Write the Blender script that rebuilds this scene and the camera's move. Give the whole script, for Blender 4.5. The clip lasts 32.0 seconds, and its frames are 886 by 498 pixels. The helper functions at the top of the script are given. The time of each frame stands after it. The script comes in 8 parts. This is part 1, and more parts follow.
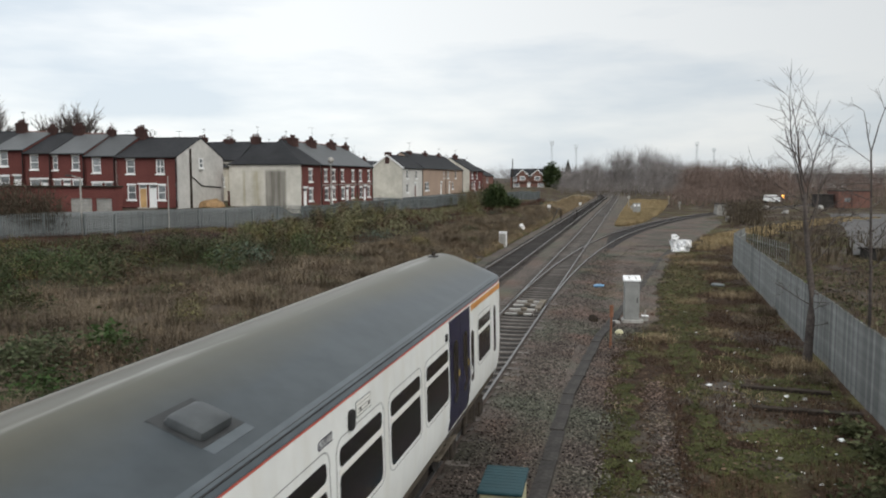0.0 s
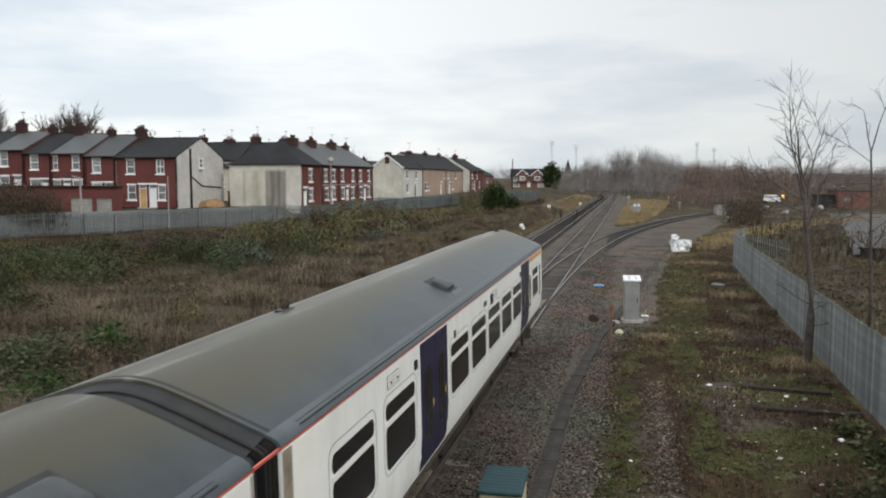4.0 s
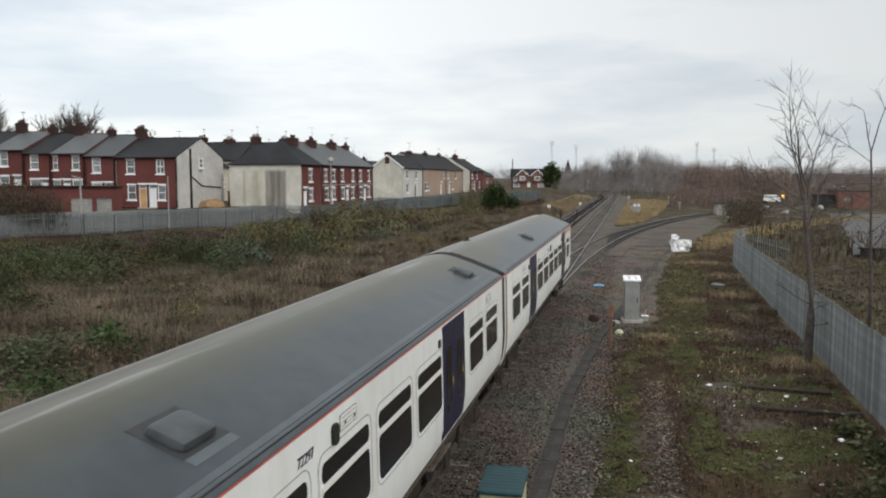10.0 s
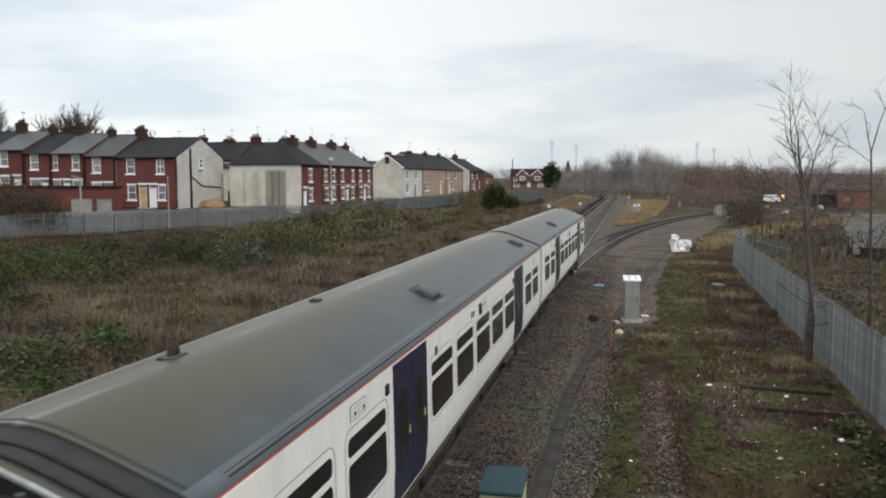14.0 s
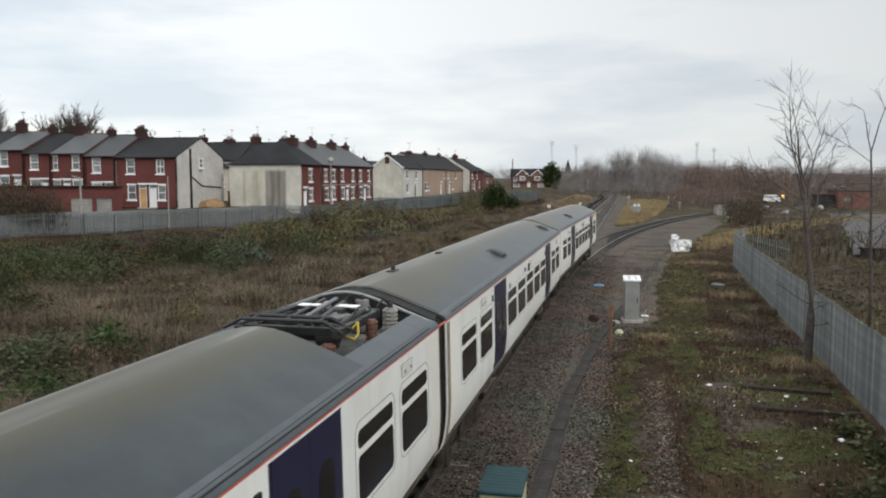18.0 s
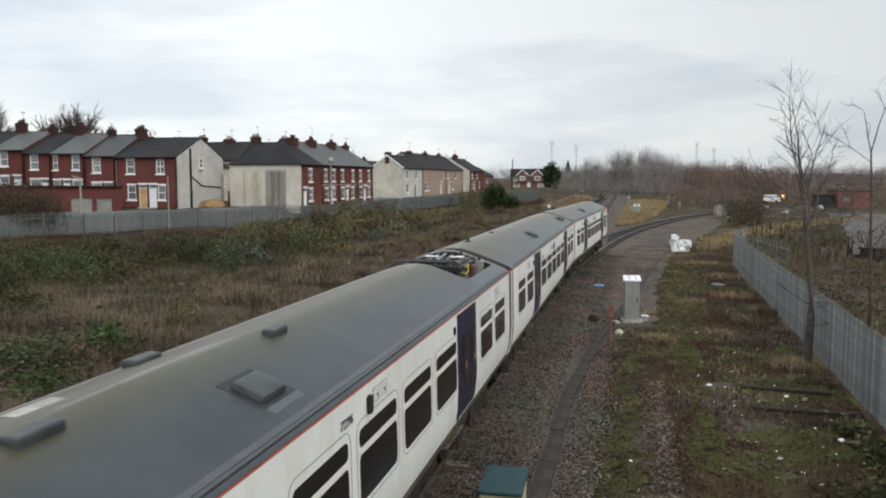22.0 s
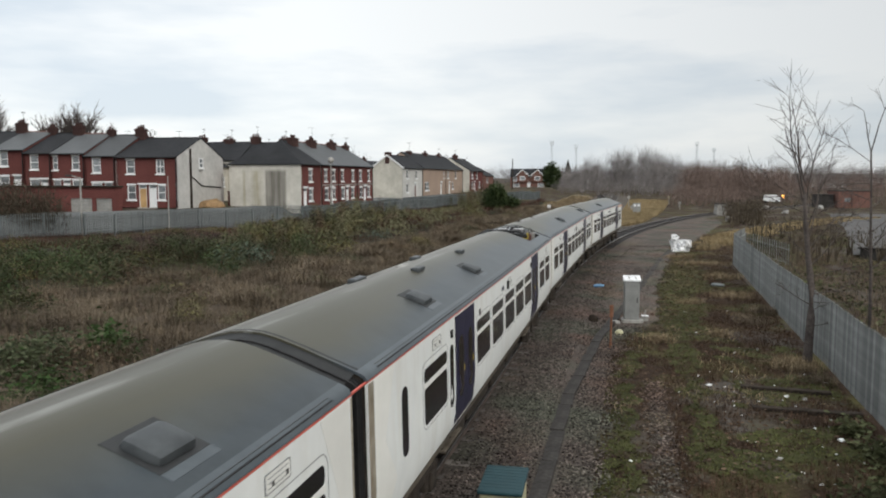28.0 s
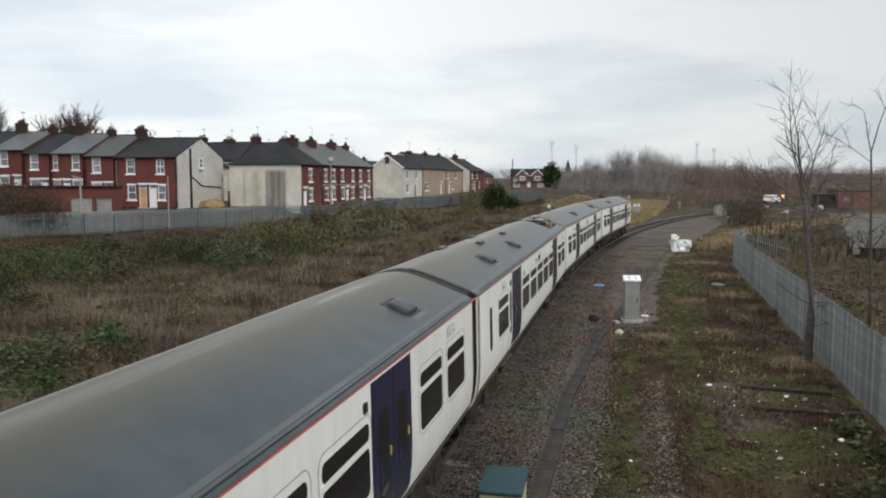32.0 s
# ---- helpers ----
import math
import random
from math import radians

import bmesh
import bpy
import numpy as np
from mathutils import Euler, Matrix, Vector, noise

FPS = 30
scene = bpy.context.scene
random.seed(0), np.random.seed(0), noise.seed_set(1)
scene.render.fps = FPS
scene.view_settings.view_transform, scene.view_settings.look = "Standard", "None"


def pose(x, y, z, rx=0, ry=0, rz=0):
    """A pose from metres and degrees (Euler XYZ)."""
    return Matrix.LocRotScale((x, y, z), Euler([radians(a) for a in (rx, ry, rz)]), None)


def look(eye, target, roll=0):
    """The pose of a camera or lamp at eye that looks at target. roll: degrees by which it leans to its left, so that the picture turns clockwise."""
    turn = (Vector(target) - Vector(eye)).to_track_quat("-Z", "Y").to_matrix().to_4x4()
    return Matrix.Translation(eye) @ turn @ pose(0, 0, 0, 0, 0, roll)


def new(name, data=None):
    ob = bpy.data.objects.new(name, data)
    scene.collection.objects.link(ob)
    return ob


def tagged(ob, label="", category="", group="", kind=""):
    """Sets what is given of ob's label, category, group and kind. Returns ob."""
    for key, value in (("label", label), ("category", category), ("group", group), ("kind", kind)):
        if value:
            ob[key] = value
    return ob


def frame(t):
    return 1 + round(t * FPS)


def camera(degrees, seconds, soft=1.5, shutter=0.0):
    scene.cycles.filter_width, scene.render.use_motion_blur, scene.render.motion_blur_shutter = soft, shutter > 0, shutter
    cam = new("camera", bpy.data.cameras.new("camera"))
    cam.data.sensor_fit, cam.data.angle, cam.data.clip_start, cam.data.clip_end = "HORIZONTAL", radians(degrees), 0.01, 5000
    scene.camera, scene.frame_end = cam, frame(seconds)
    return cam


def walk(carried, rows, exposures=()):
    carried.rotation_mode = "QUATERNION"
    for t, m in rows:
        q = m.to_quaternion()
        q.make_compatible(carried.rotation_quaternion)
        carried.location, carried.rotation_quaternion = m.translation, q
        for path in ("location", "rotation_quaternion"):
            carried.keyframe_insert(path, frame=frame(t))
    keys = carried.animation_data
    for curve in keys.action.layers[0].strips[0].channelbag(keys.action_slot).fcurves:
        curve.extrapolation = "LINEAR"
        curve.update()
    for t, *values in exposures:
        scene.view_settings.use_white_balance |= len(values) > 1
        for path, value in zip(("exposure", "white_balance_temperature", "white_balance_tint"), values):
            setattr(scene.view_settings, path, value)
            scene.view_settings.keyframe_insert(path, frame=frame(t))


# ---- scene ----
cam = camera(58.48, 32.0, soft=2.0, shutter=0.5)
EYE = pose(0, 0, 5.16, 84.858, 0, 0)
walk(cam, [(0, EYE), (32.0, EYE)])

# ---- light: a bright overcast winter sky ----
world = bpy.data.worlds.new("overcast_sky")
scene.world = world
world.use_nodes = True
wn, wl = world.node_tree.nodes, world.node_tree.links
wn.clear()
SUN_ELEV, SUN_AZ = radians(36), radians(140)


sky = wn.new("ShaderNodeTexSky")
sky.sky_type, sky.sun_disc, sky.sun_elevation, sky.sun_rotation = "NISHITA", False, SUN_ELEV, SUN_AZ
geo = wn.new("ShaderNodeTexCoord")
stretch = wn.new("ShaderNodeMapping")
stretch.inputs["Scale"].default_value = (1.0, 1.0, 4.6)
stretch.inputs["Location"].default_value = (0.35, 0.2, 0.1)
clouds = wn.new("ShaderNodeTexNoise")
clouds.inputs["Scale"].default_value = 2.9
clouds.inputs["Detail"].default_value = 6
clouds.inputs["Roughness"].default_value = 0.52
ramp = wn.new("ShaderNodeValToRGB")
ramp.color_ramp.elements[0].position, ramp.color_ramp.elements[0].color = 0.44, (0.968, 0.99, 0.992, 1)
ramp.color_ramp.elements[1].position, ramp.color_ramp.elements[1].color = 0.66, (0.715, 0.785, 0.85, 1)
sep = wn.new("ShaderNodeSeparateXYZ")
side_ramp = wn.new("ShaderNodeMapRange")
side_ramp.inputs["From Min"].default_value, side_ramp.inputs["From Max"].default_value = -0.15, 0.55
side_ramp.inputs["To Min"].default_value, side_ramp.inputs["To Max"].default_value = 1.09, 0.78
mix = wn.new("ShaderNodeMix")
mix.data_type = "RGBA"
mix.inputs["Factor"].default_value = 0.88
scale_sky = wn.new("ShaderNodeVectorMath")
scale_sky.operation = "SCALE"
scale_sky.inputs["Scale"].default_value = 0.10
scale_cloud = wn.new("ShaderNodeVectorMath")
scale_cloud.operation = "SCALE"
bg = wn.new("ShaderNodeBackground")
bg.inputs["Strength"].default_value = 1.0
wout = wn.new("ShaderNodeOutputWorld")
wl.new(geo.outputs["Generated"], stretch.inputs["Vector"])
wl.new(stretch.outputs[0], clouds.inputs["Vector"])
wl.new(clouds.outputs["Fac"], ramp.inputs["Fac"])
wl.new(geo.outputs["Generated"], sep.inputs[0])
wl.new(sep.outputs["X"], side_ramp.inputs["Value"])
wl.new(ramp.outputs["Color"], scale_cloud.inputs[0])
zen = wn.new("ShaderNodeMapRange")
zen.inputs["From Min"].default_value, zen.inputs["From Max"].default_value = 0.22, 1.0
zen.inputs["To Min"].default_value, zen.inputs["To Max"].default_value = 1.0, 2.3
gain = wn.new("ShaderNodeMath")
gain.operation = "MULTIPLY"
wl.new(sep.outputs["Z"], zen.inputs["Value"])
wl.new(zen.outputs[0], gain.inputs[0])
wl.new(side_ramp.outputs[0], gain.inputs[1])
wl.new(gain.outputs[0], scale_cloud.inputs["Scale"])
wl.new(sky.outputs["Color"], scale_sky.inputs[0])
wl.new(scale_sky.outputs[0], mix.inputs["A"])
wl.new(scale_cloud.outputs[0], mix.inputs["B"])
wl.new(mix.outputs["Result"], bg.inputs["Color"])
wl.new(bg.outputs[0], wout.inputs["Surface"])

sun = new("sun", bpy.data.lights.new("sun", "SUN"))
sun.data.energy, sun.data.angle, sun.data.color = 1.5, radians(30), (1.0, 0.93, 0.82)
sun.matrix_world = look((0, 0, 60), Vector((0, 0, 60)) - Vector((math.sin(SUN_AZ) * math.cos(SUN_ELEV), math.cos(SUN_AZ) * math.cos(SUN_ELEV), math.sin(SUN_ELEV))))
scene.view_settings.exposure = 0.0

# ---- the plan: u runs along the main line, v to its right ----
HEAD = radians(13.375)
ORG = Vector((-4.155, 0.0))
DU, DV = Vector((math.sin(HEAD), math.cos(HEAD))), Vector((math.cos(HEAD), -math.sin(HEAD)))
TURN = -13.375


def at(u, v, z=0.0):
    p = ORG + DU * u + DV * v
    return Vector((p.x, p.y, z))


def placed(u, v, z=0.0, turn=0.0):
    """Local x to the right of the line, local y along it."""
    p = at(u, v, z)
    return pose(p.x, p.y, p.z, 0, 0, TURN + turn)


def curve_line(legs):
    """Steps of (u, v, heading) along a line of legs (length, curvature), every half metre, from u = -30."""
    u, v, h, out = -30.0, 0.0, 0.0, []
    for length, k in legs:
        n = int(length / 0.5)
        for i in range(n):
            out.append((u, v, h))
            hm = h + k * 0.25
            u, v, h = u + 0.5 * math.cos(hm), v + 0.5 * math.sin(hm), h + k * 0.5
    out.append((u, v, h))
    return out


MAIN = curve_line([(238, 0.0), (80, -0.003), (140, -0.006)])
BRANCH = curve_line([(60.93, 0.0), (34.85, 0.00284), (85, 0.00452), (60, 0.0)])


def on_line(line, s, off=0.0):
    """World (x, y) and heading (radians, clockwise from +y) at s metres from u = 0, off metres to the right."""
    f = max(0.0, min((s + 30.0) / 0.5, len(line) - 1.001))
    i = int(f)
    f -= i
    (u0, v0, h0), (u1, v1, h1) = line[i], line[i + 1]
    u, v, h = u0 + f * (u1 - u0), v0 + f * (v1 - v0), h0 + f * (h1 - h0)
    p = at(u - off * math.sin(h), v + off * math.cos(h))
    return p.x, p.y, HEAD + h


# ---- materials ----
MATS = {}


def surface(name, c1, c2, scale=6.0, rough=0.8, bump=0.2, metal=0.0, coarse=0.35, coarse_scale=None, rand=0.0, gloss=None, island=0.0, detail=6, vary=0.12):
    m = bpy.data.materials.new(name)
    m.use_nodes = True
    nt = m.node_tree
    nd, lk = nt.nodes, nt.links
    b = nd["Principled BSDF"]
    co = nd.new("ShaderNodeTexCoord")
    n1 = nd.new("ShaderNodeTexNoise")
    n1.inputs["Scale"].default_value, n1.inputs["Detail"].default_value, n1.inputs["Roughness"].default_value = scale, detail, 0.65
    n2 = nd.new("ShaderNodeTexNoise")
    n2.inputs["Scale"].default_value, n2.inputs["Detail"].default_value = coarse_scale or scale * 0.13, 4
    lk.new(co.outputs["Object"], n1.inputs["Vector"])
    lk.new(co.outputs["Object"], n2.inputs["Vector"])
    r = nd.new("ShaderNodeValToRGB")
    r.color_ramp.elements[0].position, r.color_ramp.elements[1].position = 0.32, 0.68
    r.color_ramp.elements[0].color, r.color_ramp.elements[1].color = (*c1, 1), (*c2, 1)
    lk.new(n1.outputs["Fac"], r.inputs["Fac"])
    mr = nd.new("ShaderNodeMapRange")
    mr.inputs["From Min"].default_value, mr.inputs["From Max"].default_value = 0.3, 0.7
    mr.inputs["To Min"].default_value, mr.inputs["To Max"].default_value = 1 - coarse, 1 + coarse * 0.5
    lk.new(n2.outputs["Fac"], mr.inputs["Value"])
    mul = nd.new("ShaderNodeVectorMath")
    mul.operation = "SCALE"
    lk.new(r.outputs["Color"], mul.inputs[0])
    lk.new(mr.outputs[0], mul.inputs["Scale"])
    last = mul.outputs[0]
    for amount, kind, out in ((rand, "ShaderNodeObjectInfo", "Random"), (island, "ShaderNodeNewGeometry", "Random Per Island")):
        if amount:
            oi = nd.new(kind)
            m2 = nd.new("ShaderNodeMapRange")
            m2.inputs["To Min"].default_value, m2.inputs["To Max"].default_value = 1 - amount, 1 + amount
            lk.new(oi.outputs[out], m2.inputs["Value"])
            mul2 = nd.new("ShaderNodeVectorMath")
            mul2.operation = "SCALE"
            lk.new(last, mul2.inputs[0])
            lk.new(m2.outputs[0], mul2.inputs["Scale"])
            last = mul2.outputs[0]
    lk.new(last, b.inputs["Base Color"])
    b.inputs["Metallic"].default_value = metal
    b.inputs["Specular IOR Level"].default_value = gloss if gloss is not None else (0.5 if rough < 0.6 else 0.25 if rough < 0.78 else 0.07)
    rr = nd.new("ShaderNodeMapRange")
    rr.inputs["To Min"].default_value, rr.inputs["To Max"].default_value = max(0.02, rough - vary), min(1, rough + vary)
    lk.new(n2.outputs["Fac"], rr.inputs["Value"])
    lk.new(rr.outputs[0], b.inputs["Roughness"])
    if bump:
        bp = nd.new("ShaderNodeBump")
        bp.inputs["Strength"].default_value, bp.inputs["Distance"].default_value = bump, 0.02
        lk.new(n1.outputs["Fac"], bp.inputs["Height"])
        lk.new(bp.outputs[0], b.inputs["Normal"])
    MATS[name] = m
    return m


surface("ballast", (0.030, 0.025, 0.022), (0.132, 0.110, 0.096), 15, 0.95, 1.0, coarse=0.15, coarse_scale=1.3)
surface("ballast_dark", (0.010, 0.010, 0.010), (0.038, 0.035, 0.034), 16, 0.95, 1.0, coarse=0.3, coarse_scale=0.4)
surface("stone", (0.040, 0.033, 0.029), (0.165, 0.138, 0.122), 30, 0.9, 0.3, island=0.8)
surface("rail_top", (0.10, 0.097, 0.094), (0.19, 0.183, 0.178), 20, 0.45, 0.05, metal=0.8)
surface("rail_rust", (0.040, 0.032, 0.028), (0.085, 0.068, 0.060), 20, 0.85, 0.3)
surface("sleeper", (0.062, 0.055, 0.05), (0.135, 0.122, 0.112), 14, 0.9, 0.5, rand=0.3)
surface("sleeper_dark", (0.022, 0.020, 0.019), (0.060, 0.054, 0.050), 14, 0.9, 0.5, rand=0.3)
# also colours the sheets that stand in for dark rooms
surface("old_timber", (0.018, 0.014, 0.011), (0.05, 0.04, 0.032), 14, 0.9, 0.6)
surface("white_paint", (0.64, 0.655, 0.645), (0.70, 0.715, 0.70), 3, 0.42, 0.01, coarse=0.07, coarse_scale=0.4, gloss=0.35)
surface("white_grime", (0.44, 0.42, 0.37), (0.68, 0.67, 0.63), 2.2, 0.55, 0.05, coarse=0.3, coarse_scale=0.6)
surface("livery_grey", (0.65, 0.65, 0.615), (0.71, 0.705, 0.67), 3, 0.4, 0.02, coarse=0.1)
surface("roof_grey", (0.031, 0.038, 0.043), (0.047, 0.056, 0.062), 2.0, 0.34, 0.012, coarse=0.25, coarse_scale=0.28, gloss=0.09, vary=0.05)
surface("roof_band", (0.046, 0.056, 0.064), (0.066, 0.078, 0.087), 3, 0.4, 0.012, coarse=0.2, gloss=0.2, vary=0.05)
surface("roof_pod", (0.032, 0.036, 0.039), (0.056, 0.062, 0.065), 5, 0.5, 0.05, gloss=0.25)
surface("grime_dark", (0.02, 0.018, 0.016), (0.06, 0.05, 0.042), 6, 0.9, 0.3)
surface("red_stripe", (0.42, 0.075, 0.055), (0.50, 0.10, 0.072), 4, 0.4, 0.02, coarse=0.25)
surface("orange_stripe", (0.55, 0.24, 0.06), (0.66, 0.32, 0.09), 4, 0.4, 0.02)
surface("navy_paint", (0.012, 0.012, 0.036), (0.017, 0.017, 0.048), 3, 0.35, 0.02, coarse=0.2)
surface("rubber_black", (0.010, 0.010, 0.011), (0.022, 0.021, 0.021), 8, 0.75, 0.1)
surface("end_grime", (0.22, 0.175, 0.12), (0.48, 0.44, 0.36), 2.2, 0.8, 0.1, coarse=0.5, coarse_scale=0.9)
surface("skirt_brown", (0.075, 0.062, 0.048), (0.16, 0.14, 0.115), 3.5, 0.85, 0.2, coarse=0.4, coarse_scale=0.8)
surface("steel_dark", (0.03, 0.03, 0.032), (0.075, 0.072, 0.07), 8, 0.6, 0.2, metal=0.3)
surface("steel_grey", (0.20, 0.21, 0.21), (0.32, 0.33, 0.33), 8, 0.5, 0.1, metal=0.3)
surface("insulator", (0.22, 0.215, 0.20), (0.38, 0.365, 0.345), 10, 0.45, 0.05)
surface("insulator_brown", (0.10, 0.045, 0.035), (0.16, 0.08, 0.06), 10, 0.45, 0.05)
surface("yellow_paint", (0.36, 0.27, 0.03), (0.46, 0.36, 0.06), 6, 0.5, 0.05)
surface("brass", (0.45, 0.33, 0.08), (0.6, 0.45, 0.15), 8, 0.4, 0.05)
surface("galvanised", (0.165, 0.174, 0.173), (0.265, 0.275, 0.271), 5, 0.6, 0.08, metal=0.15, coarse=0.25, rand=0.26)
surface("galvanised_dark", (0.075, 0.085, 0.085), (0.135, 0.145, 0.145), 5, 0.65, 0.08, coarse=0.25, rand=0.16)
surface("galvanised_dull", (0.080, 0.092, 0.094), (0.155, 0.172, 0.175), 5, 0.65, 0.08, coarse=0.25, rand=0.16)
surface("galvanised_pale", (0.50, 0.54, 0.57), (0.60, 0.64, 0.67), 5, 0.7, 0.05)
surface("slate_grey", (0.030, 0.032, 0.034), (0.058, 0.061, 0.064), 7, 0.65, 0.3, coarse=0.3, coarse_scale=0.5)
surface("red_brick", (0.100, 0.036, 0.033), (0.160, 0.062, 0.055), 9, 0.9, 0.3, coarse=0.22, coarse_scale=0.35, rand=0.12)
surface("brown_brick", (0.125, 0.066, 0.054), (0.19, 0.108, 0.090), 9, 0.9, 0.3, coarse=0.22, coarse_scale=0.35)
surface("sooty_brick", (0.042, 0.025, 0.023), (0.086, 0.050, 0.045), 9, 0.9, 0.3, coarse=0.3, coarse_scale=0.6)
surface("tan_brick", (0.275, 0.205, 0.160), (0.36, 0.275, 0.220), 9, 0.9, 0.3, coarse=0.15, coarse_scale=0.3)
surface("cream_render", (0.47, 0.452, 0.39), (0.58, 0.558, 0.50), 1.6, 0.9, 0.1, coarse=0.22, coarse_scale=0.45)
surface("grey_render", (0.44, 0.434, 0.415), (0.54, 0.532, 0.51), 2.0, 0.9, 0.1, coarse=0.2, coarse_scale=0.4)
surface("slate", (0.014, 0.0145, 0.016), (0.034, 0.035, 0.038), 7, 0.8, 0.3, coarse=0.3, coarse_scale=0.5)
surface("slate_pale", (0.048, 0.051, 0.054), (0.085, 0.089, 0.093), 7, 0.65, 0.3, coarse=0.3, coarse_scale=0.5)
surface("upvc", (0.74, 0.75, 0.75), (0.80, 0.81, 0.81), 5, 0.4, 0.02, coarse=0.1)
surface("tan_door", (0.42, 0.26, 0.11), (0.5, 0.33, 0.15), 5, 0.5, 0.05)
surface("house_glass", (0.10, 0.115, 0.125), (0.30, 0.32, 0.33), 1.2, 0.12, 0.0, coarse=0.4, rand=0.4)
surface("soil", (0.030, 0.022, 0.016), (0.085, 0.062, 0.045), 3.0, 0.95, 0.8, coarse=0.4, coarse_scale=0.2)
surface("bark", (0.050, 0.042, 0.039), (0.112, 0.096, 0.088), 12, 0.9, 0.5)
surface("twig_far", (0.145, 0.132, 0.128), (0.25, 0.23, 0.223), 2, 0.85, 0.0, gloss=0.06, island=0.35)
surface("twig_red", (0.115, 0.084, 0.072), (0.205, 0.155, 0.132), 2, 0.85, 0.0, gloss=0.06, island=0.35)
surface("leaf_bramble", (0.042, 0.047, 0.022), (0.108, 0.116, 0.060), 2.5, 0.85, 0.0, gloss=0.06, island=0.32, coarse=0.75, coarse_scale=0.45)
surface("leaf_dead", (0.060, 0.041, 0.029), (0.145, 0.103, 0.072), 2.5, 0.85, 0.0, gloss=0.06, island=0.32, coarse=0.75, coarse_scale=0.45)
surface("leaf_green", (0.020, 0.040, 0.012), (0.042, 0.074, 0.025), 2.5, 0.85, 0.0, gloss=0.06, island=0.4)
surface("ivy_blue", (0.035, 0.060, 0.045), (0.08, 0.115, 0.085), 2.5, 0.6, 0.0, island=0.4)
surface("dry_grass", (0.066, 0.052, 0.037), (0.165, 0.131, 0.094), 1.5, 0.85, 0.0, gloss=0.06, island=0.4, coarse=0.28, coarse_scale=0.5)
surface("straw_grass", (0.20, 0.150, 0.082), (0.32, 0.250, 0.145), 1.5, 0.85, 0.0, gloss=0.06, island=0.35)
surface("thatch", (0.040, 0.031, 0.024), (0.115, 0.091, 0.072), 7, 0.95, 0.9, coarse=0.35, coarse_scale=0.7)
surface("bleached_ground", (0.085, 0.066, 0.042), (0.19, 0.150, 0.098), 4, 0.95, 0.6, coarse=0.4, coarse_scale=0.4)
surface("tan_grass", (0.15, 0.112, 0.068), (0.27, 0.21, 0.135), 1.5, 0.85, 0.0, gloss=0.06, island=0.45, coarse=0.4, coarse_scale=0.3)
surface("verge_green", (0.095, 0.095, 0.036), (0.18, 0.175, 0.075), 1.5, 0.85, 0.0, gloss=0.06, island=0.45)
surface("moss_carpet", (0.026, 0.028, 0.011), (0.062, 0.062, 0.025), 7, 0.95, 0.8, coarse=0.5, coarse_scale=1.1)
surface("moss_grass", (0.041, 0.045, 0.016), (0.098, 0.100, 0.038), 1.5, 0.85, 0.0, gloss=0.06, island=0.5)
surface("concrete", (0.24, 0.235, 0.22), (0.36, 0.35, 0.33), 8, 0.9, 0.3, coarse=0.3)
surface("concrete_dark", (0.030, 0.028, 0.026), (0.060, 0.056, 0.053), 8, 0.9, 0.3, coarse=0.3)
surface("cabinet_grey", (0.21, 0.214, 0.208), (0.29, 0.294, 0.283), 3, 0.6, 0.05, coarse=0.2)
surface("teal_lid", (0.010, 0.036, 0.044), (0.018, 0.053, 0.062), 5, 0.6, 0.1, coarse=0.25)
surface("cream_plastic", (0.42, 0.40, 0.25), (0.55, 0.52, 0.34), 5, 0.6, 0.05)
surface("blue_sheet", (0.04, 0.14, 0.26), (0.07, 0.21, 0.36), 5, 0.5, 0.1)
surface("litter_white", (0.62, 0.63, 0.64), (0.82, 0.82, 0.82), 12, 0.6, 0.2)
surface("rust_post", (0.16, 0.075, 0.045), (0.28, 0.14, 0.09), 8, 0.85, 0.2)
surface("straw_rubble", (0.20, 0.13, 0.07), (0.32, 0.21, 0.115), 4, 0.9, 0.4)
surface("scrub_dark", (0.040, 0.032, 0.024), (0.088, 0.072, 0.052), 2, 0.85, 0.0, gloss=0.06, island=0.4)
surface("leaf_green_dull", (0.030, 0.045, 0.018), (0.070, 0.095, 0.042), 2.5, 0.8, 0.0, gloss=0.1, island=0.5, coarse=0.4, coarse_scale=0.4)
surface("leaf_pale", (0.098, 0.096, 0.055), (0.185, 0.178, 0.108), 2.5, 0.85, 0.0, gloss=0.06, island=0.5, coarse=0.3, coarse_scale=0.3)
surface("well_grey", (0.10, 0.10, 0.098), (0.19, 0.188, 0.18), 5, 0.8, 0.2, coarse=0.5, coarse_scale=1.2)
surface("roof_dark", (0.013, 0.014, 0.015), (0.028, 0.029, 0.029), 4, 0.6, 0.1)
surface("well_black", (0.008, 0.008, 0.009), (0.020, 0.020, 0.021), 8, 0.5, 0.1)
surface("tube_steel", (0.10, 0.105, 0.12), (0.20, 0.205, 0.22), 8, 0.35, 0.05, metal=0.5)
surface("leaf_yellow", (0.080, 0.076, 0.030), (0.150, 0.140, 0.064), 2.5, 0.85, 0.0, gloss=0.06, island=0.5, coarse=0.4, coarse_scale=0.4)
surface("leaf_deep", (0.032, 0.040, 0.021), (0.078, 0.090, 0.050), 2.5, 0.8, 0.0, gloss=0.1, island=0.32, coarse=0.75, coarse_scale=0.45)
surface("hedge", (0.026, 0.040, 0.016), (0.062, 0.084, 0.034), 2, 0.8, 0.0, island=0.4)
surface("street_grey", (0.085, 0.088, 0.088), (0.135, 0.138, 0.136), 5, 0.85, 0.2, coarse=0.3, coarse_scale=0.2)
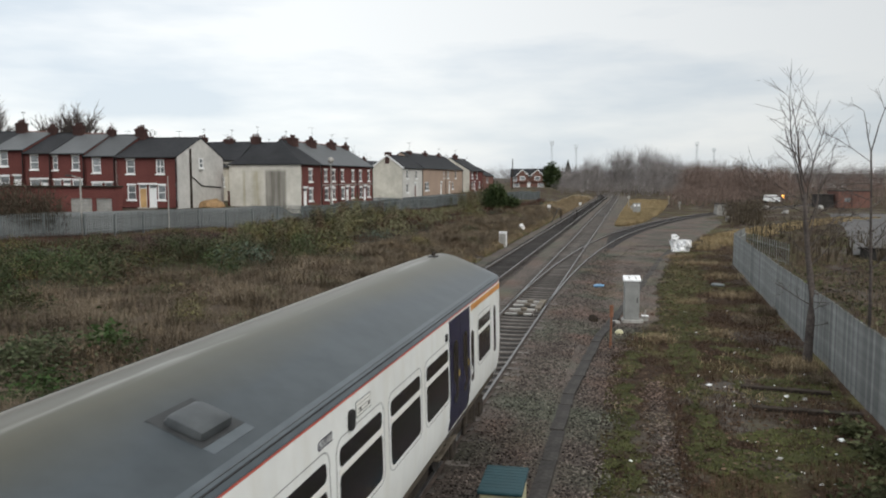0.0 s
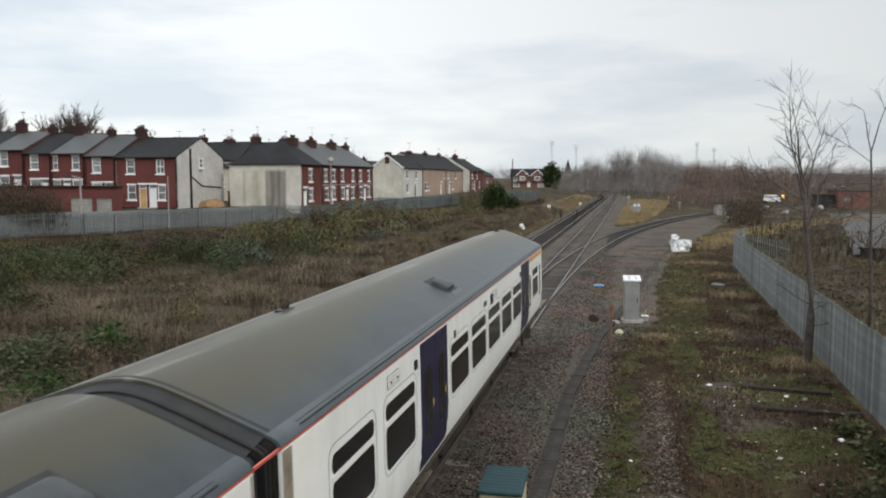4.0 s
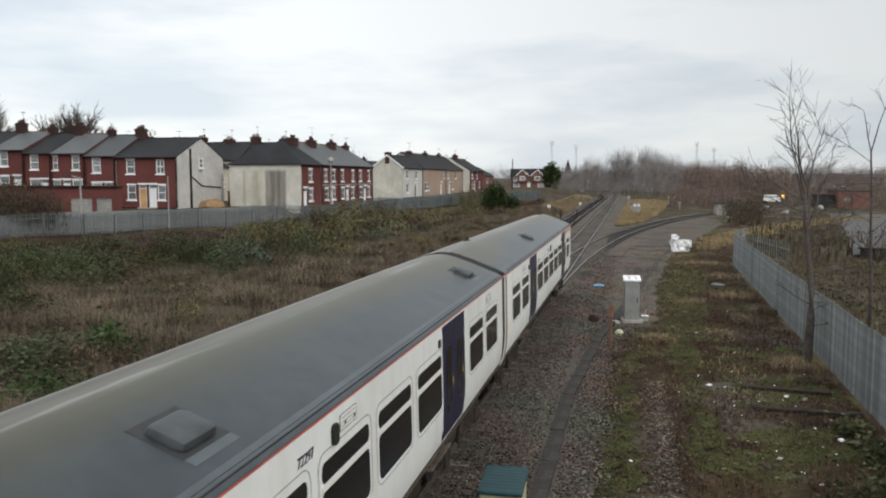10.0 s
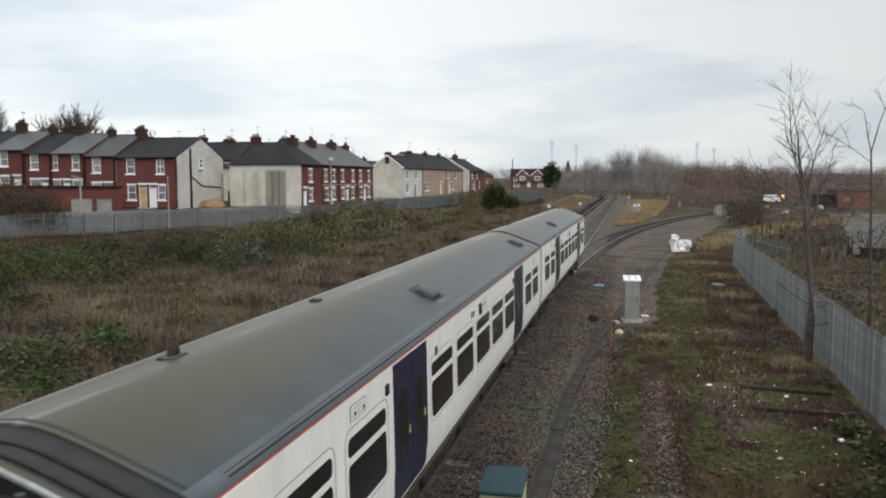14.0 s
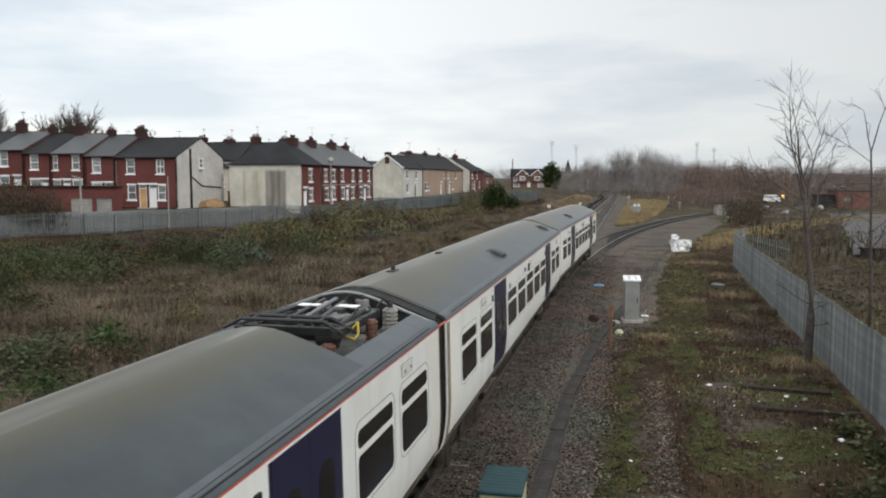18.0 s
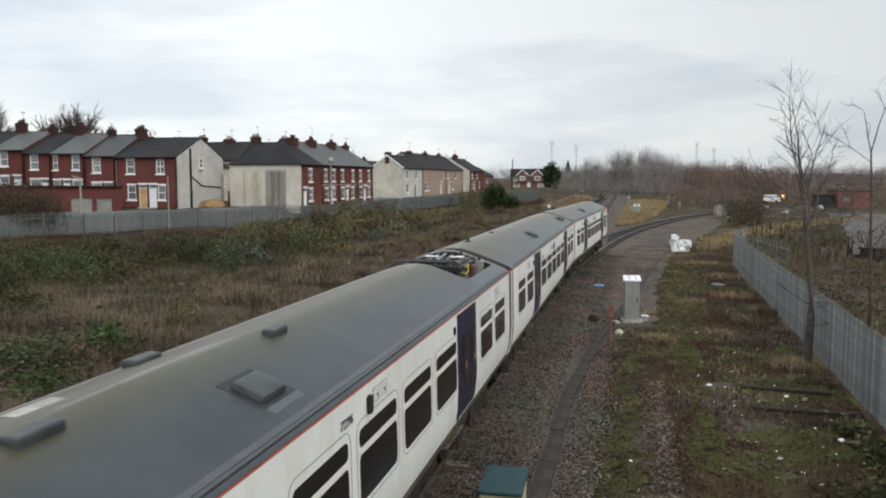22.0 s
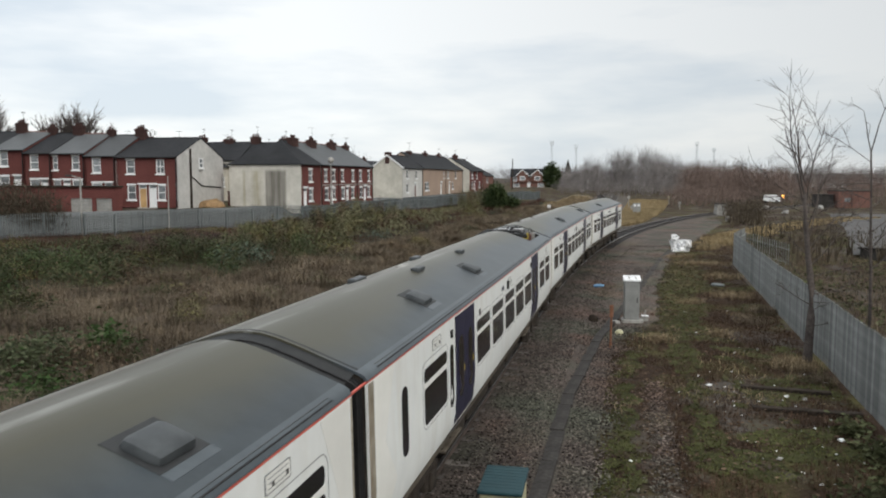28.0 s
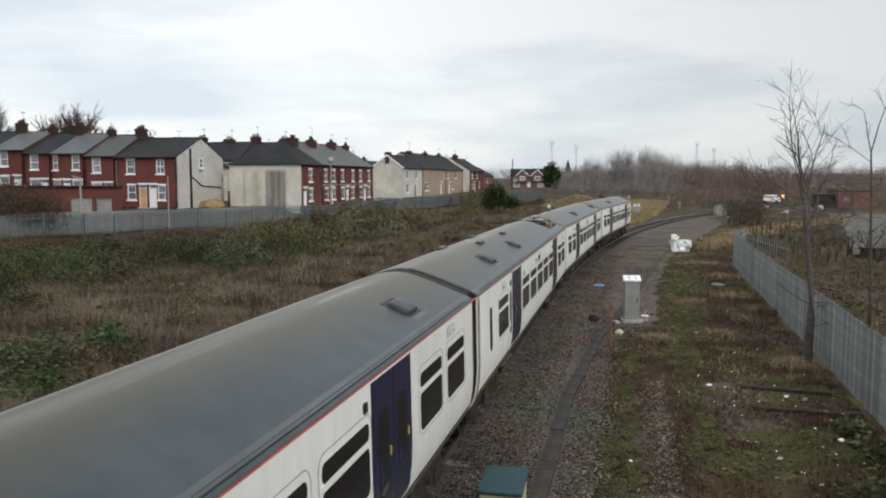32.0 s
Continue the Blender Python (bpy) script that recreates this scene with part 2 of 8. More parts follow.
surface("tarmac", (0.058, 0.056, 0.055), (0.105, 0.101, 0.098), 5, 0.85, 0.2, coarse=0.3, coarse_scale=0.15)


def glass(name, colour, rough):
    m = bpy.data.materials.new(name)
    m.use_nodes = True
    nd, lk = m.node_tree.nodes, m.node_tree.links
    b = nd["Principled BSDF"]
    co, n = nd.new("ShaderNodeTexCoord"), nd.new("ShaderNodeTexNoise")
    n.inputs["Scale"].default_value = 1.4
    r = nd.new("ShaderNodeValToRGB")
    r.color_ramp.elements[0].color, r.color_ramp.elements[1].color = (*[c * 0.5 for c in colour], 1), (*[c * 1.7 for c in colour], 1)
    lk.new(co.outputs["Object"], n.inputs["Vector"])
    lk.new(n.outputs["Fac"], r.inputs["Fac"])
    lk.new(r.outputs["Color"], b.inputs["Base Color"])
    b.inputs["Roughness"].default_value = rough
    b.inputs["Specular IOR Level"].default_value = 0.35
    MATS[name] = m


glass("train_glass", (0.012, 0.011, 0.014), 0.12)


def lamp_mat(name, colour, strength):
    m = bpy.data.materials.new(name)
    m.use_nodes = True
    b = m.node_tree.nodes["Principled BSDF"]
    b.inputs["Base Color"].default_value = (*colour, 1)
    b.inputs["Emission Color"].default_value = (*colour, 1)
    b.inputs["Emission Strength"].default_value = strength
    MATS[name] = m


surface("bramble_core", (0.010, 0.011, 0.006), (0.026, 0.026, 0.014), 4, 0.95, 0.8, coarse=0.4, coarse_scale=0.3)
surface("stem_brown", (0.040, 0.020, 0.015), (0.085, 0.045, 0.032), 2, 0.85, 0.0, gloss=0.06, island=0.4)
surface("stem_red", (0.048, 0.033, 0.030), (0.108, 0.078, 0.070), 2, 0.85, 0.0, gloss=0.06, island=0.5)
surface("dead_stalk", (0.034, 0.020, 0.013), (0.090, 0.056, 0.038), 2, 0.85, 0.0, gloss=0.06, island=0.5)


def stained_render():
    """Cream render with vertical damp streaks and one broad dark patch."""
    m = surface("stained_render", (0.47, 0.452, 0.40), (0.58, 0.558, 0.51), 1.6, 0.9, 0.1, coarse=0.15, coarse_scale=0.45)
    nd, lk = m.node_tree.nodes, m.node_tree.links
    b = nd["Principled BSDF"]
    was = b.inputs["Base Color"].links[0].from_socket
    co, mp, n = nd.new("ShaderNodeTexCoord"), nd.new("ShaderNodeMapping"), nd.new("ShaderNodeTexNoise")
    mp.inputs["Scale"].default_value = (1.0, 1.3, 0.10)
    n.inputs["Scale"].default_value, n.inputs["Detail"].default_value = 1.5, 5
    lk.new(co.outputs["Object"], mp.inputs["Vector"])
    lk.new(mp.outputs[0], n.inputs["Vector"])
    sp = nd.new("ShaderNodeSeparateXYZ")
    lk.new(co.outputs["Object"], sp.inputs[0])

    def calc(op, a, c):
        q = nd.new("ShaderNodeMath")
        q.operation = op
        for i, val in enumerate((a, c)):
            if isinstance(val, (int, float)):
                q.inputs[i].default_value = val
            else:
                lk.new(val, q.inputs[i])
        return q.outputs[0]

    def band(centre, half, soft):
        d = calc("ABSOLUTE", calc("SUBTRACT", sp.outputs["Y"], centre), 0.0)
        r = nd.new("ShaderNodeMapRange")
        r.inputs["From Min"].default_value, r.inputs["From Max"].default_value = half + soft, half - soft
        lk.new(d, r.inputs["Value"])
        return r.outputs[0]

    streak = nd.new("ShaderNodeMapRange")
    streak.inputs["From Min"].default_value, streak.inputs["From Max"].default_value = 0.35, 0.65
    lk.new(n.outputs["Fac"], streak.inputs["Value"])
    low = nd.new("ShaderNodeMapRange")
    low.inputs["From Min"].default_value, low.inputs["From Max"].default_value = 4.15, 3.75
    lk.new(sp.outputs["Z"], low.inputs["Value"])
    dark = calc("MULTIPLY", calc("MULTIPLY", band(2.85, 1.15, 0.12), low.outputs[0]), calc("ADD", calc("MULTIPLY", streak.outputs[0], 0.30), 0.58))
    pale = calc("MULTIPLY", calc("MULTIPLY", calc("MAXIMUM", band(4.9, 0.6, 0.25), band(6.45, 0.16, 0.1)), low.outputs[0]), calc("ADD", calc("MULTIPLY", streak.outputs[0], 0.5), 0.05))
    last = was
    for f, c in ((dark, (0.10, 0.092, 0.078)), (pale, (0.26, 0.225, 0.13))):
        x = nd.new("ShaderNodeMix")
        x.data_type = "RGBA"
        lk.new(f, x.inputs["Factor"])
        lk.new(last, x.inputs["A"])
        x.inputs["B"].default_value = (*c, 1)
        last = x.outputs["Result"]
    lk.new(last, b.inputs["Base Color"])


stained_render()


def roof_soot():
    """Ochre and soot deposits on the carriage roofs, and a ragged pale dusty strip beyond the crown."""
    m = MATS["roof_grey"]
    nd, lk = m.node_tree.nodes, m.node_tree.links
    b = nd["Principled BSDF"]
    was = b.inputs["Base Color"].links[0].from_socket
    co, sp = nd.new("ShaderNodeTexCoord"), nd.new("ShaderNodeSeparateXYZ")
    lk.new(co.outputs["Object"], sp.inputs[0])

    def streaks(along, scale, detail):
        mp, n = nd.new("ShaderNodeMapping"), nd.new("ShaderNodeTexNoise")
        mp.inputs["Scale"].default_value = (1.0, along, 1.0)
        n.inputs["Scale"].default_value, n.inputs["Detail"].default_value = scale, detail
        lk.new(co.outputs["Object"], mp.inputs["Vector"])
        lk.new(mp.outputs[0], n.inputs["Vector"])
        return n.outputs["Fac"]

    def calc(op, a, c):
        q = nd.new("ShaderNodeMath")
        q.operation = op
        for i, val in enumerate((a, c)):
            if isinstance(val, (int, float)):
                q.inputs[i].default_value = val
            else:
                lk.new(val, q.inputs[i])
        return q.outputs[0]

    def fade(val, a, c):
        r = nd.new("ShaderNodeMapRange")
        r.inputs["From Min"].default_value, r.inputs["From Max"].default_value = a, c
        lk.new(val, r.inputs["Value"])
        return r.outputs[0]

    def over(last, factor, colour):
        x = nd.new("ShaderNodeMix")
        x.data_type = "RGBA"
        lk.new(factor, x.inputs["Factor"])
        lk.new(last, x.inputs["A"])
        x.inputs["B"].default_value = (*colour, 1)
        return x.outputs["Result"]

    blotch, fine = streaks(0.22, 1.1, 5), streaks(0.10, 3.5, 7)
    # ochre rust, thickest towards the carriage ends
    ends = fade(calc("ABSOLUTE", sp.outputs["Y"], 0.0), 2.0, 9.0)
    ochre = fade(calc("ADD", calc("ADD", calc("ABSOLUTE", sp.outputs["X"], 0.0), blotch), calc("MULTIPLY", ends, -0.45)), 1.2, 0.65)
    last = over(was, calc("MULTIPLY", ochre, 0.9), (0.054, 0.050, 0.033))
    # the dusty strip, with a ragged edge and scuffs in it
    edge = calc("ADD", sp.outputs["X"], calc("MULTIPLY", calc("SUBTRACT", fine, 0.5), 0.5))
    dust = calc("MULTIPLY", fade(edge, 0.16, -0.08), fade(blotch, 0.25, 0.5))
    last = over(last, dust, (0.080, 0.076, 0.062))
    scuff = calc("MULTIPLY", fade(calc("ABSOLUTE", calc("SUBTRACT", edge, 0.08), 0.0), 0.07, 0.0), fade(fine, 0.5, 0.62))
    last = over(last, calc("MULTIPLY", scuff, 0.7), (0.20, 0.20, 0.185))
    lk.new(last, b.inputs["Base Color"])
    b.inputs["Sheen Weight"].default_value, b.inputs["Sheen Roughness"].default_value = 0.75, 0.10
    b.inputs["Sheen Tint"].default_value = (0.97, 0.94, 0.86, 1)


def ballast_moss():
    """Grey-green mossy patches and paler pinkish ones in the brown ballast."""
    for name in ("ballast", "stone"):
        nd, lk = MATS[name].node_tree.nodes, MATS[name].node_tree.links
        b = nd["Principled BSDF"]
        last = b.inputs["Base Color"].links[0].from_socket
        co = nd.new("ShaderNodeTexCoord")
        for shift, lo, hi, colour in ((0.0, 0.46, 0.62, (0.86, 1.04, 0.94)), (40.0, 0.50, 0.66, (1.22, 1.04, 0.98)), (90.0, 0.48, 0.70, (0.62, 0.62, 0.63))):
            mp, n, r, x = nd.new("ShaderNodeMapping"), nd.new("ShaderNodeTexNoise"), nd.new("ShaderNodeMapRange"), nd.new("ShaderNodeMix")
            mp.inputs["Location"].default_value = (shift, shift, 0)
            n.inputs["Scale"].default_value, n.inputs["Detail"].default_value = 0.32, 5
            r.inputs["From Min"].default_value, r.inputs["From Max"].default_value = lo, hi
            lk.new(co.outputs["Object"], mp.inputs["Vector"])
            lk.new(mp.outputs[0], n.inputs["Vector"])
            lk.new(n.outputs["Fac"], r.inputs["Value"])
            x.data_type, x.blend_type = "RGBA", "MULTIPLY"
            lk.new(r.outputs[0], x.inputs["Factor"])
            lk.new(last, x.inputs["A"])
            x.inputs["B"].default_value = (*colour, 1)
            last = x.outputs["Result"]
        lk.new(last, b.inputs["Base Color"])


ballast_moss()


def body_dirt():
    """Thin cream and brown rain streaks down the white bodysides."""
    nd, lk = MATS["white_paint"].node_tree.nodes, MATS["white_paint"].node_tree.links
    b = nd["Principled BSDF"]
    was = b.inputs["Base Color"].links[0].from_socket
    co, mp, n, r, x = nd.new("ShaderNodeTexCoord"), nd.new("ShaderNodeMapping"), nd.new("ShaderNodeTexNoise"), nd.new("ShaderNodeMapRange"), nd.new("ShaderNodeMix")
    mp.inputs["Scale"].default_value = (1.0, 1.6, 0.22)
    n.inputs["Scale"].default_value, n.inputs["Detail"].default_value = 2.2, 6
    r.inputs["From Min"].default_value, r.inputs["From Max"].default_value, r.inputs["To Max"].default_value = 0.48, 0.8, 0.5
    lk.new(co.outputs["Object"], mp.inputs["Vector"])
    lk.new(mp.outputs[0], n.inputs["Vector"])
    lk.new(n.outputs["Fac"], r.inputs["Value"])
    x.data_type = "RGBA"
    lk.new(r.outputs[0], x.inputs["Factor"])
    lk.new(was, x.inputs["A"])
    x.inputs["B"].default_value = (0.50, 0.475, 0.405, 1)
    lk.new(x.outputs["Result"], b.inputs["Base Color"])


body_dirt()
roof_soot()
lamp_mat("amber_lamp", (1.0, 0.45, 0.08), 3.0)


def ground_material():
    """Earth, moss, dead stems and fine gravel in patches with shapes of their own."""
    m = bpy.data.materials.new("rough_ground")
    m.use_nodes = True
    nd, lk = m.node_tree.nodes, m.node_tree.links
    b = nd["Principled BSDF"]
    co = nd.new("ShaderNodeTexCoord")

    def noise_at(scale, detail=6, rough=0.6):
        n = nd.new("ShaderNodeTexNoise")
        n.inputs["Scale"].default_value, n.inputs["Detail"].default_value, n.inputs["Roughness"].default_value = scale, detail, rough
        lk.new(co.outputs["Object"], n.inputs["Vector"])
        return n

    def ramp_of(src, p0, p1, a, c):
        r = nd.new("ShaderNodeValToRGB")
        r.color_ramp.elements[0].position, r.color_ramp.elements[1].position = p0, p1
        r.color_ramp.elements[0].color, r.color_ramp.elements[1].color = (*a, 1), (*c, 1)
        lk.new(src, r.inputs["Fac"])
        return r

    fine = noise_at(9, 8, 0.75)
    earth = ramp_of(fine.outputs["Fac"], 0.32, 0.7, (0.015, 0.010, 0.007), (0.056, 0.037, 0.026))
    moss = ramp_of(fine.outputs["Fac"], 0.3, 0.7, (0.030, 0.028, 0.012), (0.088, 0.079, 0.036))
    grit = ramp_of(fine.outputs["Fac"], 0.3, 0.7, (0.038, 0.033, 0.029), (0.108, 0.094, 0.082))
    m1 = ramp_of(noise_at(0.33, 5, 0.6).outputs["Fac"], 0.49, 0.60, (0, 0, 0), (1, 1, 1))
    shift = nd.new("ShaderNodeMapping")
    shift.inputs["Location"].default_value = (31, 17, 5)
    n3 = noise_at(0.28, 5, 0.65)
    lk.new(co.outputs["Object"], shift.inputs["Vector"])
    lk.new(shift.outputs[0], n3.inputs["Vector"])
    m2 = ramp_of(n3.outputs["Fac"], 0.52, 0.62, (0, 0, 0), (1, 1, 1))
    x1, x2 = nd.new("ShaderNodeMix"), nd.new("ShaderNodeMix")
    x1.data_type = x2.data_type = "RGBA"
    lk.new(m1.outputs["Color"], x1.inputs["Factor"])
    lk.new(earth.outputs["Color"], x1.inputs["A"])
    lk.new(moss.outputs["Color"], x1.inputs["B"])
    lk.new(m2.outputs["Color"], x2.inputs["Factor"])
    lk.new(x1.outputs["Result"], x2.inputs["A"])
    lk.new(grit.outputs["Color"], x2.inputs["B"])
    lk.new(x2.outputs["Result"], b.inputs["Base Color"])
    b.inputs["Roughness"].default_value = 0.97
    b.inputs["Specular IOR Level"].default_value = 0.06
    bp = nd.new("ShaderNodeBump")
    bp.inputs["Strength"].default_value, bp.inputs["Distance"].default_value = 0.9, 0.05
    lk.new(fine.outputs["Fac"], bp.inputs["Height"])
    lk.new(bp.outputs[0], b.inputs["Normal"])
    MATS["rough_ground"] = m


ground_material()

# ---- mesh helpers ----


def part(name, bm, material, parent=None, label="", smooth=False):
    """Links a bmesh, or a mesh, as one mesh object under a thing or a part."""
    if isinstance(bm, bpy.types.Mesh):
        me = bm
    else:
        me = bpy.data.meshes.new(name)
        bm.normal_update()
        if smooth:
            for e in bm.edges:
                if len(e.link_faces) == 2 and e.calc_face_angle(0.0) > 0.6:
                    e.smooth = False
        bm.to_mesh(me)
        bm.free()
        if smooth:
            me.shade_smooth()
    if material and not me.materials:
        me.materials.append(MATS[material])
    ob = new(name, me)
    if parent:
        ob.parent = parent
    if label:
        ob["label"] = label
    return ob


def thing(name, label, category, m, group="", kind=""):
    e = new(name)
    e.empty_display_size = 0.2
    e.matrix_world = m
    return tagged(e, label, category, group, kind)


def box(bm, x0, x1, y0, y1, z0, z1, bevel=0.0):
    r = bmesh.ops.create_cube(bm, size=1.0, matrix=Matrix.Translation(((x0 + x1) / 2, (y0 + y1) / 2, (z0 + z1) / 2)) @ Matrix.Diagonal((x1 - x0, y1 - y0, z1 - z0, 1)))
    if bevel:
        es = list({e for v in r["verts"] for e in v.link_edges})
        bmesh.ops.bevel(bm, geom=es, offset=bevel, segments=2, affect="EDGES", profile=0.5)
    return r


def boxed(x0, x1, y0, y1, z0, z1, bevel=0.0):
    bm = bmesh.new()
    box(bm, x0, x1, y0, y1, z0, z1, bevel)
    return bm


def rod(bm, a, b, r0, r1=None, seg=8):
    a, b = Vector(a), Vector(b)
    d = b - a
    m = Matrix.Translation((a + b) / 2) @ d.to_track_quat("Z", "Y").to_matrix().to_4x4()
    bmesh.ops.create_cone(bm, cap_ends=True, segments=seg, radius1=r0, radius2=r0 if r1 is None else r1, depth=max(d.length, 1e-4), matrix=m)


def rodded(a, b, r0, r1=None, seg=8):
    bm = bmesh.new()
    rod(bm, a, b, r0, r1, seg)
    return bm


def prism(bm, front, back):
    """A closed solid between two outlines of as many points."""
    f = [bm.verts.new(p) for p in front]
    k = [bm.verts.new(p) for p in back]
    n = len(f)
    bm.faces.new(f)
    bm.faces.new(k[::-1])
    for i in range(n):
        bm.faces.new((f[i], k[i], k[(i + 1) % n], f[(i + 1) % n]))


def from_arrays(name, verts, faces, material, parent=None, label="", smooth=False):
    me = bpy.data.meshes.new(name)
    me.from_pydata([tuple(v) for v in verts], [], [tuple(f) for f in faces])
    if smooth:
        me.shade_smooth()
    me.materials.append(MATS[material])
    ob = new(name, me)
    if parent:
        ob.parent = parent
    if label:
        ob["label"] = label
    return ob


def tube_path(verts, faces, pts, radii, seg=5):
    """A tapered tube through the points."""
    base = len(verts)
    n = len(pts)
    for i, (p, r) in enumerate(zip(pts, radii)):
        d = (pts[min(i + 1, n - 1)] - pts[max(i - 1, 0)]).normalized()
        q = d.to_track_quat("Z", "Y")
        for k in range(seg):
            a = math.tau * k / seg
            verts.append(p + q @ Vector((r * math.cos(a), r * math.sin(a), 0)))
    for i in range(n - 1):
        for k in range(seg):
            a, b = base + i * seg + k, base + i * seg + (k + 1) % seg
            faces.append((a, b, b + seg, a + seg))
    faces.append(tuple(base + (n - 1) * seg + k for k in range(seg)))


# ---- the ground ----


def smooth01(x):
    x = max(0.0, min(1.0, x))
    return x * x * (3 - 2 * x)


def lerp_table(x, table):
    for (a, p), (b, q) in zip(table, table[1:]):
        if x <= b:
            return p + (q - p) * smooth01((x - a) / (b - a))
    return table[-1][1]


FENCE_LEFT = [(18, -58), (30, -51), (49, -40.2), (53.9, -37), (60.8, -34), (65.1, -31.1), (71.8, -26.8), (83.9, -27.6), (103.6, -26.9), (123.9, -23.7), (139, -20.9), (175, -15.5)]


def fence_v(u):
    if u <= FENCE_LEFT[0][0]:
        return FENCE_LEFT[0][1]
    for (a, p), (b, q) in zip(FENCE_LEFT, FENCE_LEFT[1:]):
        if u <= b:
            return p + (q - p) * (u - a) / (b - a)
    return FENCE_LEFT[-1][1]


def branch_v(u):
    """How far the branch has swung to the right of the main line."""
    if u < 31:
        return 0.0
    return 0.00142 * (u - 31) ** 2 if u < 65.8 else 1.72 + 0.099 * (u - 65.8) + 0.00226 * (u - 65.8) ** 2


def waste_edge(u):
    """Where the ballast of the cess ends and the waste ground begins."""
    return float(np.interp(u, [0, 12, 24, 28, 32, 40, 51, 60, 70, 100], [3.4, 3.45, 3.5, 3.9, 4.9, 5.0, 6.0, 7.0, 9.0, 14.5])) + 0.35 * noise.noise(Vector((u * 0.9, 0, 51)))


def ground_z(u, v):
    fv = fence_v(u)
    z = -0.30
    if v < -5.2:
        z += lerp_table(-v, [(5.2, 0.0), (7.2, 0.55), (9.6, 0.95), (12.5, 0.75), (18, 0.85), (60, 1.0)])
        z += (0.30 * noise.noise(Vector((u * 0.11, v * 0.16, 0.0))) + 0.16 * noise.noise(Vector((u * 0.4, v * 0.4, 3.0)))) * smooth01((-v - 5.5) / 3)
        z += 0.52 * noise.noise(Vector((u * 0.5, v * 0.62, 21.0))) * smooth01((-v - 5.8) / 1.5) * smooth01((v + 19) / 3)
        if v < fv - 1.0:
            z += (2.15 - z) * smooth01((fv - 1.0 - v) / 4.0)
    if v > 3:
        z += (0.12 * smooth01((v - waste_edge(u)) / 1.2 + 0.5) if 0 < u < 110 else 0.12 * smooth01((v - 3) / 3)) + 0.06 * noise.noise(Vector((u * 0.35, v * 0.35, 9.0))) * smooth01((v - 3) / 2)
        w = 10.6
        z -= 1.3 * smooth01((v - w - 1.0) / 5.0) * (1 - smooth01((u - 62) / 15)) if u < 77 else 0
    return z


def build_ground():
    us = [-4000, -1200, -300, -90, -60, -40] + [-30 + 1.25 * i for i in range(121)] + [122.5 + 4 * i for i in range(60)] + [380, 450, 600, 900, 1500, 2500, 4500]
    vs = [-4000, -1500, -500, -220, -140, -110, -90, -80] + [-72 + 1.25 * i for i in range(40)] + [-22 + 0.7 * i for i in range(63)] + [23.5, 26, 30, 36, 44, 56, 72, 95, 130, 200, 350, 700, 1500, 4000]
    verts = [at(u, v, ground_z(u, v)) for u in us for v in vs]
    n = len(vs)
    faces = [(i * n + j, (i + 1) * n + j, (i + 1) * n + j + 1, i * n + j + 1) for i in range(len(us) - 1) for j in range(n - 1)]
    ob = from_arrays("ground", verts, [f[::-1] for f in faces], "rough_ground", smooth=True)
    tagged(ob, "rough railway land of dark earth, moss and grit", "ground", kind="structure")


build_ground()

# ---- the tracks ----


def ribbon(line, s0, s1, step, prof, closed=True):
    """A strip with the cross-section prof (off, z) swept along a line."""
    verts, faces, n, k = [], [], len(prof), 0
    s = s0
    while s <= s1 + 1e-6:
        for off, z in prof:
            x, y, _ = on_line(line, s, off)
            verts.append((x, y, z))
        if k:
            b0, b1 = (k - 1) * n, k * n
            for j in range(n if closed else n - 1):
                j2 = (j + 1) % n
                faces.append((b0 + j, b0 + j2, b1 + j2, b1 + j))
        k += 1
        s += step
    if closed:
        faces += [tuple(range(n))[::-1], tuple((k - 1) * n + j for j in range(n))]
    return verts, faces


def sleeper_mesh():
    bm = bmesh.new()
    box(bm, -1.25, 1.25, -0.125, 0.125, -0.25, -0.10)
    for x in (-0.75, 0.75):
        box(bm, x - 0.17, x + 0.17, -0.13, 0.13, -0.10, -0.085)
    me = bpy.data.meshes.new("sleeper")
    bm.to_mesh(me)
    bm.free()
    me.materials.append(MATS["sleeper"])
    return me


SLEEPER = sleeper_mesh()
SLEEPER_DARK = SLEEPER.copy()
SLEEPER_DARK.materials.clear()
SLEEPER_DARK.materials.append(MATS["sleeper_dark"])


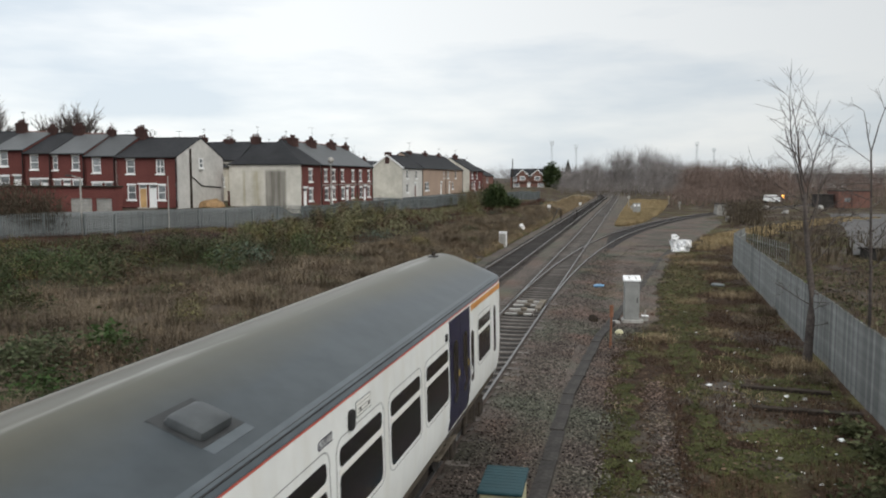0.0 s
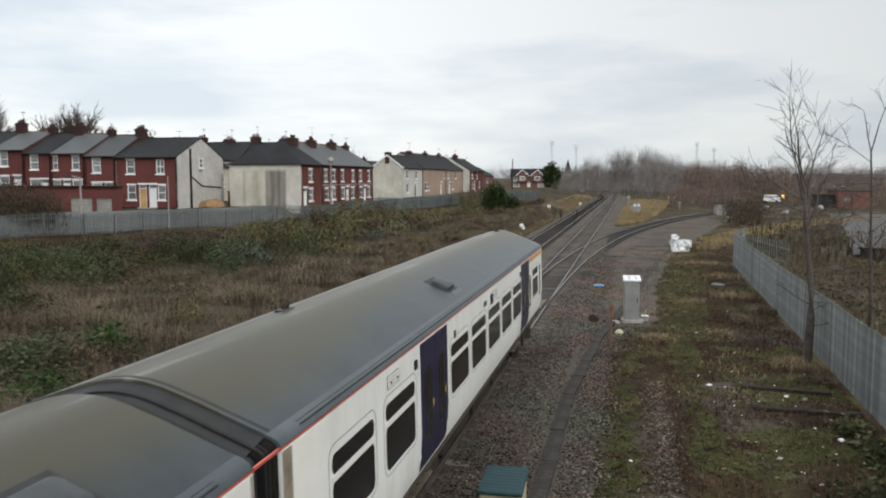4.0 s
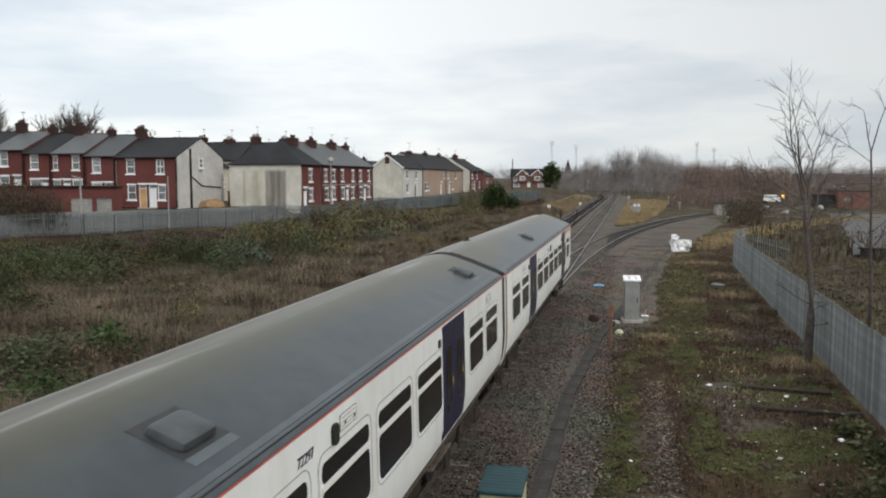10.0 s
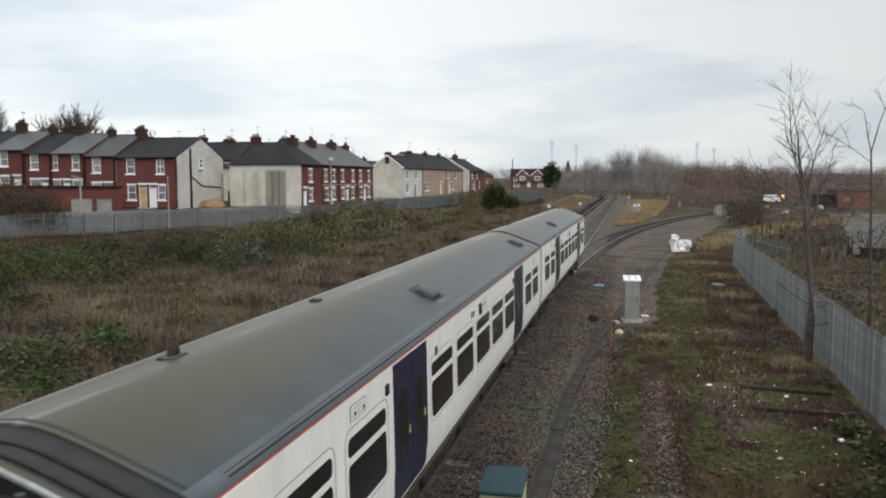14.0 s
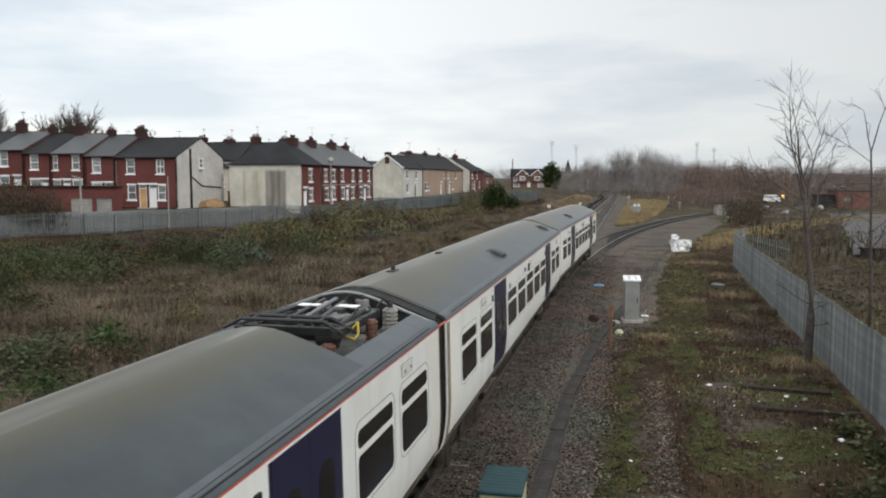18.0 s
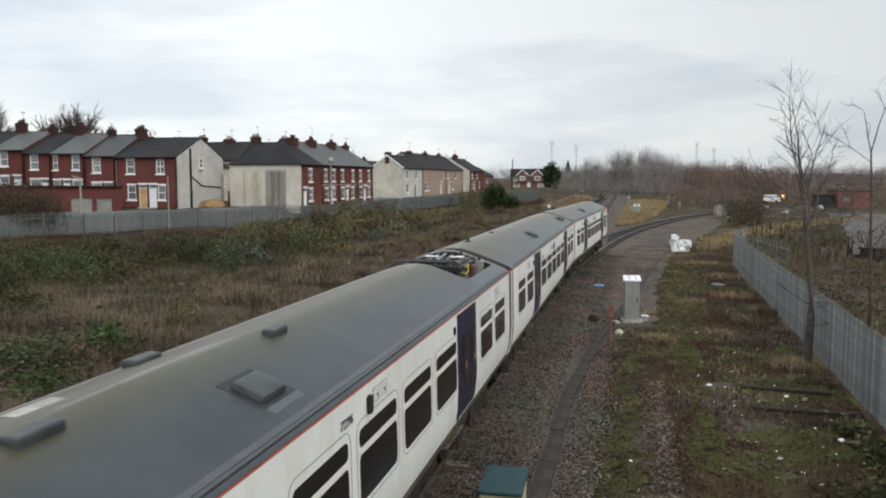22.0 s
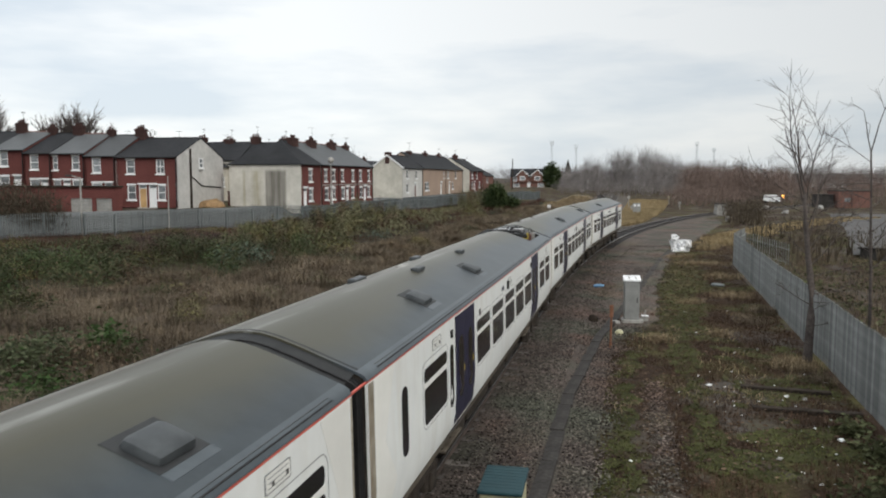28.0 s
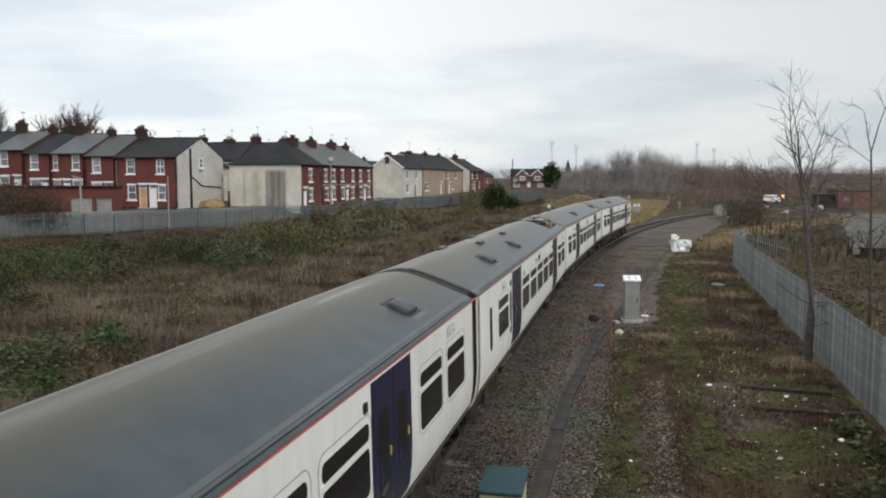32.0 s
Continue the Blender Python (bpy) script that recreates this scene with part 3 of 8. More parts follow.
def railway_track(label, line, s0, s1, shift, near, gauge_from=None, tops=True, dark=False):
    root = thing("railway_track", label, "railway track", Matrix.Identity(4), "tracks of the junction")
    for sign in (-1, 1):
        c = shift + sign * 0.75
        web = [(c - 0.07, -0.085), (c - 0.02, -0.06), (c - 0.02, -0.035), (c - 0.035, -0.012), (c + 0.035, -0.012), (c + 0.02, -0.035), (c + 0.02, -0.06), (c + 0.07, -0.085)]
        v, f = ribbon(line, s0, s1, 1.5, web)
        rail = from_arrays("rail", v, f, "rail_rust", root, "rusty running rail with a worn bright head")
        v, f = ribbon(line, s0, s1, 1.5, [(c - 0.036, -0.012), (c - 0.030, 0.0), (c + 0.030, 0.0), (c + 0.036, -0.012)])
        from_arrays("rail_head", v, f, "rail_top" if tops else "rail_rust", rail)
    s, far_v, far_f = max(s0, gauge_from or s0), [], []
    while s < s1:
        x, y, h = on_line(line, s, shift)
        jig = random.uniform(-0.012, 0.012)
        m = pose(x, y, jig, 0, 0, -math.degrees(h) + random.uniform(-0.6, 0.6))
        if near[0] < s < near[1]:
            ob = new("sleeper", SLEEPER_DARK if dark else SLEEPER)
            ob.parent = root
            ob.matrix_local = m
        else:
            b = len(far_v)
            far_v += [m @ Vector(p) for p in ((-1.25, -0.125, -0.25), (1.25, -0.125, -0.25), (1.25, 0.125, -0.25), (-1.25, 0.125, -0.25), (-1.25, -0.125, -0.095), (1.25, -0.125, -0.095), (1.25, 0.125, -0.095), (-1.25, 0.125, -0.095))]
            far_f += [(b + 4, b + 5, b + 6, b + 7), (b, b + 1, b + 5, b + 4), (b + 1, b + 2, b + 6, b + 5), (b + 2, b + 3, b + 7, b + 6), (b + 3, b, b + 4, b + 7)]
        s += 0.68
    if far_v:
        tagged(from_arrays("far_sleeper", far_v, far_f, "sleeper_dark" if dark else "sleeper", root), kind="stuff")
    return root


def build_tracks():
    # trackbed: one bed under both main lines, one under the branch
    for name, line, s0, s1, prof, mat, lab in (
            ("trackbed_main", MAIN, -28, 410, [(-6.1, -0.42), (-5.2, -0.13), (-4.5, -0.115), (-4.0, -0.16), (-2.6, -0.16), (-2.1, -0.115), (-1.2, -0.112), (-0.69, -0.165), (0.69, -0.165), (0.84, -0.112), (0.98, -0.095), (2.1, -0.10), (3.1, -0.20), (3.7, -0.27), (4.3, -0.46)], "ballast", "grey-brown ballast under the main lines"),
            ("trackbed_branch", BRANCH, 56, 205, [(-2.4, -0.40), (-1.7, -0.12), (-0.69, -0.14), (0.69, -0.14), (1.9, -0.115), (3.0, -0.19), (4.4, -0.25), (5.6, -0.46)], "ballast", "grey-brown ballast under the branch line")):
        v, f = ribbon(line, s0, s1, 1.5, prof, closed=False)
        tagged(from_arrays(name, v, f, mat), lab, "ballast", kind="structure")
    railway_track("main line of steel rails on concrete sleepers", MAIN, -28, 410, 0.0, (5, 80))
    railway_track("second main line with dark oily ballast", MAIN, -28, 410, -3.3, (40, 90), dark=True)
    railway_track("branch line curving away from the junction", BRANCH, 33, 200, 0.0, (52, 110), gauge_from=47, dark=True)
    # dark oily strip between the rails of the second line
    v, f = ribbon(MAIN, -28, 260, 2.0, [(-3.98, -0.17), (-3.98, -0.125), (-2.62, -0.125), (-2.62, -0.17)])
    tagged(from_arrays("oily_ballast", v, f, "ballast_dark"), "blackened oily ballast between the rails", "ballast", kind="structure")
    v, f = ribbon(MAIN, 112, 300, 2.0, [(-0.68, -0.17), (-0.68, -0.105), (0.68, -0.105), (0.68, -0.17)])
    tagged(from_arrays("oily_ballast_main", v, f, "ballast_dark"), "blackened ballast between the main line rails", "ballast", kind="structure")
    v, f = ribbon(MAIN, 6, 62, 2.0, [(-0.685, -0.18), (-0.685, -0.142), (0.685, -0.142), (0.685, -0.18)])
    tagged(from_arrays("oily_ballast_switch", v, f, "ballast_dark"), "blackened ballast between the sleepers of the switch", "ballast", kind="structure")
    v, f, cols = [], [], 12
    us = [24.5 + 0.8 * i for i in range(103)]
    for u in us:
        a, b = max(2.4, branch_v(u) + 1.6), max(waste_edge(u) + 0.5, branch_v(u) + 3.2)
        for k in range(cols):
            w = a + (b - a) * k / (cols - 1)
            z = -0.205 + 0.05 * smooth01((w - a) / 1.2) + 0.03 * noise.noise(Vector((u * 0.6, w * 0.6, 2.0)))
            v.append(at(u, w, z - (0.25 if k == cols - 1 else 0.0) - 0.16 * (1 - smooth01((u - 25) / 8.0))))
    for i in range(len(us) - 1):
        for k in range(cols - 1):
            c = i * cols + k
            f.append((c, c + 1, c + cols + 1, c + cols))
    tagged(from_arrays("cess", v, f, "ballast", smooth=True), "grey-brown gravel cess beside the lines", "gravel", kind="structure")
    v, f = ribbon(BRANCH, 62, 200, 2.0, [(-1.45, -0.16), (-1.3, -0.104), (1.3, -0.104), (1.45, -0.16)])
    tagged(from_arrays("oily_ballast_branch", v, f, "ballast_dark"), "blackened ballast between the branch rails", "ballast", kind="structure")


build_tracks()

# ---- the train ----
HALF = 9.76
SIDE = [(1.13, 0.88), (1.22, 0.94), (1.305, 1.05), (1.362, 1.22), (1.396, 1.45), (1.41, 1.78), (1.40, 2.2), (1.392, 2.6), (1.383, 3.005)]
STRIPE = [(1.379, 3.005), (1.378, 3.026)]
BAND = [(1.381, 3.027), (1.362, 3.072), (1.32, 3.100), (1.25, 3.128)]
ROOF = [(1.25, 3.128), (1.1, 3.184), (0.9, 3.258), (0.65, 3.352), (0.35, 3.452), (0.18, 3.492), (0.0, 3.506)]


def side_x(z):
    for (a, p), (b, q) in zip(SIDE, SIDE[1:]):
        if z <= q:
            return a + (b - a) * (z - p) / (q - p)
    return SIDE[-1][0]


def roof_z(x):
    x = abs(x)
    pts = ROOF[::-1]
    for (a, p), (b, q) in zip(pts, pts[1:]):
        if x <= b:
            return p + (q - p) * (x - a) / (b - a)
    return 3.128


def shell(prof, ys, inner=0.03, sx=None):
    """A shell of some thickness with the outline prof, swept along the car."""
    bm = bmesh.new()
    rows = []
    for i, y in enumerate(ys):
        k = sx[i] if sx else 1.0
        outer = [bm.verts.new((x * k, y, z)) for x, z in prof]
        inn = [bm.verts.new((x * k - math.copysign(inner, x) if abs(x) > inner else x, y, z - inner * 0.6)) for x, z in prof]
        rows.append((outer, inn))
    n = len(prof)
    for (o0, i0), (o1, i1) in zip(rows, rows[1:]):
        for j in range(n - 1):
            bm.faces.new((o0[j], o0[j + 1], o1[j + 1], o1[j]))
            bm.faces.new((i0[j], i1[j], i1[j + 1], i0[j + 1]))
        bm.faces.new((o0[0], o1[0], i1[0], i0[0]))
        bm.faces.new((o0[-1], i0[-1], i1[-1], o1[-1]))
    for (o, i), flip in ((rows[0], False), (rows[-1], True)):
        for j in range(n - 1):
            q = (o[j], i[j], i[j + 1], o[j + 1])
            bm.faces.new(q[::-1] if flip else q)
    bmesh.ops.recalc_face_normals(bm, faces=bm.faces)
    return bm


def rounded(y0, y1, z0, z1, r, n=5):
    pts = []
    for cy, cz, a0 in ((y1 - r, z1 - r, 0), (y0 + r, z1 - r, 90), (y0 + r, z0 + r, 180), (y1 - r, z0 + r, 270)):
        for i in range(n + 1):
            a = radians(a0 + 90 * i / n)
            pts.append((cy + r * math.cos(a), cz + r * math.sin(a)))
    return pts


def side_panel(outline, out, back=0.015):
    """A panel with the outline (y, z) that follows the car's side and stands out a little."""
    bm = bmesh.new()
    prism(bm, [(side_x(z) + out, y, z) for y, z in outline], [(side_x(z) - back, y, z) for y, z in outline])
    bmesh.ops.recalc_face_normals(bm, faces=bm.faces)
    return bm


def side_strip(rows, out, back=0.004):
    """A sheet that follows the curve of the car's side: rows of (z, y0, y1)."""
    fine = []
    for (za, a0, a1), (zb, b0, b1) in zip(rows, rows[1:]):
        n = max(1, math.ceil((zb - za) / 0.12))
        fine += [(za + (zb - za) * i / n, a0 + (b0 - a0) * i / n, a1 + (b1 - a1) * i / n) for i in range(n)]
    fine.append(rows[-1])
    bm = bmesh.new()
    lay = [[bm.verts.new((side_x(z) + o, y, z)) for o, y in ((out, a), (out, b), (-back, b), (-back, a))] for z, a, b in fine]
    for p, q in zip(lay, lay[1:]):
        for i in range(4):
            bm.faces.new((p[i], p[(i + 1) % 4], q[(i + 1) % 4], q[i]))
    bm.faces.new(lay[0])
    bm.faces.new(lay[-1][::-1])
    bmesh.ops.recalc_face_normals(bm, faces=bm.faces)
    return bm


def side_frame(y0, y1, z0, z1, r, wide, out):
    """A ring with rounded corners on the car's side."""
    bm = bmesh.new()
    a, b = rounded(y0, y1, z0, z1, r), rounded(y0 + wide, y1 - wide, z0 + wide, z1 - wide, max(r - wide, 0.02))
    rings = [[bm.verts.new((side_x(z) + o, y, z)) for y, z in p] for p, o in ((a, -0.01), (a, out), (b, out), (b, -0.01))]
    n = len(a)
    for p, q in zip(rings, rings[1:]):
        for i in range(n):
            bm.faces.new((p[i], q[i], q[(i + 1) % n], p[(i + 1) % n]))
    bmesh.ops.recalc_face_normals(bm, faces=bm.faces)
    return bm


def mesh_of(name, bm, material):
    me = bpy.data.meshes.new(name)
    bm.normal_update()
    bm.to_mesh(me)
    bm.free()
    me.materials.append(MATS[material])
    return me


WZ0, WZ1 = 1.82, 2.595


def window_kit(w):
    h = w / 2
    return [mesh_of("window", side_frame(-h - 0.085, h + 0.085, WZ0 - 0.06, WZ1 + 0.10, 0.16, 0.010, 0.003), "steel_grey"),
            mesh_of("lower_pane", side_panel(rounded(-h, h, WZ0, WZ1 - 0.255, 0.10), 0.004), "train_glass"),
            mesh_of("hopper_pane", side_panel(rounded(-h, h, WZ1 - 0.20, WZ1, 0.08), 0.004), "train_glass"),
            mesh_of("window_bar", side_panel(rounded(-h - 0.01, h + 0.01, WZ1 - 0.262, WZ1 - 0.193, 0.02, 2), 0.010), "livery_grey")]


KITS = {}


def train_window(car, y, w, turn):
    key = round(w, 2)
    if key not in KITS:
        KITS[key] = window_kit(w)
    k = KITS[key]
    root = part("window", k[0], None, car)
    root.matrix_local = Matrix.Rotation(math.pi, 4, "Z") @ Matrix.Translation((0, -y, 0)) if turn else Matrix.Translation((0, y, 0))
    for me in k[1:]:
        part(me.name.split(".")[0], me, None, root)


DOOR_Z0, DOOR_Z1 = 1.13, 2.98
DOOR = {}


def train_door(car, y0, y1, turn):
    """A pair of navy sliding leaves, each with a tall rounded light and a brass button."""
    w = y1 - y0
    if not DOOR:
        leaf = bmesh.new()
        outline = [(side_x(z), z) for z in (DOOR_Z0, 1.32, 1.55, 1.78, 2.2, 2.6, DOOR_Z1)]
        hw = w / 2 - 0.006
        for i in range(len(outline) - 1):
            (xa, za), (xb, zb) = outline[i], outline[i + 1]
            prism(leaf, [(xa + 0.007, 0.004, za), (xa + 0.007, hw, za), (xb + 0.007, hw, zb), (xb + 0.007, 0.004, zb)], [(xa - 0.02, 0.004, za), (xa - 0.02, hw, za), (xb - 0.02, hw, zb), (xb - 0.02, 0.004, zb)])
        bmesh.ops.recalc_face_normals(leaf, faces=leaf.faces)
        DOOR["leaf"] = mesh_of("door_leaf", leaf, "navy_paint")
        c = w / 4
        DOOR["light"] = mesh_of("door_light", side_panel(rounded(c - 0.18, c + 0.18, 1.62, 2.62, 0.15), 0.012), "train_glass")
        DOOR["button"] = mesh_of("door_button", side_panel(rounded(c + 0.21, c + 0.25, 1.99, 2.10, 0.018, 3), 0.016), "brass")
        for a, b in ((-0.035, 0.0), (w, w + 0.035)):
            frame = bmesh.new()
            for (xa, za), (xb, zb) in zip(outline, outline[1:]):
                prism(frame, [(xa + 0.004, a, za), (xa + 0.004, b, za), (xb + 0.004, b, zb), (xb + 0.004, a, zb)], [(xa - 0.02, a, za), (xa - 0.02, b, za), (xb - 0.02, b, zb), (xb - 0.02, a, zb)])
            bmesh.ops.recalc_face_normals(frame, faces=frame.faces)
            DOOR[a] = mesh_of("door_post", frame, "navy_paint")
        DOOR["posts"] = (-0.035, w)
        DOOR["step"] = mesh_of("door_step", boxed(1.06, 1.20, 0.1, w - 0.1, 0.72, 0.76, 0.01), "skirt_brown")
        DOOR["bracket"] = mesh_of("step_bracket", boxed(1.06, 1.14, 0.0, 0.06, 0.72, 0.92, 0.005), "grime_dark")
    spin = Matrix.Rotation(math.pi, 4, "Z") if turn else Matrix.Identity(4)
    base = -y1 if turn else y0
    for key in DOOR["posts"]:
        fr = part("door_post", DOOR[key], None, car)
        fr.matrix_local = spin @ Matrix.Translation((0, base, 0))
    st = part("door_step", DOOR["step"], None, car, "grimy brown footstep below the doors")
    st.matrix_local = spin @ Matrix.Translation((0, base, 0))
    for k in (0.15, w / 2, w - 0.21):
        br = part("step_bracket", DOOR["bracket"], None, car)
        br.matrix_local = spin @ Matrix.Translation((0, base + k, 0))
    for i in range(2):
        leaf = part("door_leaf", DOOR["leaf"], None, car, "navy blue sliding door leaf")
        leaf.matrix_local = spin @ Matrix.Translation((0, base + i * w / 2, 0))
        part("door_light", DOOR["light"], None, leaf)
        part("door_button", DOOR["button"], None, leaf, "small brass door button")


def wheelset_mesh():
    bm = bmesh.new()
    for x in (-0.75, 0.75):
        rod(bm, (x - 0.065, 0, 0), (x + 0.065, 0, 0), 0.42, 0.42, 20)
        rod(bm, (x - 0.08 if x > 0 else x + 0.08, 0, 0), (x - 0.05 if x > 0 else x + 0.05, 0, 0), 0.45, 0.45, 20)
    rod(bm, (-0.75, 0, 0), (0.75, 0, 0), 0.08, 0.08, 10)
    for x in (-0.83, 0.83):
        for a in range(5):
            t = a * math.tau / 5
            box(bm, x - 0.01, x + 0.01, 0.22 * math.cos(t) - 0.03, 0.22 * math.cos(t) + 0.03, 0.22 * math.sin(t) - 0.03, 0.22 * math.sin(t) + 0.03)
    return mesh_of("wheelset", bm, "steel_dark")


def bogie_mesh():
    bm = bmesh.new()
    for x in (-1.0, 1.0):
        box(bm, x - 0.07, x + 0.07, -1.6, 1.6, 0.52, 0.68, 0.03)
        for y in (-1.3, 1.3):
            box(bm, x - 0.10, x + 0.12, y - 0.16, y + 0.16, 0.28, 0.60, 0.03)
            rod(bm, (x, y - 0.28, 0.35), (x, y - 0.28, 0.62), 0.09, 0.09, 10)
            rod(bm, (x, y + 0.28, 0.35), (x, y + 0.28, 0.62), 0.09, 0.09, 10)
        rod(bm, (x, 0, 0.55), (x, 0, 0.98), 0.24, 0.22, 14)
        rod(bm, (x + math.copysign(0.12, x), -0.55, 0.45), (x + math.copysign(0.12, x), -0.2, 0.95), 0.04, 0.04, 8)
    box(bm, -0.95, 0.95, -0.3, 0.3, 0.5, 0.8, 0.04)
    return mesh_of("bogie", bm, "grime_dark")


WHEELSET, BOGIE = wheelset_mesh(), bogie_mesh()
WHEELSETS = []


def roof_pod(car, y, x, w=0.50, d=0.36):
    """A rounded ventilator cap in a dark square tray on the roof's shoulder."""
    z = roof_z(x)
    slope = math.degrees(math.atan2(roof_z(x - 0.2) - roof_z(x + 0.2), 0.4))
    # the plate lies flush; its near-black colour paints a recess's shade
    tray = bmesh.new()
    a, b, c, e = -d / 2 - 0.09, d / 2 + 0.05, -w / 2 - 0.06, w / 2 + 0.08
    box(tray, a, b, c, e, -0.03, 0.004, 0.003)
    root = part("vent_tray", tray, "roof_dark", car, "flush tray of a roof ventilator, recess shade in its dark colour")
    root.matrix_local = Matrix.Translation((x, y, z)) @ Matrix.Rotation(radians(slope), 4, "Y")
    part("tray_apron", boxed(b, b + 0.10, c, e, -0.03, 0.003, 0.002), "roof_band", root)
    cap = bmesh.new()
    box(cap, -d / 2, d / 2, -w / 2, w / 2, -0.06, 0.085, 0.07)
    part("vent_cap", cap, "roof_pod", root, "rounded grey ventilator cap", smooth=True)


def roof_box(car, y, x, w, d, h, mat="roof_pod", name="roof_fitting"):
    z = roof_z(x)
    ob = part(name, boxed(-d / 2, d / 2, -w / 2, w / 2, -0.04, h, min(0.03, h * 0.4)), mat, car)
    ob.matrix_local = Matrix.Translation((x, y, z))
    return ob


def railcar(label, cab_front=False, well=False, layout="plain"):
    car = thing("railway_carriage", label, "railway carriage", Matrix.Identity(4), "carriages of the train")
    y0, y1 = -HALF, HALF
    ys, sx = [y0, y0 + 0.25, y1 - 0.25, y1], None
    if cab_front:
        ys = [y0, y0 + 0.25, y1 - 1.1, y1 - 0.75, y1 - 0.45, y1 - 0.25]
        sx = [1, 1, 1, 0.985, 0.95, 0.88]
    for sign in (1, -1):
        body = part("bodyside", shell([(x * sign, z) for x, z in SIDE], ys, sx=sx), "white_paint", car, "white bodyside with grime along the bottom", smooth=True)
        part("sill_grime", shell([(x * sign * 1.0025, z) for x, z in SIDE[:4]], [y0 + 0.02, y1 - (1.15 if cab_front else 0.02)], inner=0.01), "skirt_brown", body)
        part("cantrail_stripe", shell([(x * sign + 0.004 * sign, z) for x, z in STRIPE], ys, sx=sx, inner=0.02), "red_stripe", car, "thin red cantrail stripe")
        part("roof_shoulder", shell([(x * sign, z) for x, z in BAND], ys, sx=sx), "roof_band", car, "dark blue-grey roof shoulder", smooth=True)
        part("gutter", boxed(min(sign * 1.33, sign * 1.359), max(sign * 1.33, sign * 1.359), y0 + 0.45, y1 - (1.2 if cab_front else 0.45), 3.078, 3.086), "rubber_black", car)
        part("gutter_lip", boxed(min(sign * 1.305, sign * 1.316), max(sign * 1.305, sign * 1.316), y0 + 0.45, y1 - (1.2 if cab_front else 0.45), 3.101, 3.108), "roof_pod", car)
    full = [(x, z) for x, z in ROOF] + [(-x, z) for x, z in ROOF[-2::-1]]
    if well:
        part("roof", shell(full, [y0, y0 + 0.25, 6.85], inner=0.05), "roof_grey", car, "weathered grey ribbed roof", smooth=True)
        part("roof_end", shell(full, [9.66, y1 - 0.02], inner=0.05), "roof_grey", car, smooth=True)
        for sign in (1, -1):
            part("well_side", shell([(x * sign, z) for x, z in ROOF[:2]] + [(sign * 1.02, 3.214)], [6.85, 9.66], inner=0.05), "roof_band", car, smooth=True)
        pantograph(car)
    else:
        part("roof", shell(full, ys, inner=0.05, sx=sx), "roof_grey", car, "weathered grey roof", smooth=True)
    # the roof dips to a dark lip at the trailing end, where the stripe runs on across the gap
    lip = bmesh.new()
    rings = [[lip.verts.new((x * k, y, z - d)) for x, z in full] for y, d, k in ((y0 - 0.26, 0.10, 0.962), (y0 - 0.12, 0.07, 0.972), (y0 - 0.02, 0.03, 0.988), (y0 + 0.06, -0.003, 1.002), (y0 + 0.10, -0.003, 1.002), (y0 + 0.10, 0.03, 0.99))]
    for p, q in zip(rings, rings[1:]):
        for j in range(len(full) - 1):
            lip.faces.new((p[j], p[j + 1], q[j + 1], q[j]))
    bmesh.ops.recalc_face_normals(lip, faces=lip.faces)
    part("roof_lip", lip, "roof_dark", car, "dark grey lip at the end of the roof", smooth=True)
    for sign in (1, -1):
        part("gap_stripe", boxed(min(sign * 1.352, sign * 1.374), max(sign * 1.352, sign * 1.374), y0 - 0.44, y0, 3.0, 3.026, 0.004), "red_stripe", car)
    # ends, floor, underframe
    ring = [(x, z) for x, z in SIDE + BAND + ROOF]
    outline = [(x, z) for x, z in ring] + [(-x, z) for x, z in ring[::-1]]
    for yy, s in ((y0 + 0.05, -1), (y1 - (0.28 if cab_front else 0.05), 1)):
        k = 0.87 if (cab_front and s > 0) else 0.97
        bm = bmesh.new()
        prism(bm, [(x * k, yy - 0.04, 1.0 + (z - 1.0) * 0.985) for x, z in outline], [(x * k, yy + 0.04, 1.0 + (z - 1.0) * 0.985) for x, z in outline])
        bmesh.ops.recalc_face_normals(bm, faces=bm.faces)
        part("end_wall", bm, "white_grime" if (cab_front and s > 0) else "grime_dark", car)
        if not (cab_front and s > 0):
            for i in range(3):
                bm = bmesh.new()
                a, b = yy + s * (0.04 + 0.07 * i), yy + s * (0.08 + 0.07 * i)
                k2 = 0.955
                prism(bm, [(x * k2, a, 1.05 + (z - 1.05) * 0.975) for x, z in outline], [(x * k2, b, 1.05 + (z - 1.05) * 0.975) for x, z in outline])
                bmesh.ops.recalc_face_normals(bm, faces=bm.faces)
                part("gangway_fold", bm, "rubber_black", car, "black rubber fold of the gangway bellows")
    part("underframe", boxed(-1.15, 1.15, y0 + 0.3, y1 - 0.6, 0.86, 1.06), "grime_dark", car, "grimy black underframe")
    for i, (a, b) in enumerate(((-4.6, -3.0), (-2.7, -0.4), (0.0, 1.9), (2.3, 4.4))):
        part("equipment_case", boxed(-1.02, 1.02, a, b, 0.38 + 0.06 * (i % 2), 0.9, 0.03), "grime_dark", car)
    for yb in (-7.1, 7.1):
        bog = part("bogie", BOGIE, None, car, "grimy two-axle bogie")
        bog.location = (0, yb, 0)
        for yw in (-1.3, 1.3):
            ws = part("wheelset", WHEELSET, None, bog)
            ws.location = (0, yw, 0.45)
            WHEELSETS.append(ws)
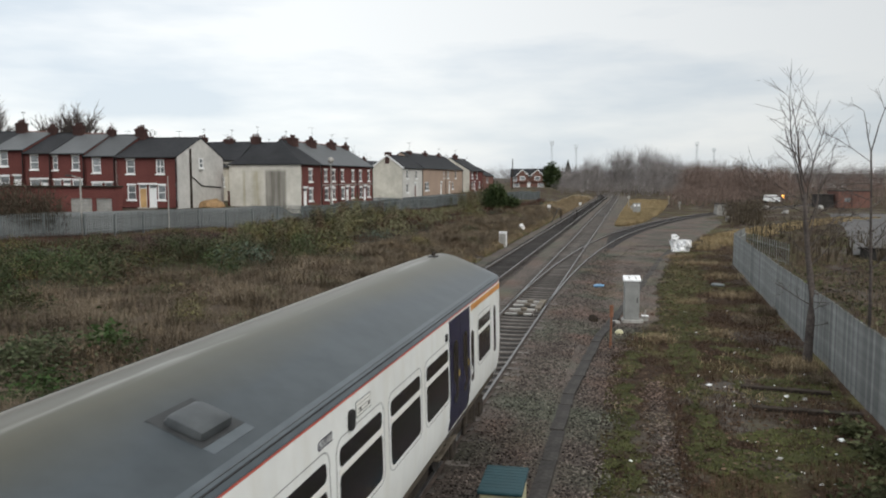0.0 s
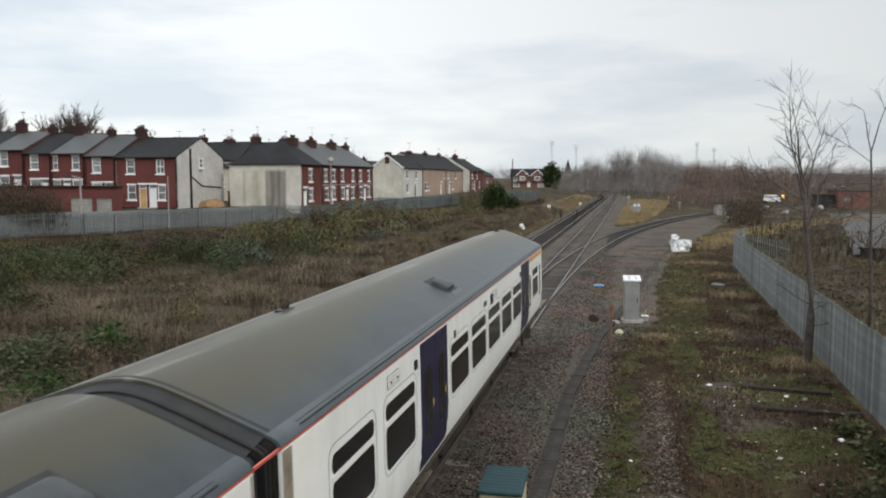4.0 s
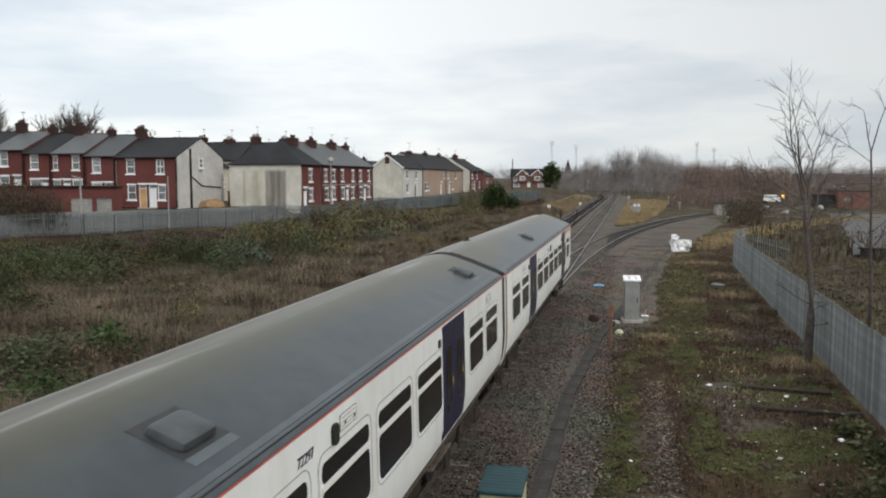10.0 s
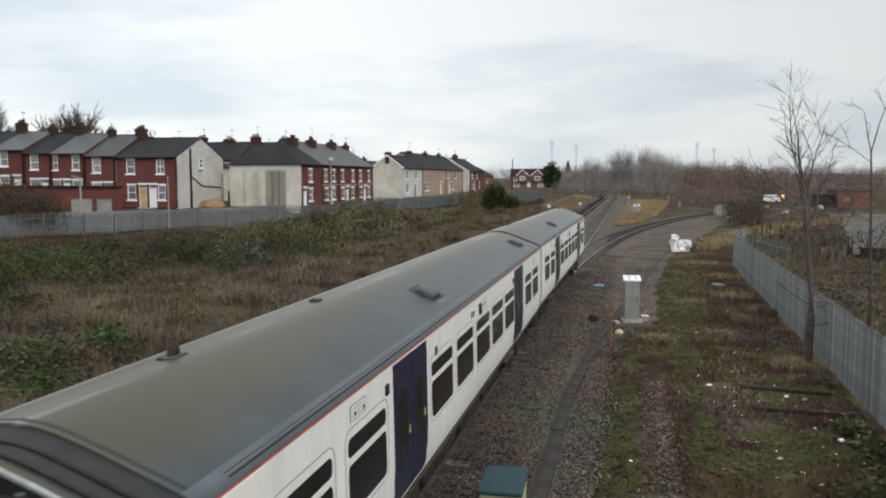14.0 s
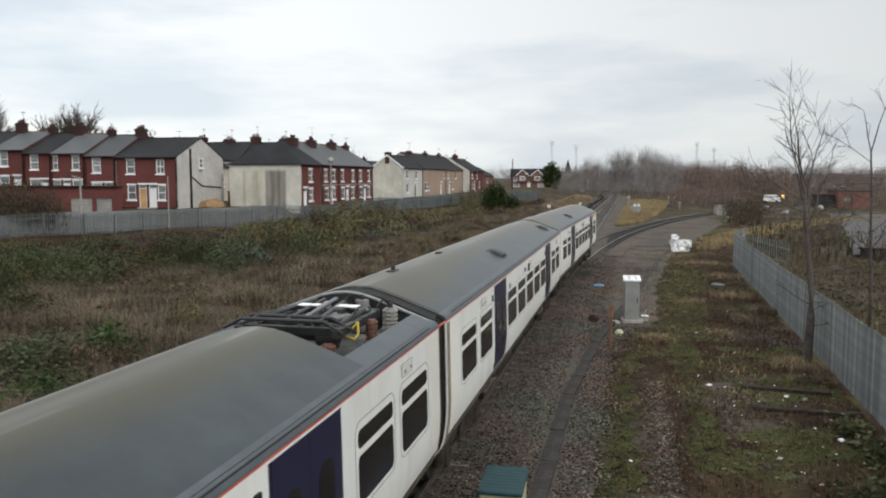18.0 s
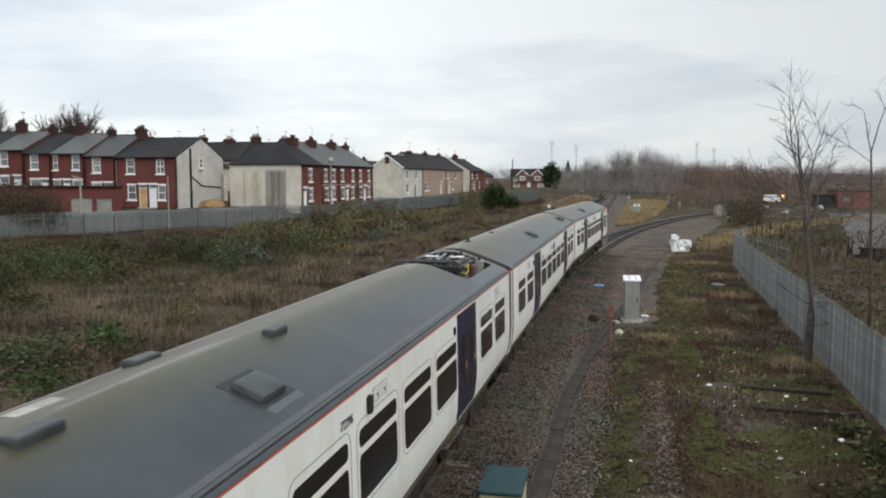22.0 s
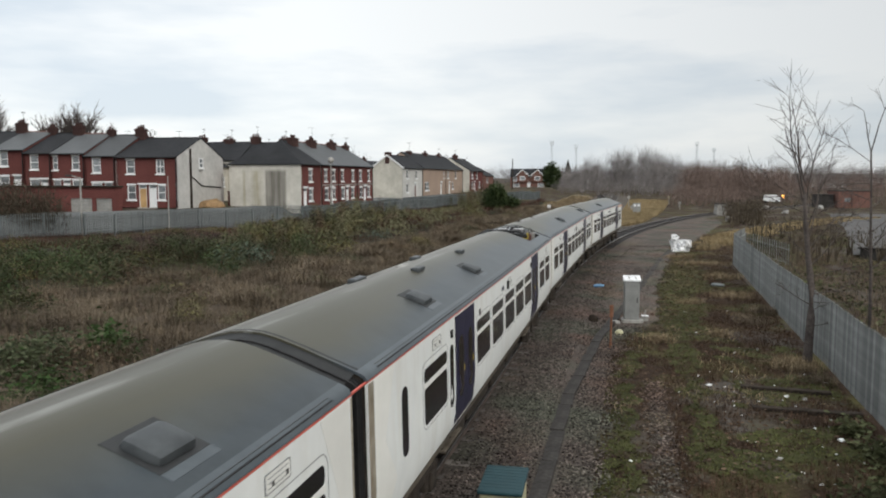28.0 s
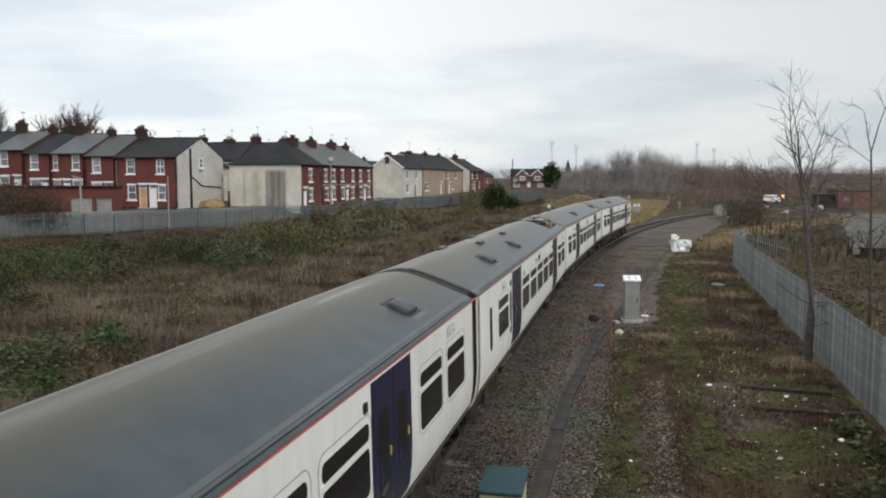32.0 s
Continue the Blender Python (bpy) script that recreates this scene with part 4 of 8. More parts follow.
    # windows and doors, both sides; y is counted forward from the middle
    for turn in (False, True):
        train_door(car, 10 - 5.74, 10 - 4.26, turn) if not turn else train_door(car, 10 - 5.74, 10 - 4.26, True)
        train_door(car, 10 - 15.50, 10 - 14.02, turn)
        for k in range(5):
            train_window(car, 10 - 9.80 - 1.64 * (k - 2), 1.31, turn)
        front = [(-3.17, 1.20), (-1.60, 1.20)]
        rear = [(-16.45, 1.22), (-18.1, 1.22)]
        if cab_front:
            front = [(-2.85, 1.2)]
        if layout == "toilet":
            rear = [(-16.8, 1.32)]
        for l, w in front + rear:
            train_window(car, 10 + l, w, turn)
        spin = Matrix.Rotation(math.pi, 4, "Z") if turn else Matrix.Identity(4)

        def panel(name, l, z0, z1, w, mat, out=0.006, r=0.03, lab=""):
            y = 10 + l
            ob = part(name, side_panel(rounded(-w / 2, w / 2, z0, z1, min(r, w * 0.45, (z1 - z0) * 0.45), 4), out), mat, car, lab)
            ob.matrix_local = spin @ Matrix.Translation((0, -y if turn else y, 0))
            return ob

        if cab_front:
            panel("slim_light", -4.0, 1.62, 2.52, 0.24, "train_glass", r=0.12)
            panel("slim_light", -1.72, 1.66, 2.60, 0.22, "train_glass", r=0.11)
            panel("cab_door_seam", -1.42, 1.2, 2.9, 0.015, "grime_dark", 0.004, 0.005)
            panel("cantrail_patch", -2.6, 2.87, 2.975, 3.0, "orange_stripe", 0.004, 0.01, "orange band above the cab")
        if layout == "toilet":
            panel("slim_light", -15.80, 1.62, 2.60, 0.24, "train_glass", r=0.12)
            panel("slim_light", -18.40, 1.75, 2.62, 0.26, "train_glass", r=0.13)
        panel("door_lamp", -5.98, 2.72, 2.83, 0.11, "rubber_black", 0.02, 0.012)
        panel("door_lamp", -15.78 if layout != "toilet" else -15.8, 2.71, 2.83, 0.11, "rubber_black", 0.02, 0.012)
        panel("side_speaker", -10.13, 2.68, 2.88, 0.15, "rubber_black", 0.03, 0.05)
        panel("side_plate", -13.45, 2.66, 2.78, 0.13, "steel_dark", 0.008, 0.01)
        for lv, wv in ((-9.75, 0.5), (-16.75, 0.5), (-1.95, 0.5)):
            if lv == -1.95 and cab_front:
                continue
            v = panel("side_vent", lv, 2.76, 2.90, wv - 0.06, "livery_grey", 0.008, 0.02, "pale louvred ventilator")
            for q in range(3):
                part("vent_slot", side_panel([(-0.18, 2.785 + 0.04 * q), (0.18, 2.785 + 0.04 * q), (0.18, 2.793 + 0.04 * q), (-0.18, 2.793 + 0.04 * q)], 0.010, 0.005), "steel_grey", v)
            part("vent_frame", side_frame(-0.23, 0.23, 2.75, 2.912, 0.02, 0.008, 0.009), "steel_grey", v)
            for q in (-0.1, 0.16):
                part("vent_catch", side_panel([(q - 0.016, 2.79), (q + 0.016, 2.79), (q + 0.016, 2.83), (q - 0.016, 2.83)], 0.014, 0.005), "steel_dark", v)
        # livery: paler slanted panels at the inner ends
        for s, yy in ((-1, -HALF), (1, HALF)):
            if cab_front and s > 0:
                continue
            e, tips = (yy + 0.22, ((1.02, 0.05), (1.62, 0.78), (2.2, 0.34), (2.99, 0.74))) if s < 0 else (yy - 0.10, ((1.02, 0.05), (1.55, 0.48), (2.1, 0.30), (2.99, 0.72)))
            ob = part("livery_panel", side_strip([(z, *sorted((e, e - s * w))) for z, w in tips], 0.0025), "livery_grey", car, "cream angular livery panel at the carriage end")
            ob.matrix_local = spin
            wide = 0.05 if s > 0 else 0.19
            ob2 = part("end_streak", side_strip([(z, *sorted((yy - s * 0.012, yy - s * wide))) for z in (0.95, 2.99)], 0.004), "end_grime", car, "brown grime streak down the carriage end")
            ob2.matrix_local = spin
    return car


def insulator(car, x, y, z, mat="insulator", h=0.34, r=0.10):
    bm = bmesh.new()
    n = 5
    for i in range(n):
        zz = z + h * i / n
        rod(bm, (x, y, zz), (x, y, zz + h / n * 0.55), r, r * 0.98, 16)
        rod(bm, (x, y, zz + h / n * 0.55), (x, y, zz + h / n), r * 0.72, r * 0.72, 14)
    return part("insulator", bm, mat, car, {"insulator": "ribbed pale porcelain insulator", "insulator_brown": "ribbed brown insulator"}.get(mat, "ribbed dark insulator"), smooth=False)


def pantograph(car):
    """The sunken deck at the leading end with its folded current collector."""
    part("well_floor", boxed(-1.13, 1.13, 6.85, 9.68, 2.88, 2.96), "well_grey", car, "sooty grey deck of the roof well")
    for yy in (6.82, 9.66):
        bm = bmesh.new()
        half = [(x, z - 0.03) for x, z in ROOF]
        o = half + [(-x, z) for x, z in half[-2::-1]] + [(-1.25, 2.86), (1.25, 2.86)]
        prism(bm, [(x, yy, z) for x, z in o], [(x, yy + 0.03, z) for x, z in o])
        bmesh.ops.recalc_face_normals(bm, faces=bm.faces)
        part("well_bulkhead", bm, "well_black", car)
    # a pale worn edge along the leading arch
    bm = bmesh.new()
    arch = [(x, z) for x, z in ROOF] + [(-x, z) for x, z in ROOF[-2::-1]]
    for (xa, za), (xb, zb) in zip(arch, arch[1:]):
        rod(bm, (xa, 9.66, za - 0.01), (xb, 9.66, zb - 0.01), 0.022, 0.022, 6)
    part("arch_edge", bm, "steel_grey", car, "pale worn edge of the arch")
    before = set(car.children)
    # supports: pale, brown and dark ribbed insulators on grey feet
    for x, y, z, h, r, mt in ((0.76, 9.30, 3.04, 0.30, 0.115, "insulator"), (0.34, 9.25, 3.04, 0.30, 0.125, "well_grey"), (-0.30, 9.30, 3.04, 0.36, 0.125, "insulator"), (0.08, 8.75, 3.02, 0.26, 0.13, "insulator_brown"),
                             (0.80, 8.22, 3.04, 0.30, 0.085, "insulator_brown"), (-0.66, 8.22, 3.04, 0.30, 0.085, "insulator_brown"), (0.62, 6.98, 3.0, 0.22, 0.10, "insulator_brown"), (-0.62, 6.98, 3.0, 0.22, 0.10, "insulator_brown")):
        part("insulator_foot", boxed(x - r, x + r, y - r, y + r, 2.95, z, 0.015), "well_grey", car)
        insulator(car, x, y, z, mt, h, r)
    part("transformer_dome", rodded((0.34, 9.25, 3.34), (0.34, 9.25, 3.46), 0.115, 0.10, 16), "well_grey", car, "dark domed cap on an insulator")
    part("terminal", rodded((0.76, 9.30, 3.34), (0.76, 9.30, 3.42), 0.045, 0.035, 10), "steel_dark", car)
    part("terminal", rodded((0.34, 9.25, 3.46), (0.34, 9.25, 3.54), 0.03, 0.025, 10), "steel_dark", car)
    # main frame: two long channels and four cross beams
    for x in (-0.60, 0.70):
        part("base_channel", boxed(x - 0.05, x + 0.05, 7.0, 8.75, 3.28, 3.40, 0.012), "well_black", car)
    for y in (7.12, 7.40, 8.05, 8.72):
        part("cross_beam", boxed(-0.66, 0.76, y - 0.05, y + 0.05, 3.30, 3.41, 0.012), "well_black", car)
    # drum across the frame with a dark round motor at its near end
    part("spring_drum", rodded((-0.62, 7.22, 3.30), (0.45, 7.22, 3.30), 0.10, 0.10, 16), "well_black", car)
    part("drum_motor", rodded((0.42, 7.22, 3.26), (0.66, 7.22, 3.26), 0.155, 0.15, 18), "rubber_black", car)
    for x in (-0.45, -0.15, 0.15):
        part("drum_band", rodded((x, 7.22, 3.30), (x + 0.03, 7.22, 3.30), 0.112, 0.112, 16), "steel_dark", car)
    # folded arms: long pale tubes and darker struts
    for xa, ya, za, xb, yb, zb, r, mt in ((0.16, 7.30, 3.47, 0.02, 9.0, 3.50, 0.032, "tube_steel"), (-0.06, 7.30, 3.45, -0.12, 8.9, 3.50, 0.030, "well_black"), (0.36, 7.25, 3.44, 0.20, 8.85, 3.47, 0.045, "well_black"), (0.62, 7.30, 3.40, 0.62, 8.65, 3.44, 0.045, "well_black"),
                                          (-0.42, 7.2, 3.46, -0.28, 9.0, 3.48, 0.026, "well_black"), (-0.62, 7.4, 3.44, -0.30, 9.05, 3.46, 0.022, "well_black")):
        part("pantograph_arm", rodded((xa, ya, za), (xb, yb, zb), r), mt, car, "folded tubular arm")
    # collector head: two bowed strips and their horns
    head = bmesh.new()
    for y in (7.02, 7.32):
        rod(head, (-0.55, y, 3.50), (0.55, y, 3.50), 0.028, 0.028, 8)
        for sg in (-1, 1):
            rod(head, (sg * 0.55, y, 3.50), (sg * 0.80, y, 3.36), 0.024, 0.018, 8)
    for sg in (-0.45, 0.0, 0.45):
        rod(head, (sg, 7.02, 3.49), (sg, 7.32, 3.49), 0.02, 0.02, 8)
    part("collector_head", head, "well_black", car, "collector head with two carbon strips")
    for x, w in ((-0.14, 0.15), (0.42, 0.15)):
        part("white_plate", boxed(x - w, x + w, 8.26, 8.44, 3.495, 3.51, 0.004), "litter_white", car, "small bright white plate")
        part("plate_stem", rodded((x, 8.35, 3.36), (x, 8.35, 3.50), 0.035), "steel_dark", car)
    # yellow earthing handle: a looped bracket
    bm = bmesh.new()
    loop = [(0.62, 7.50, 3.24), (0.80, 7.46, 3.20), (0.84, 7.50, 3.26), (0.82, 7.56, 3.42), (0.76, 7.54, 3.34), (0.64, 7.52, 3.28), (0.62, 7.50, 3.24)]
    for p, q in zip(loop, loop[1:]):
        rod(bm, p, q, 0.016, 0.016, 8)
    part("earthing_handle", bm, "yellow_paint", car, "bright yellow earthing handle")
    part("cable_duct", boxed(-1.0, -0.88, 6.95, 9.4, 3.0, 3.16, 0.02), "well_black", car)
    # boxes, valves and pipes on the frame
    for x, y, w, d, z, h, mt in ((0.42, 7.75, 0.30, 0.34, 3.34, 0.12, "well_grey"), (0.30, 8.15, 0.26, 0.16, 3.36, 0.14, "steel_dark"), (-0.30, 7.75, 0.40, 0.22, 3.26, 0.16, "well_black"), (0.55, 7.45, 0.16, 0.14, 3.34, 0.14, "steel_dark"), (-0.48, 8.4, 0.24, 0.3, 3.2, 0.16, "well_black"), (0.1, 7.52, 0.34, 0.12, 3.38, 0.09, "steel_dark")):
        part("control_box", boxed(x - w / 2, x + w / 2, y - d / 2, y + d / 2, z, z + h, 0.02), mt, car)
    rnd = random.Random(77)
    for k in range(16):
        x, y = rnd.uniform(-0.5, 0.55), rnd.uniform(7.0, 8.3)
        part("linkage_rod", rodded((x, y, rnd.uniform(3.34, 3.46)), (x + rnd.uniform(-0.2, 0.25), y + rnd.uniform(-0.25, 0.4), rnd.uniform(3.36, 3.48)), rnd.uniform(0.012, 0.026)), "well_black" if k % 4 else "tube_steel", car)
    for x, y in ((-0.4, 7.1), (0.2, 7.1), (0.45, 7.6), (0.58, 7.9), (-0.2, 8.1), (0.66, 8.45), (0.36, 7.98)):
        part("pin_end", rodded((x, y, 3.42), (x, y, 3.46), 0.03, 0.026, 10), "steel_grey", car)
    for xa, ya, xb, yb, top in ((0.55, 8.5, 0.70, 7.7, 3.50), (-0.5, 7.6, 0.1, 8.6, 3.44), (0.30, 9.1, 0.20, 8.72, 3.56), (0.76, 9.28, 0.70, 8.72, 3.5)):
        v, f = [], []
        pts = [Vector((xa + (xb - xa) * i / 6, ya + (yb - ya) * i / 6, 3.38 + (top - 3.38) * math.sin(math.pi * i / 6))) for i in range(7)]
        tube_path(v, f, pts, [0.016] * 7, 6)
        from_arrays("black_cable", v, f, "rubber_black", car)
    fit = Matrix.Translation((0.02, 1.30, 0.32)) @ Matrix.Diagonal((0.96, 0.875, 0.90, 1))
    for ob in car.children:
        if ob not in before:
            ob.data.transform(fit)


def digits(text, car, l, z, height):
    cu = bpy.data.curves.new("digits", "FONT")
    cu.body, cu.size, cu.extrude, cu.align_x, cu.align_y = text, height, 0.002, "CENTER", "CENTER"
    tmp = new("digits", cu)
    dg = bpy.context.evaluated_depsgraph_get()
    me = bpy.data.meshes.new_from_object(tmp.evaluated_get(dg))
    bpy.data.objects.remove(tmp)
    me.materials.clear()
    me.materials.append(MATS["navy_paint"])
    ob = part("fleet_number", me, None, car, "small dark painted digits")
    ob.matrix_local = Matrix.Translation((side_x(z) + 0.006, 10 + l, z)) @ Matrix(((0, 0, 1, 0), (1, 0, 0, 0), (0, 1, 0, 0), (0, 0, 0, 1)))


CARS = [railcar("leading white driving carriage with navy doors and a grey roof", cab_front=True),
        railcar("white intermediate carriage with navy doors and a grey roof"),
        railcar("white carriage with an open pantograph well in its grey roof", well=True, layout="toilet"),
        railcar("trailing white carriage with navy doors and a grey roof")]


def roof_details():
    a, b, c, d = CARS
    for car, l in ((a, -12.0), (b, -1.7), (b, -11.8), (c, -11.55), (c, -15.7), (d, -2.7)):
        roof_pod(car, 10 + l, 0.84)
    for car, l, x in ((a, -16.2, -0.2), (a, -1.2, 0.0), (b, -17.7, -0.08)):
        roof_box(car, 10 + l, x, 0.18, 0.05, 0.10, "grime_dark", "roof_aerial")
        roof_box(car, 10 + l - 0.02, x, 0.28, 0.16, 0.02, "steel_dark", "aerial_plate")
    dome = bmesh.new()
    bmesh.ops.create_uvsphere(dome, u_segments=14, v_segments=8, radius=0.05)
    ob = part("aerial_dome", dome, "litter_white", b, "small white aerial dome", smooth=True)
    ob.location = (-0.07, 10 - 14.3, 3.44)
    roof_box(b, 10 - 14.3, -0.07, 0.14, 0.14, 0.03, "grime_dark", "dome_base")
    for l, x, w in ((-10.0, 0.27, 0.36), (-11.5, -0.36, 0.42), (-13.6, 0.26, 0.45), (-15.1, -0.38, 0.55)):
        roof_box(c, 10 + l, x, w, 0.16, 0.065, "roof_pod", "roof_vent_strip")
    roof_box(c, 10 - 13.1, -0.16, 0.5, 0.14, 0.006, "concrete", "roof_patch")
    digits("65922", a, -10.8, 2.78, 0.14)
    digits("72297", b, -10.8, 2.78, 0.14)
    digits("72296", c, -10.8, 2.78, 0.14)


roof_details()


def gap_s(t):
    """How far along the line the gap behind the leading carriage has come at t seconds."""
    return ((3.72e-05 * t - 0.010519) * t + 2.05718) * t - 1.70


def motions():
    times = [i * 1.0 for i in range(33)]
    for k, car in enumerate(CARS):
        rows = []
        for t in times:
            mid = gap_s(t) + 10 - 20 * k
            xa, ya, _ = on_line(BRANCH, mid + 7.1)
            xb, yb, _ = on_line(BRANCH, mid - 7.1)
            rows.append((t, pose((xa + xb) / 2, (ya + yb) / 2, 0, 0, 0, -math.degrees(math.atan2(xa - xb, ya - yb)))))
        walk(car, rows)
    # wheels roll without slipping: 0.42 m radius
    n = 160
    for ws in WHEELSETS:
        m0 = ws.matrix_basis.copy()
        rows = []
        for i in range(n + 1):
            t = 32.0 * i / n
            rows.append((t, m0 @ Matrix.Rotation(-(gap_s(t) - gap_s(0)) / 0.42, 4, "X")))
        walk(ws, rows)

# ---- houses ----


def wall_with_holes(bm, width, z0, z1, holes, reveal=0.14, x0=0.0):
    """A front at y = 0 with openings (x0, x1, z0, z1) and their reveals."""
    xs = sorted({x0, x0 + width, *[h[0] for h in holes], *[h[1] for h in holes]})
    zs = sorted({z0, z1, *[h[2] for h in holes], *[h[3] for h in holes]})
    for xa, xb in zip(xs, xs[1:]):
        for za, zb in zip(zs, zs[1:]):
            cx, cz = (xa + xb) / 2, (za + zb) / 2
            if any(h[0] < cx < h[1] and h[2] < cz < h[3] for h in holes):
                continue
            bm.faces.new([bm.verts.new(p) for p in ((xa, 0, za), (xb, 0, za), (xb, 0, zb), (xa, 0, zb))])
    for a, b, c, d in holes:
        ring = ((a, c), (b, c), (b, d), (a, d))
        for (p, q), (r, s) in zip(ring, ring[1:] + ring[:1]):
            bm.faces.new([bm.verts.new(v) for v in ((p, 0, q), (p, reveal, q), (r, reveal, s), (r, 0, s))])


def sash_window(root, a, b, c, d, frame_mat="upvc", lintel=True, bars=1):
    bm = bmesh.new()
    t = 0.09
    for q in ((a, b, c, c + t), (a, b, d - t, d), (a, a + t, c + t, d - t), (b - t, b, c + t, d - t)):
        box(bm, q[0], q[1], 0.05, 0.13, q[2], q[3])
    m = (c + d) / 2
    box(bm, a + t, b - t, 0.06, 0.12, m - 0.035, m + 0.035)
    if bars > 1:
        x = (a + b) / 2
        box(bm, x - 0.03, x + 0.03, 0.06, 0.12, c + t, d - t)
    w = part("window", bm, frame_mat, root)
    part("pane", boxed(a + t - 0.01, b - t + 0.01, 0.085, 0.11, c + t, d - t), "house_glass", w)
    part("sill", boxed(a - 0.1, b + 0.1, -0.07, 0.1, c - 0.13, c, 0.01), "upvc" if frame_mat == "upvc" else "concrete", w)
    if lintel:
        part("lintel", boxed(a - 0.06, b + 0.06, -0.012, 0.06, d, d + 0.14), "upvc", w)


def chimney(root, x, y, z, w=0.9, d=0.55, h=1.1, pots=2, mat="sooty_brick"):
    c = part("chimney", boxed(x - w / 2, x + w / 2, y - d / 2, y + d / 2, z - 1.0, z + h, 0.015), mat, root)
    part("chimney_cap", boxed(x - w / 2 - 0.06, x + w / 2 + 0.06, y - d / 2 - 0.06, y + d / 2 + 0.06, z + h - 0.25, z + h - 0.1, 0.01), mat, c)
    for i in range(pots):
        px = x + (i - (pots - 1) / 2) * w / max(pots, 1) * 0.8
        part("chimney_pot", rodded((px, y, z + h), (px, y, z + h + random.uniform(0.25, 0.45)), 0.13, 0.10, 10), "sooty_brick", c)


def tv_aerial(root, x, y, z, h=1.3, turn=0.3):
    """A thin mast with a boom and its cross elements."""
    bm = bmesh.new()
    rod(bm, (x, y, z), (x, y, z + h), 0.022, 0.018, 6)
    c, k = math.cos(turn), math.sin(turn)
    rod(bm, (x - 0.45 * c, y - 0.45 * k, z + h - 0.06), (x + 0.45 * c, y + 0.45 * k, z + h - 0.06), 0.014, 0.014, 6)
    for i in range(5):
        q = -0.4 + 0.2 * i
        rod(bm, (x + q * c - 0.2 * k, y + q * k + 0.2 * c, z + h - 0.06), (x + q * c + 0.2 * k, y + q * k - 0.2 * c, z + h - 0.06), 0.010, 0.010, 5)
    part("tv_aerial", bm, "steel_dark", root)


def roof_slabs(root, x0, x1, depth, ze, rise, mat, over=0.18, hip0=0.0, hip1=0.0, verge=0.04):
    """Two slopes over a ridge along x, with hipped ends where asked."""
    th = 0.10
    ym = depth / 2
    k = rise / ym
    lo = ze - over * k
    a0, a1 = x0 - (over if hip0 else verge), x1 + (over if hip1 else verge)
    r0, r1 = x0 + hip0, x1 - hip1
    if not hip0:
        r0 = a0
    if not hip1:
        r1 = a1
    front = [(a0, -over, lo), (a1, -over, lo), (r1, ym, ze + rise), (r0, ym, ze + rise)]
    back = [(a1, depth + over, lo), (a0, depth + over, lo), (r0, ym, ze + rise), (r1, ym, ze + rise)]
    sides = [front, back]
    if hip0:
        sides.append([(a0, depth + over, lo), (a0, -over, lo), (r0, ym, ze + rise)])
    if hip1:
        sides.append([(a1, -over, lo), (a1, depth + over, lo), (r1, ym, ze + rise)])
    for s in sides:
        bm = bmesh.new()
        prism(bm, [(x, y, z + th) for x, y, z in s], [(x, y, z) for x, y, z in s])
        bmesh.ops.recalc_face_normals(bm, faces=bm.faces)
        part("roof_slope", bm, mat, root)
    part("ridge_tiles", rodded((r0, ym, ze + rise + th * 0.6), (r1, ym, ze + rise + th * 0.6), 0.11, 0.11, 8), "brown_brick" if mat == "slate_pale" else mat, root)
    part("gutter", rodded((x0, -over - 0.03, lo + 0.02), (x1, -over - 0.03, lo + 0.02), 0.07, 0.07, 8), "rubber_black", root)


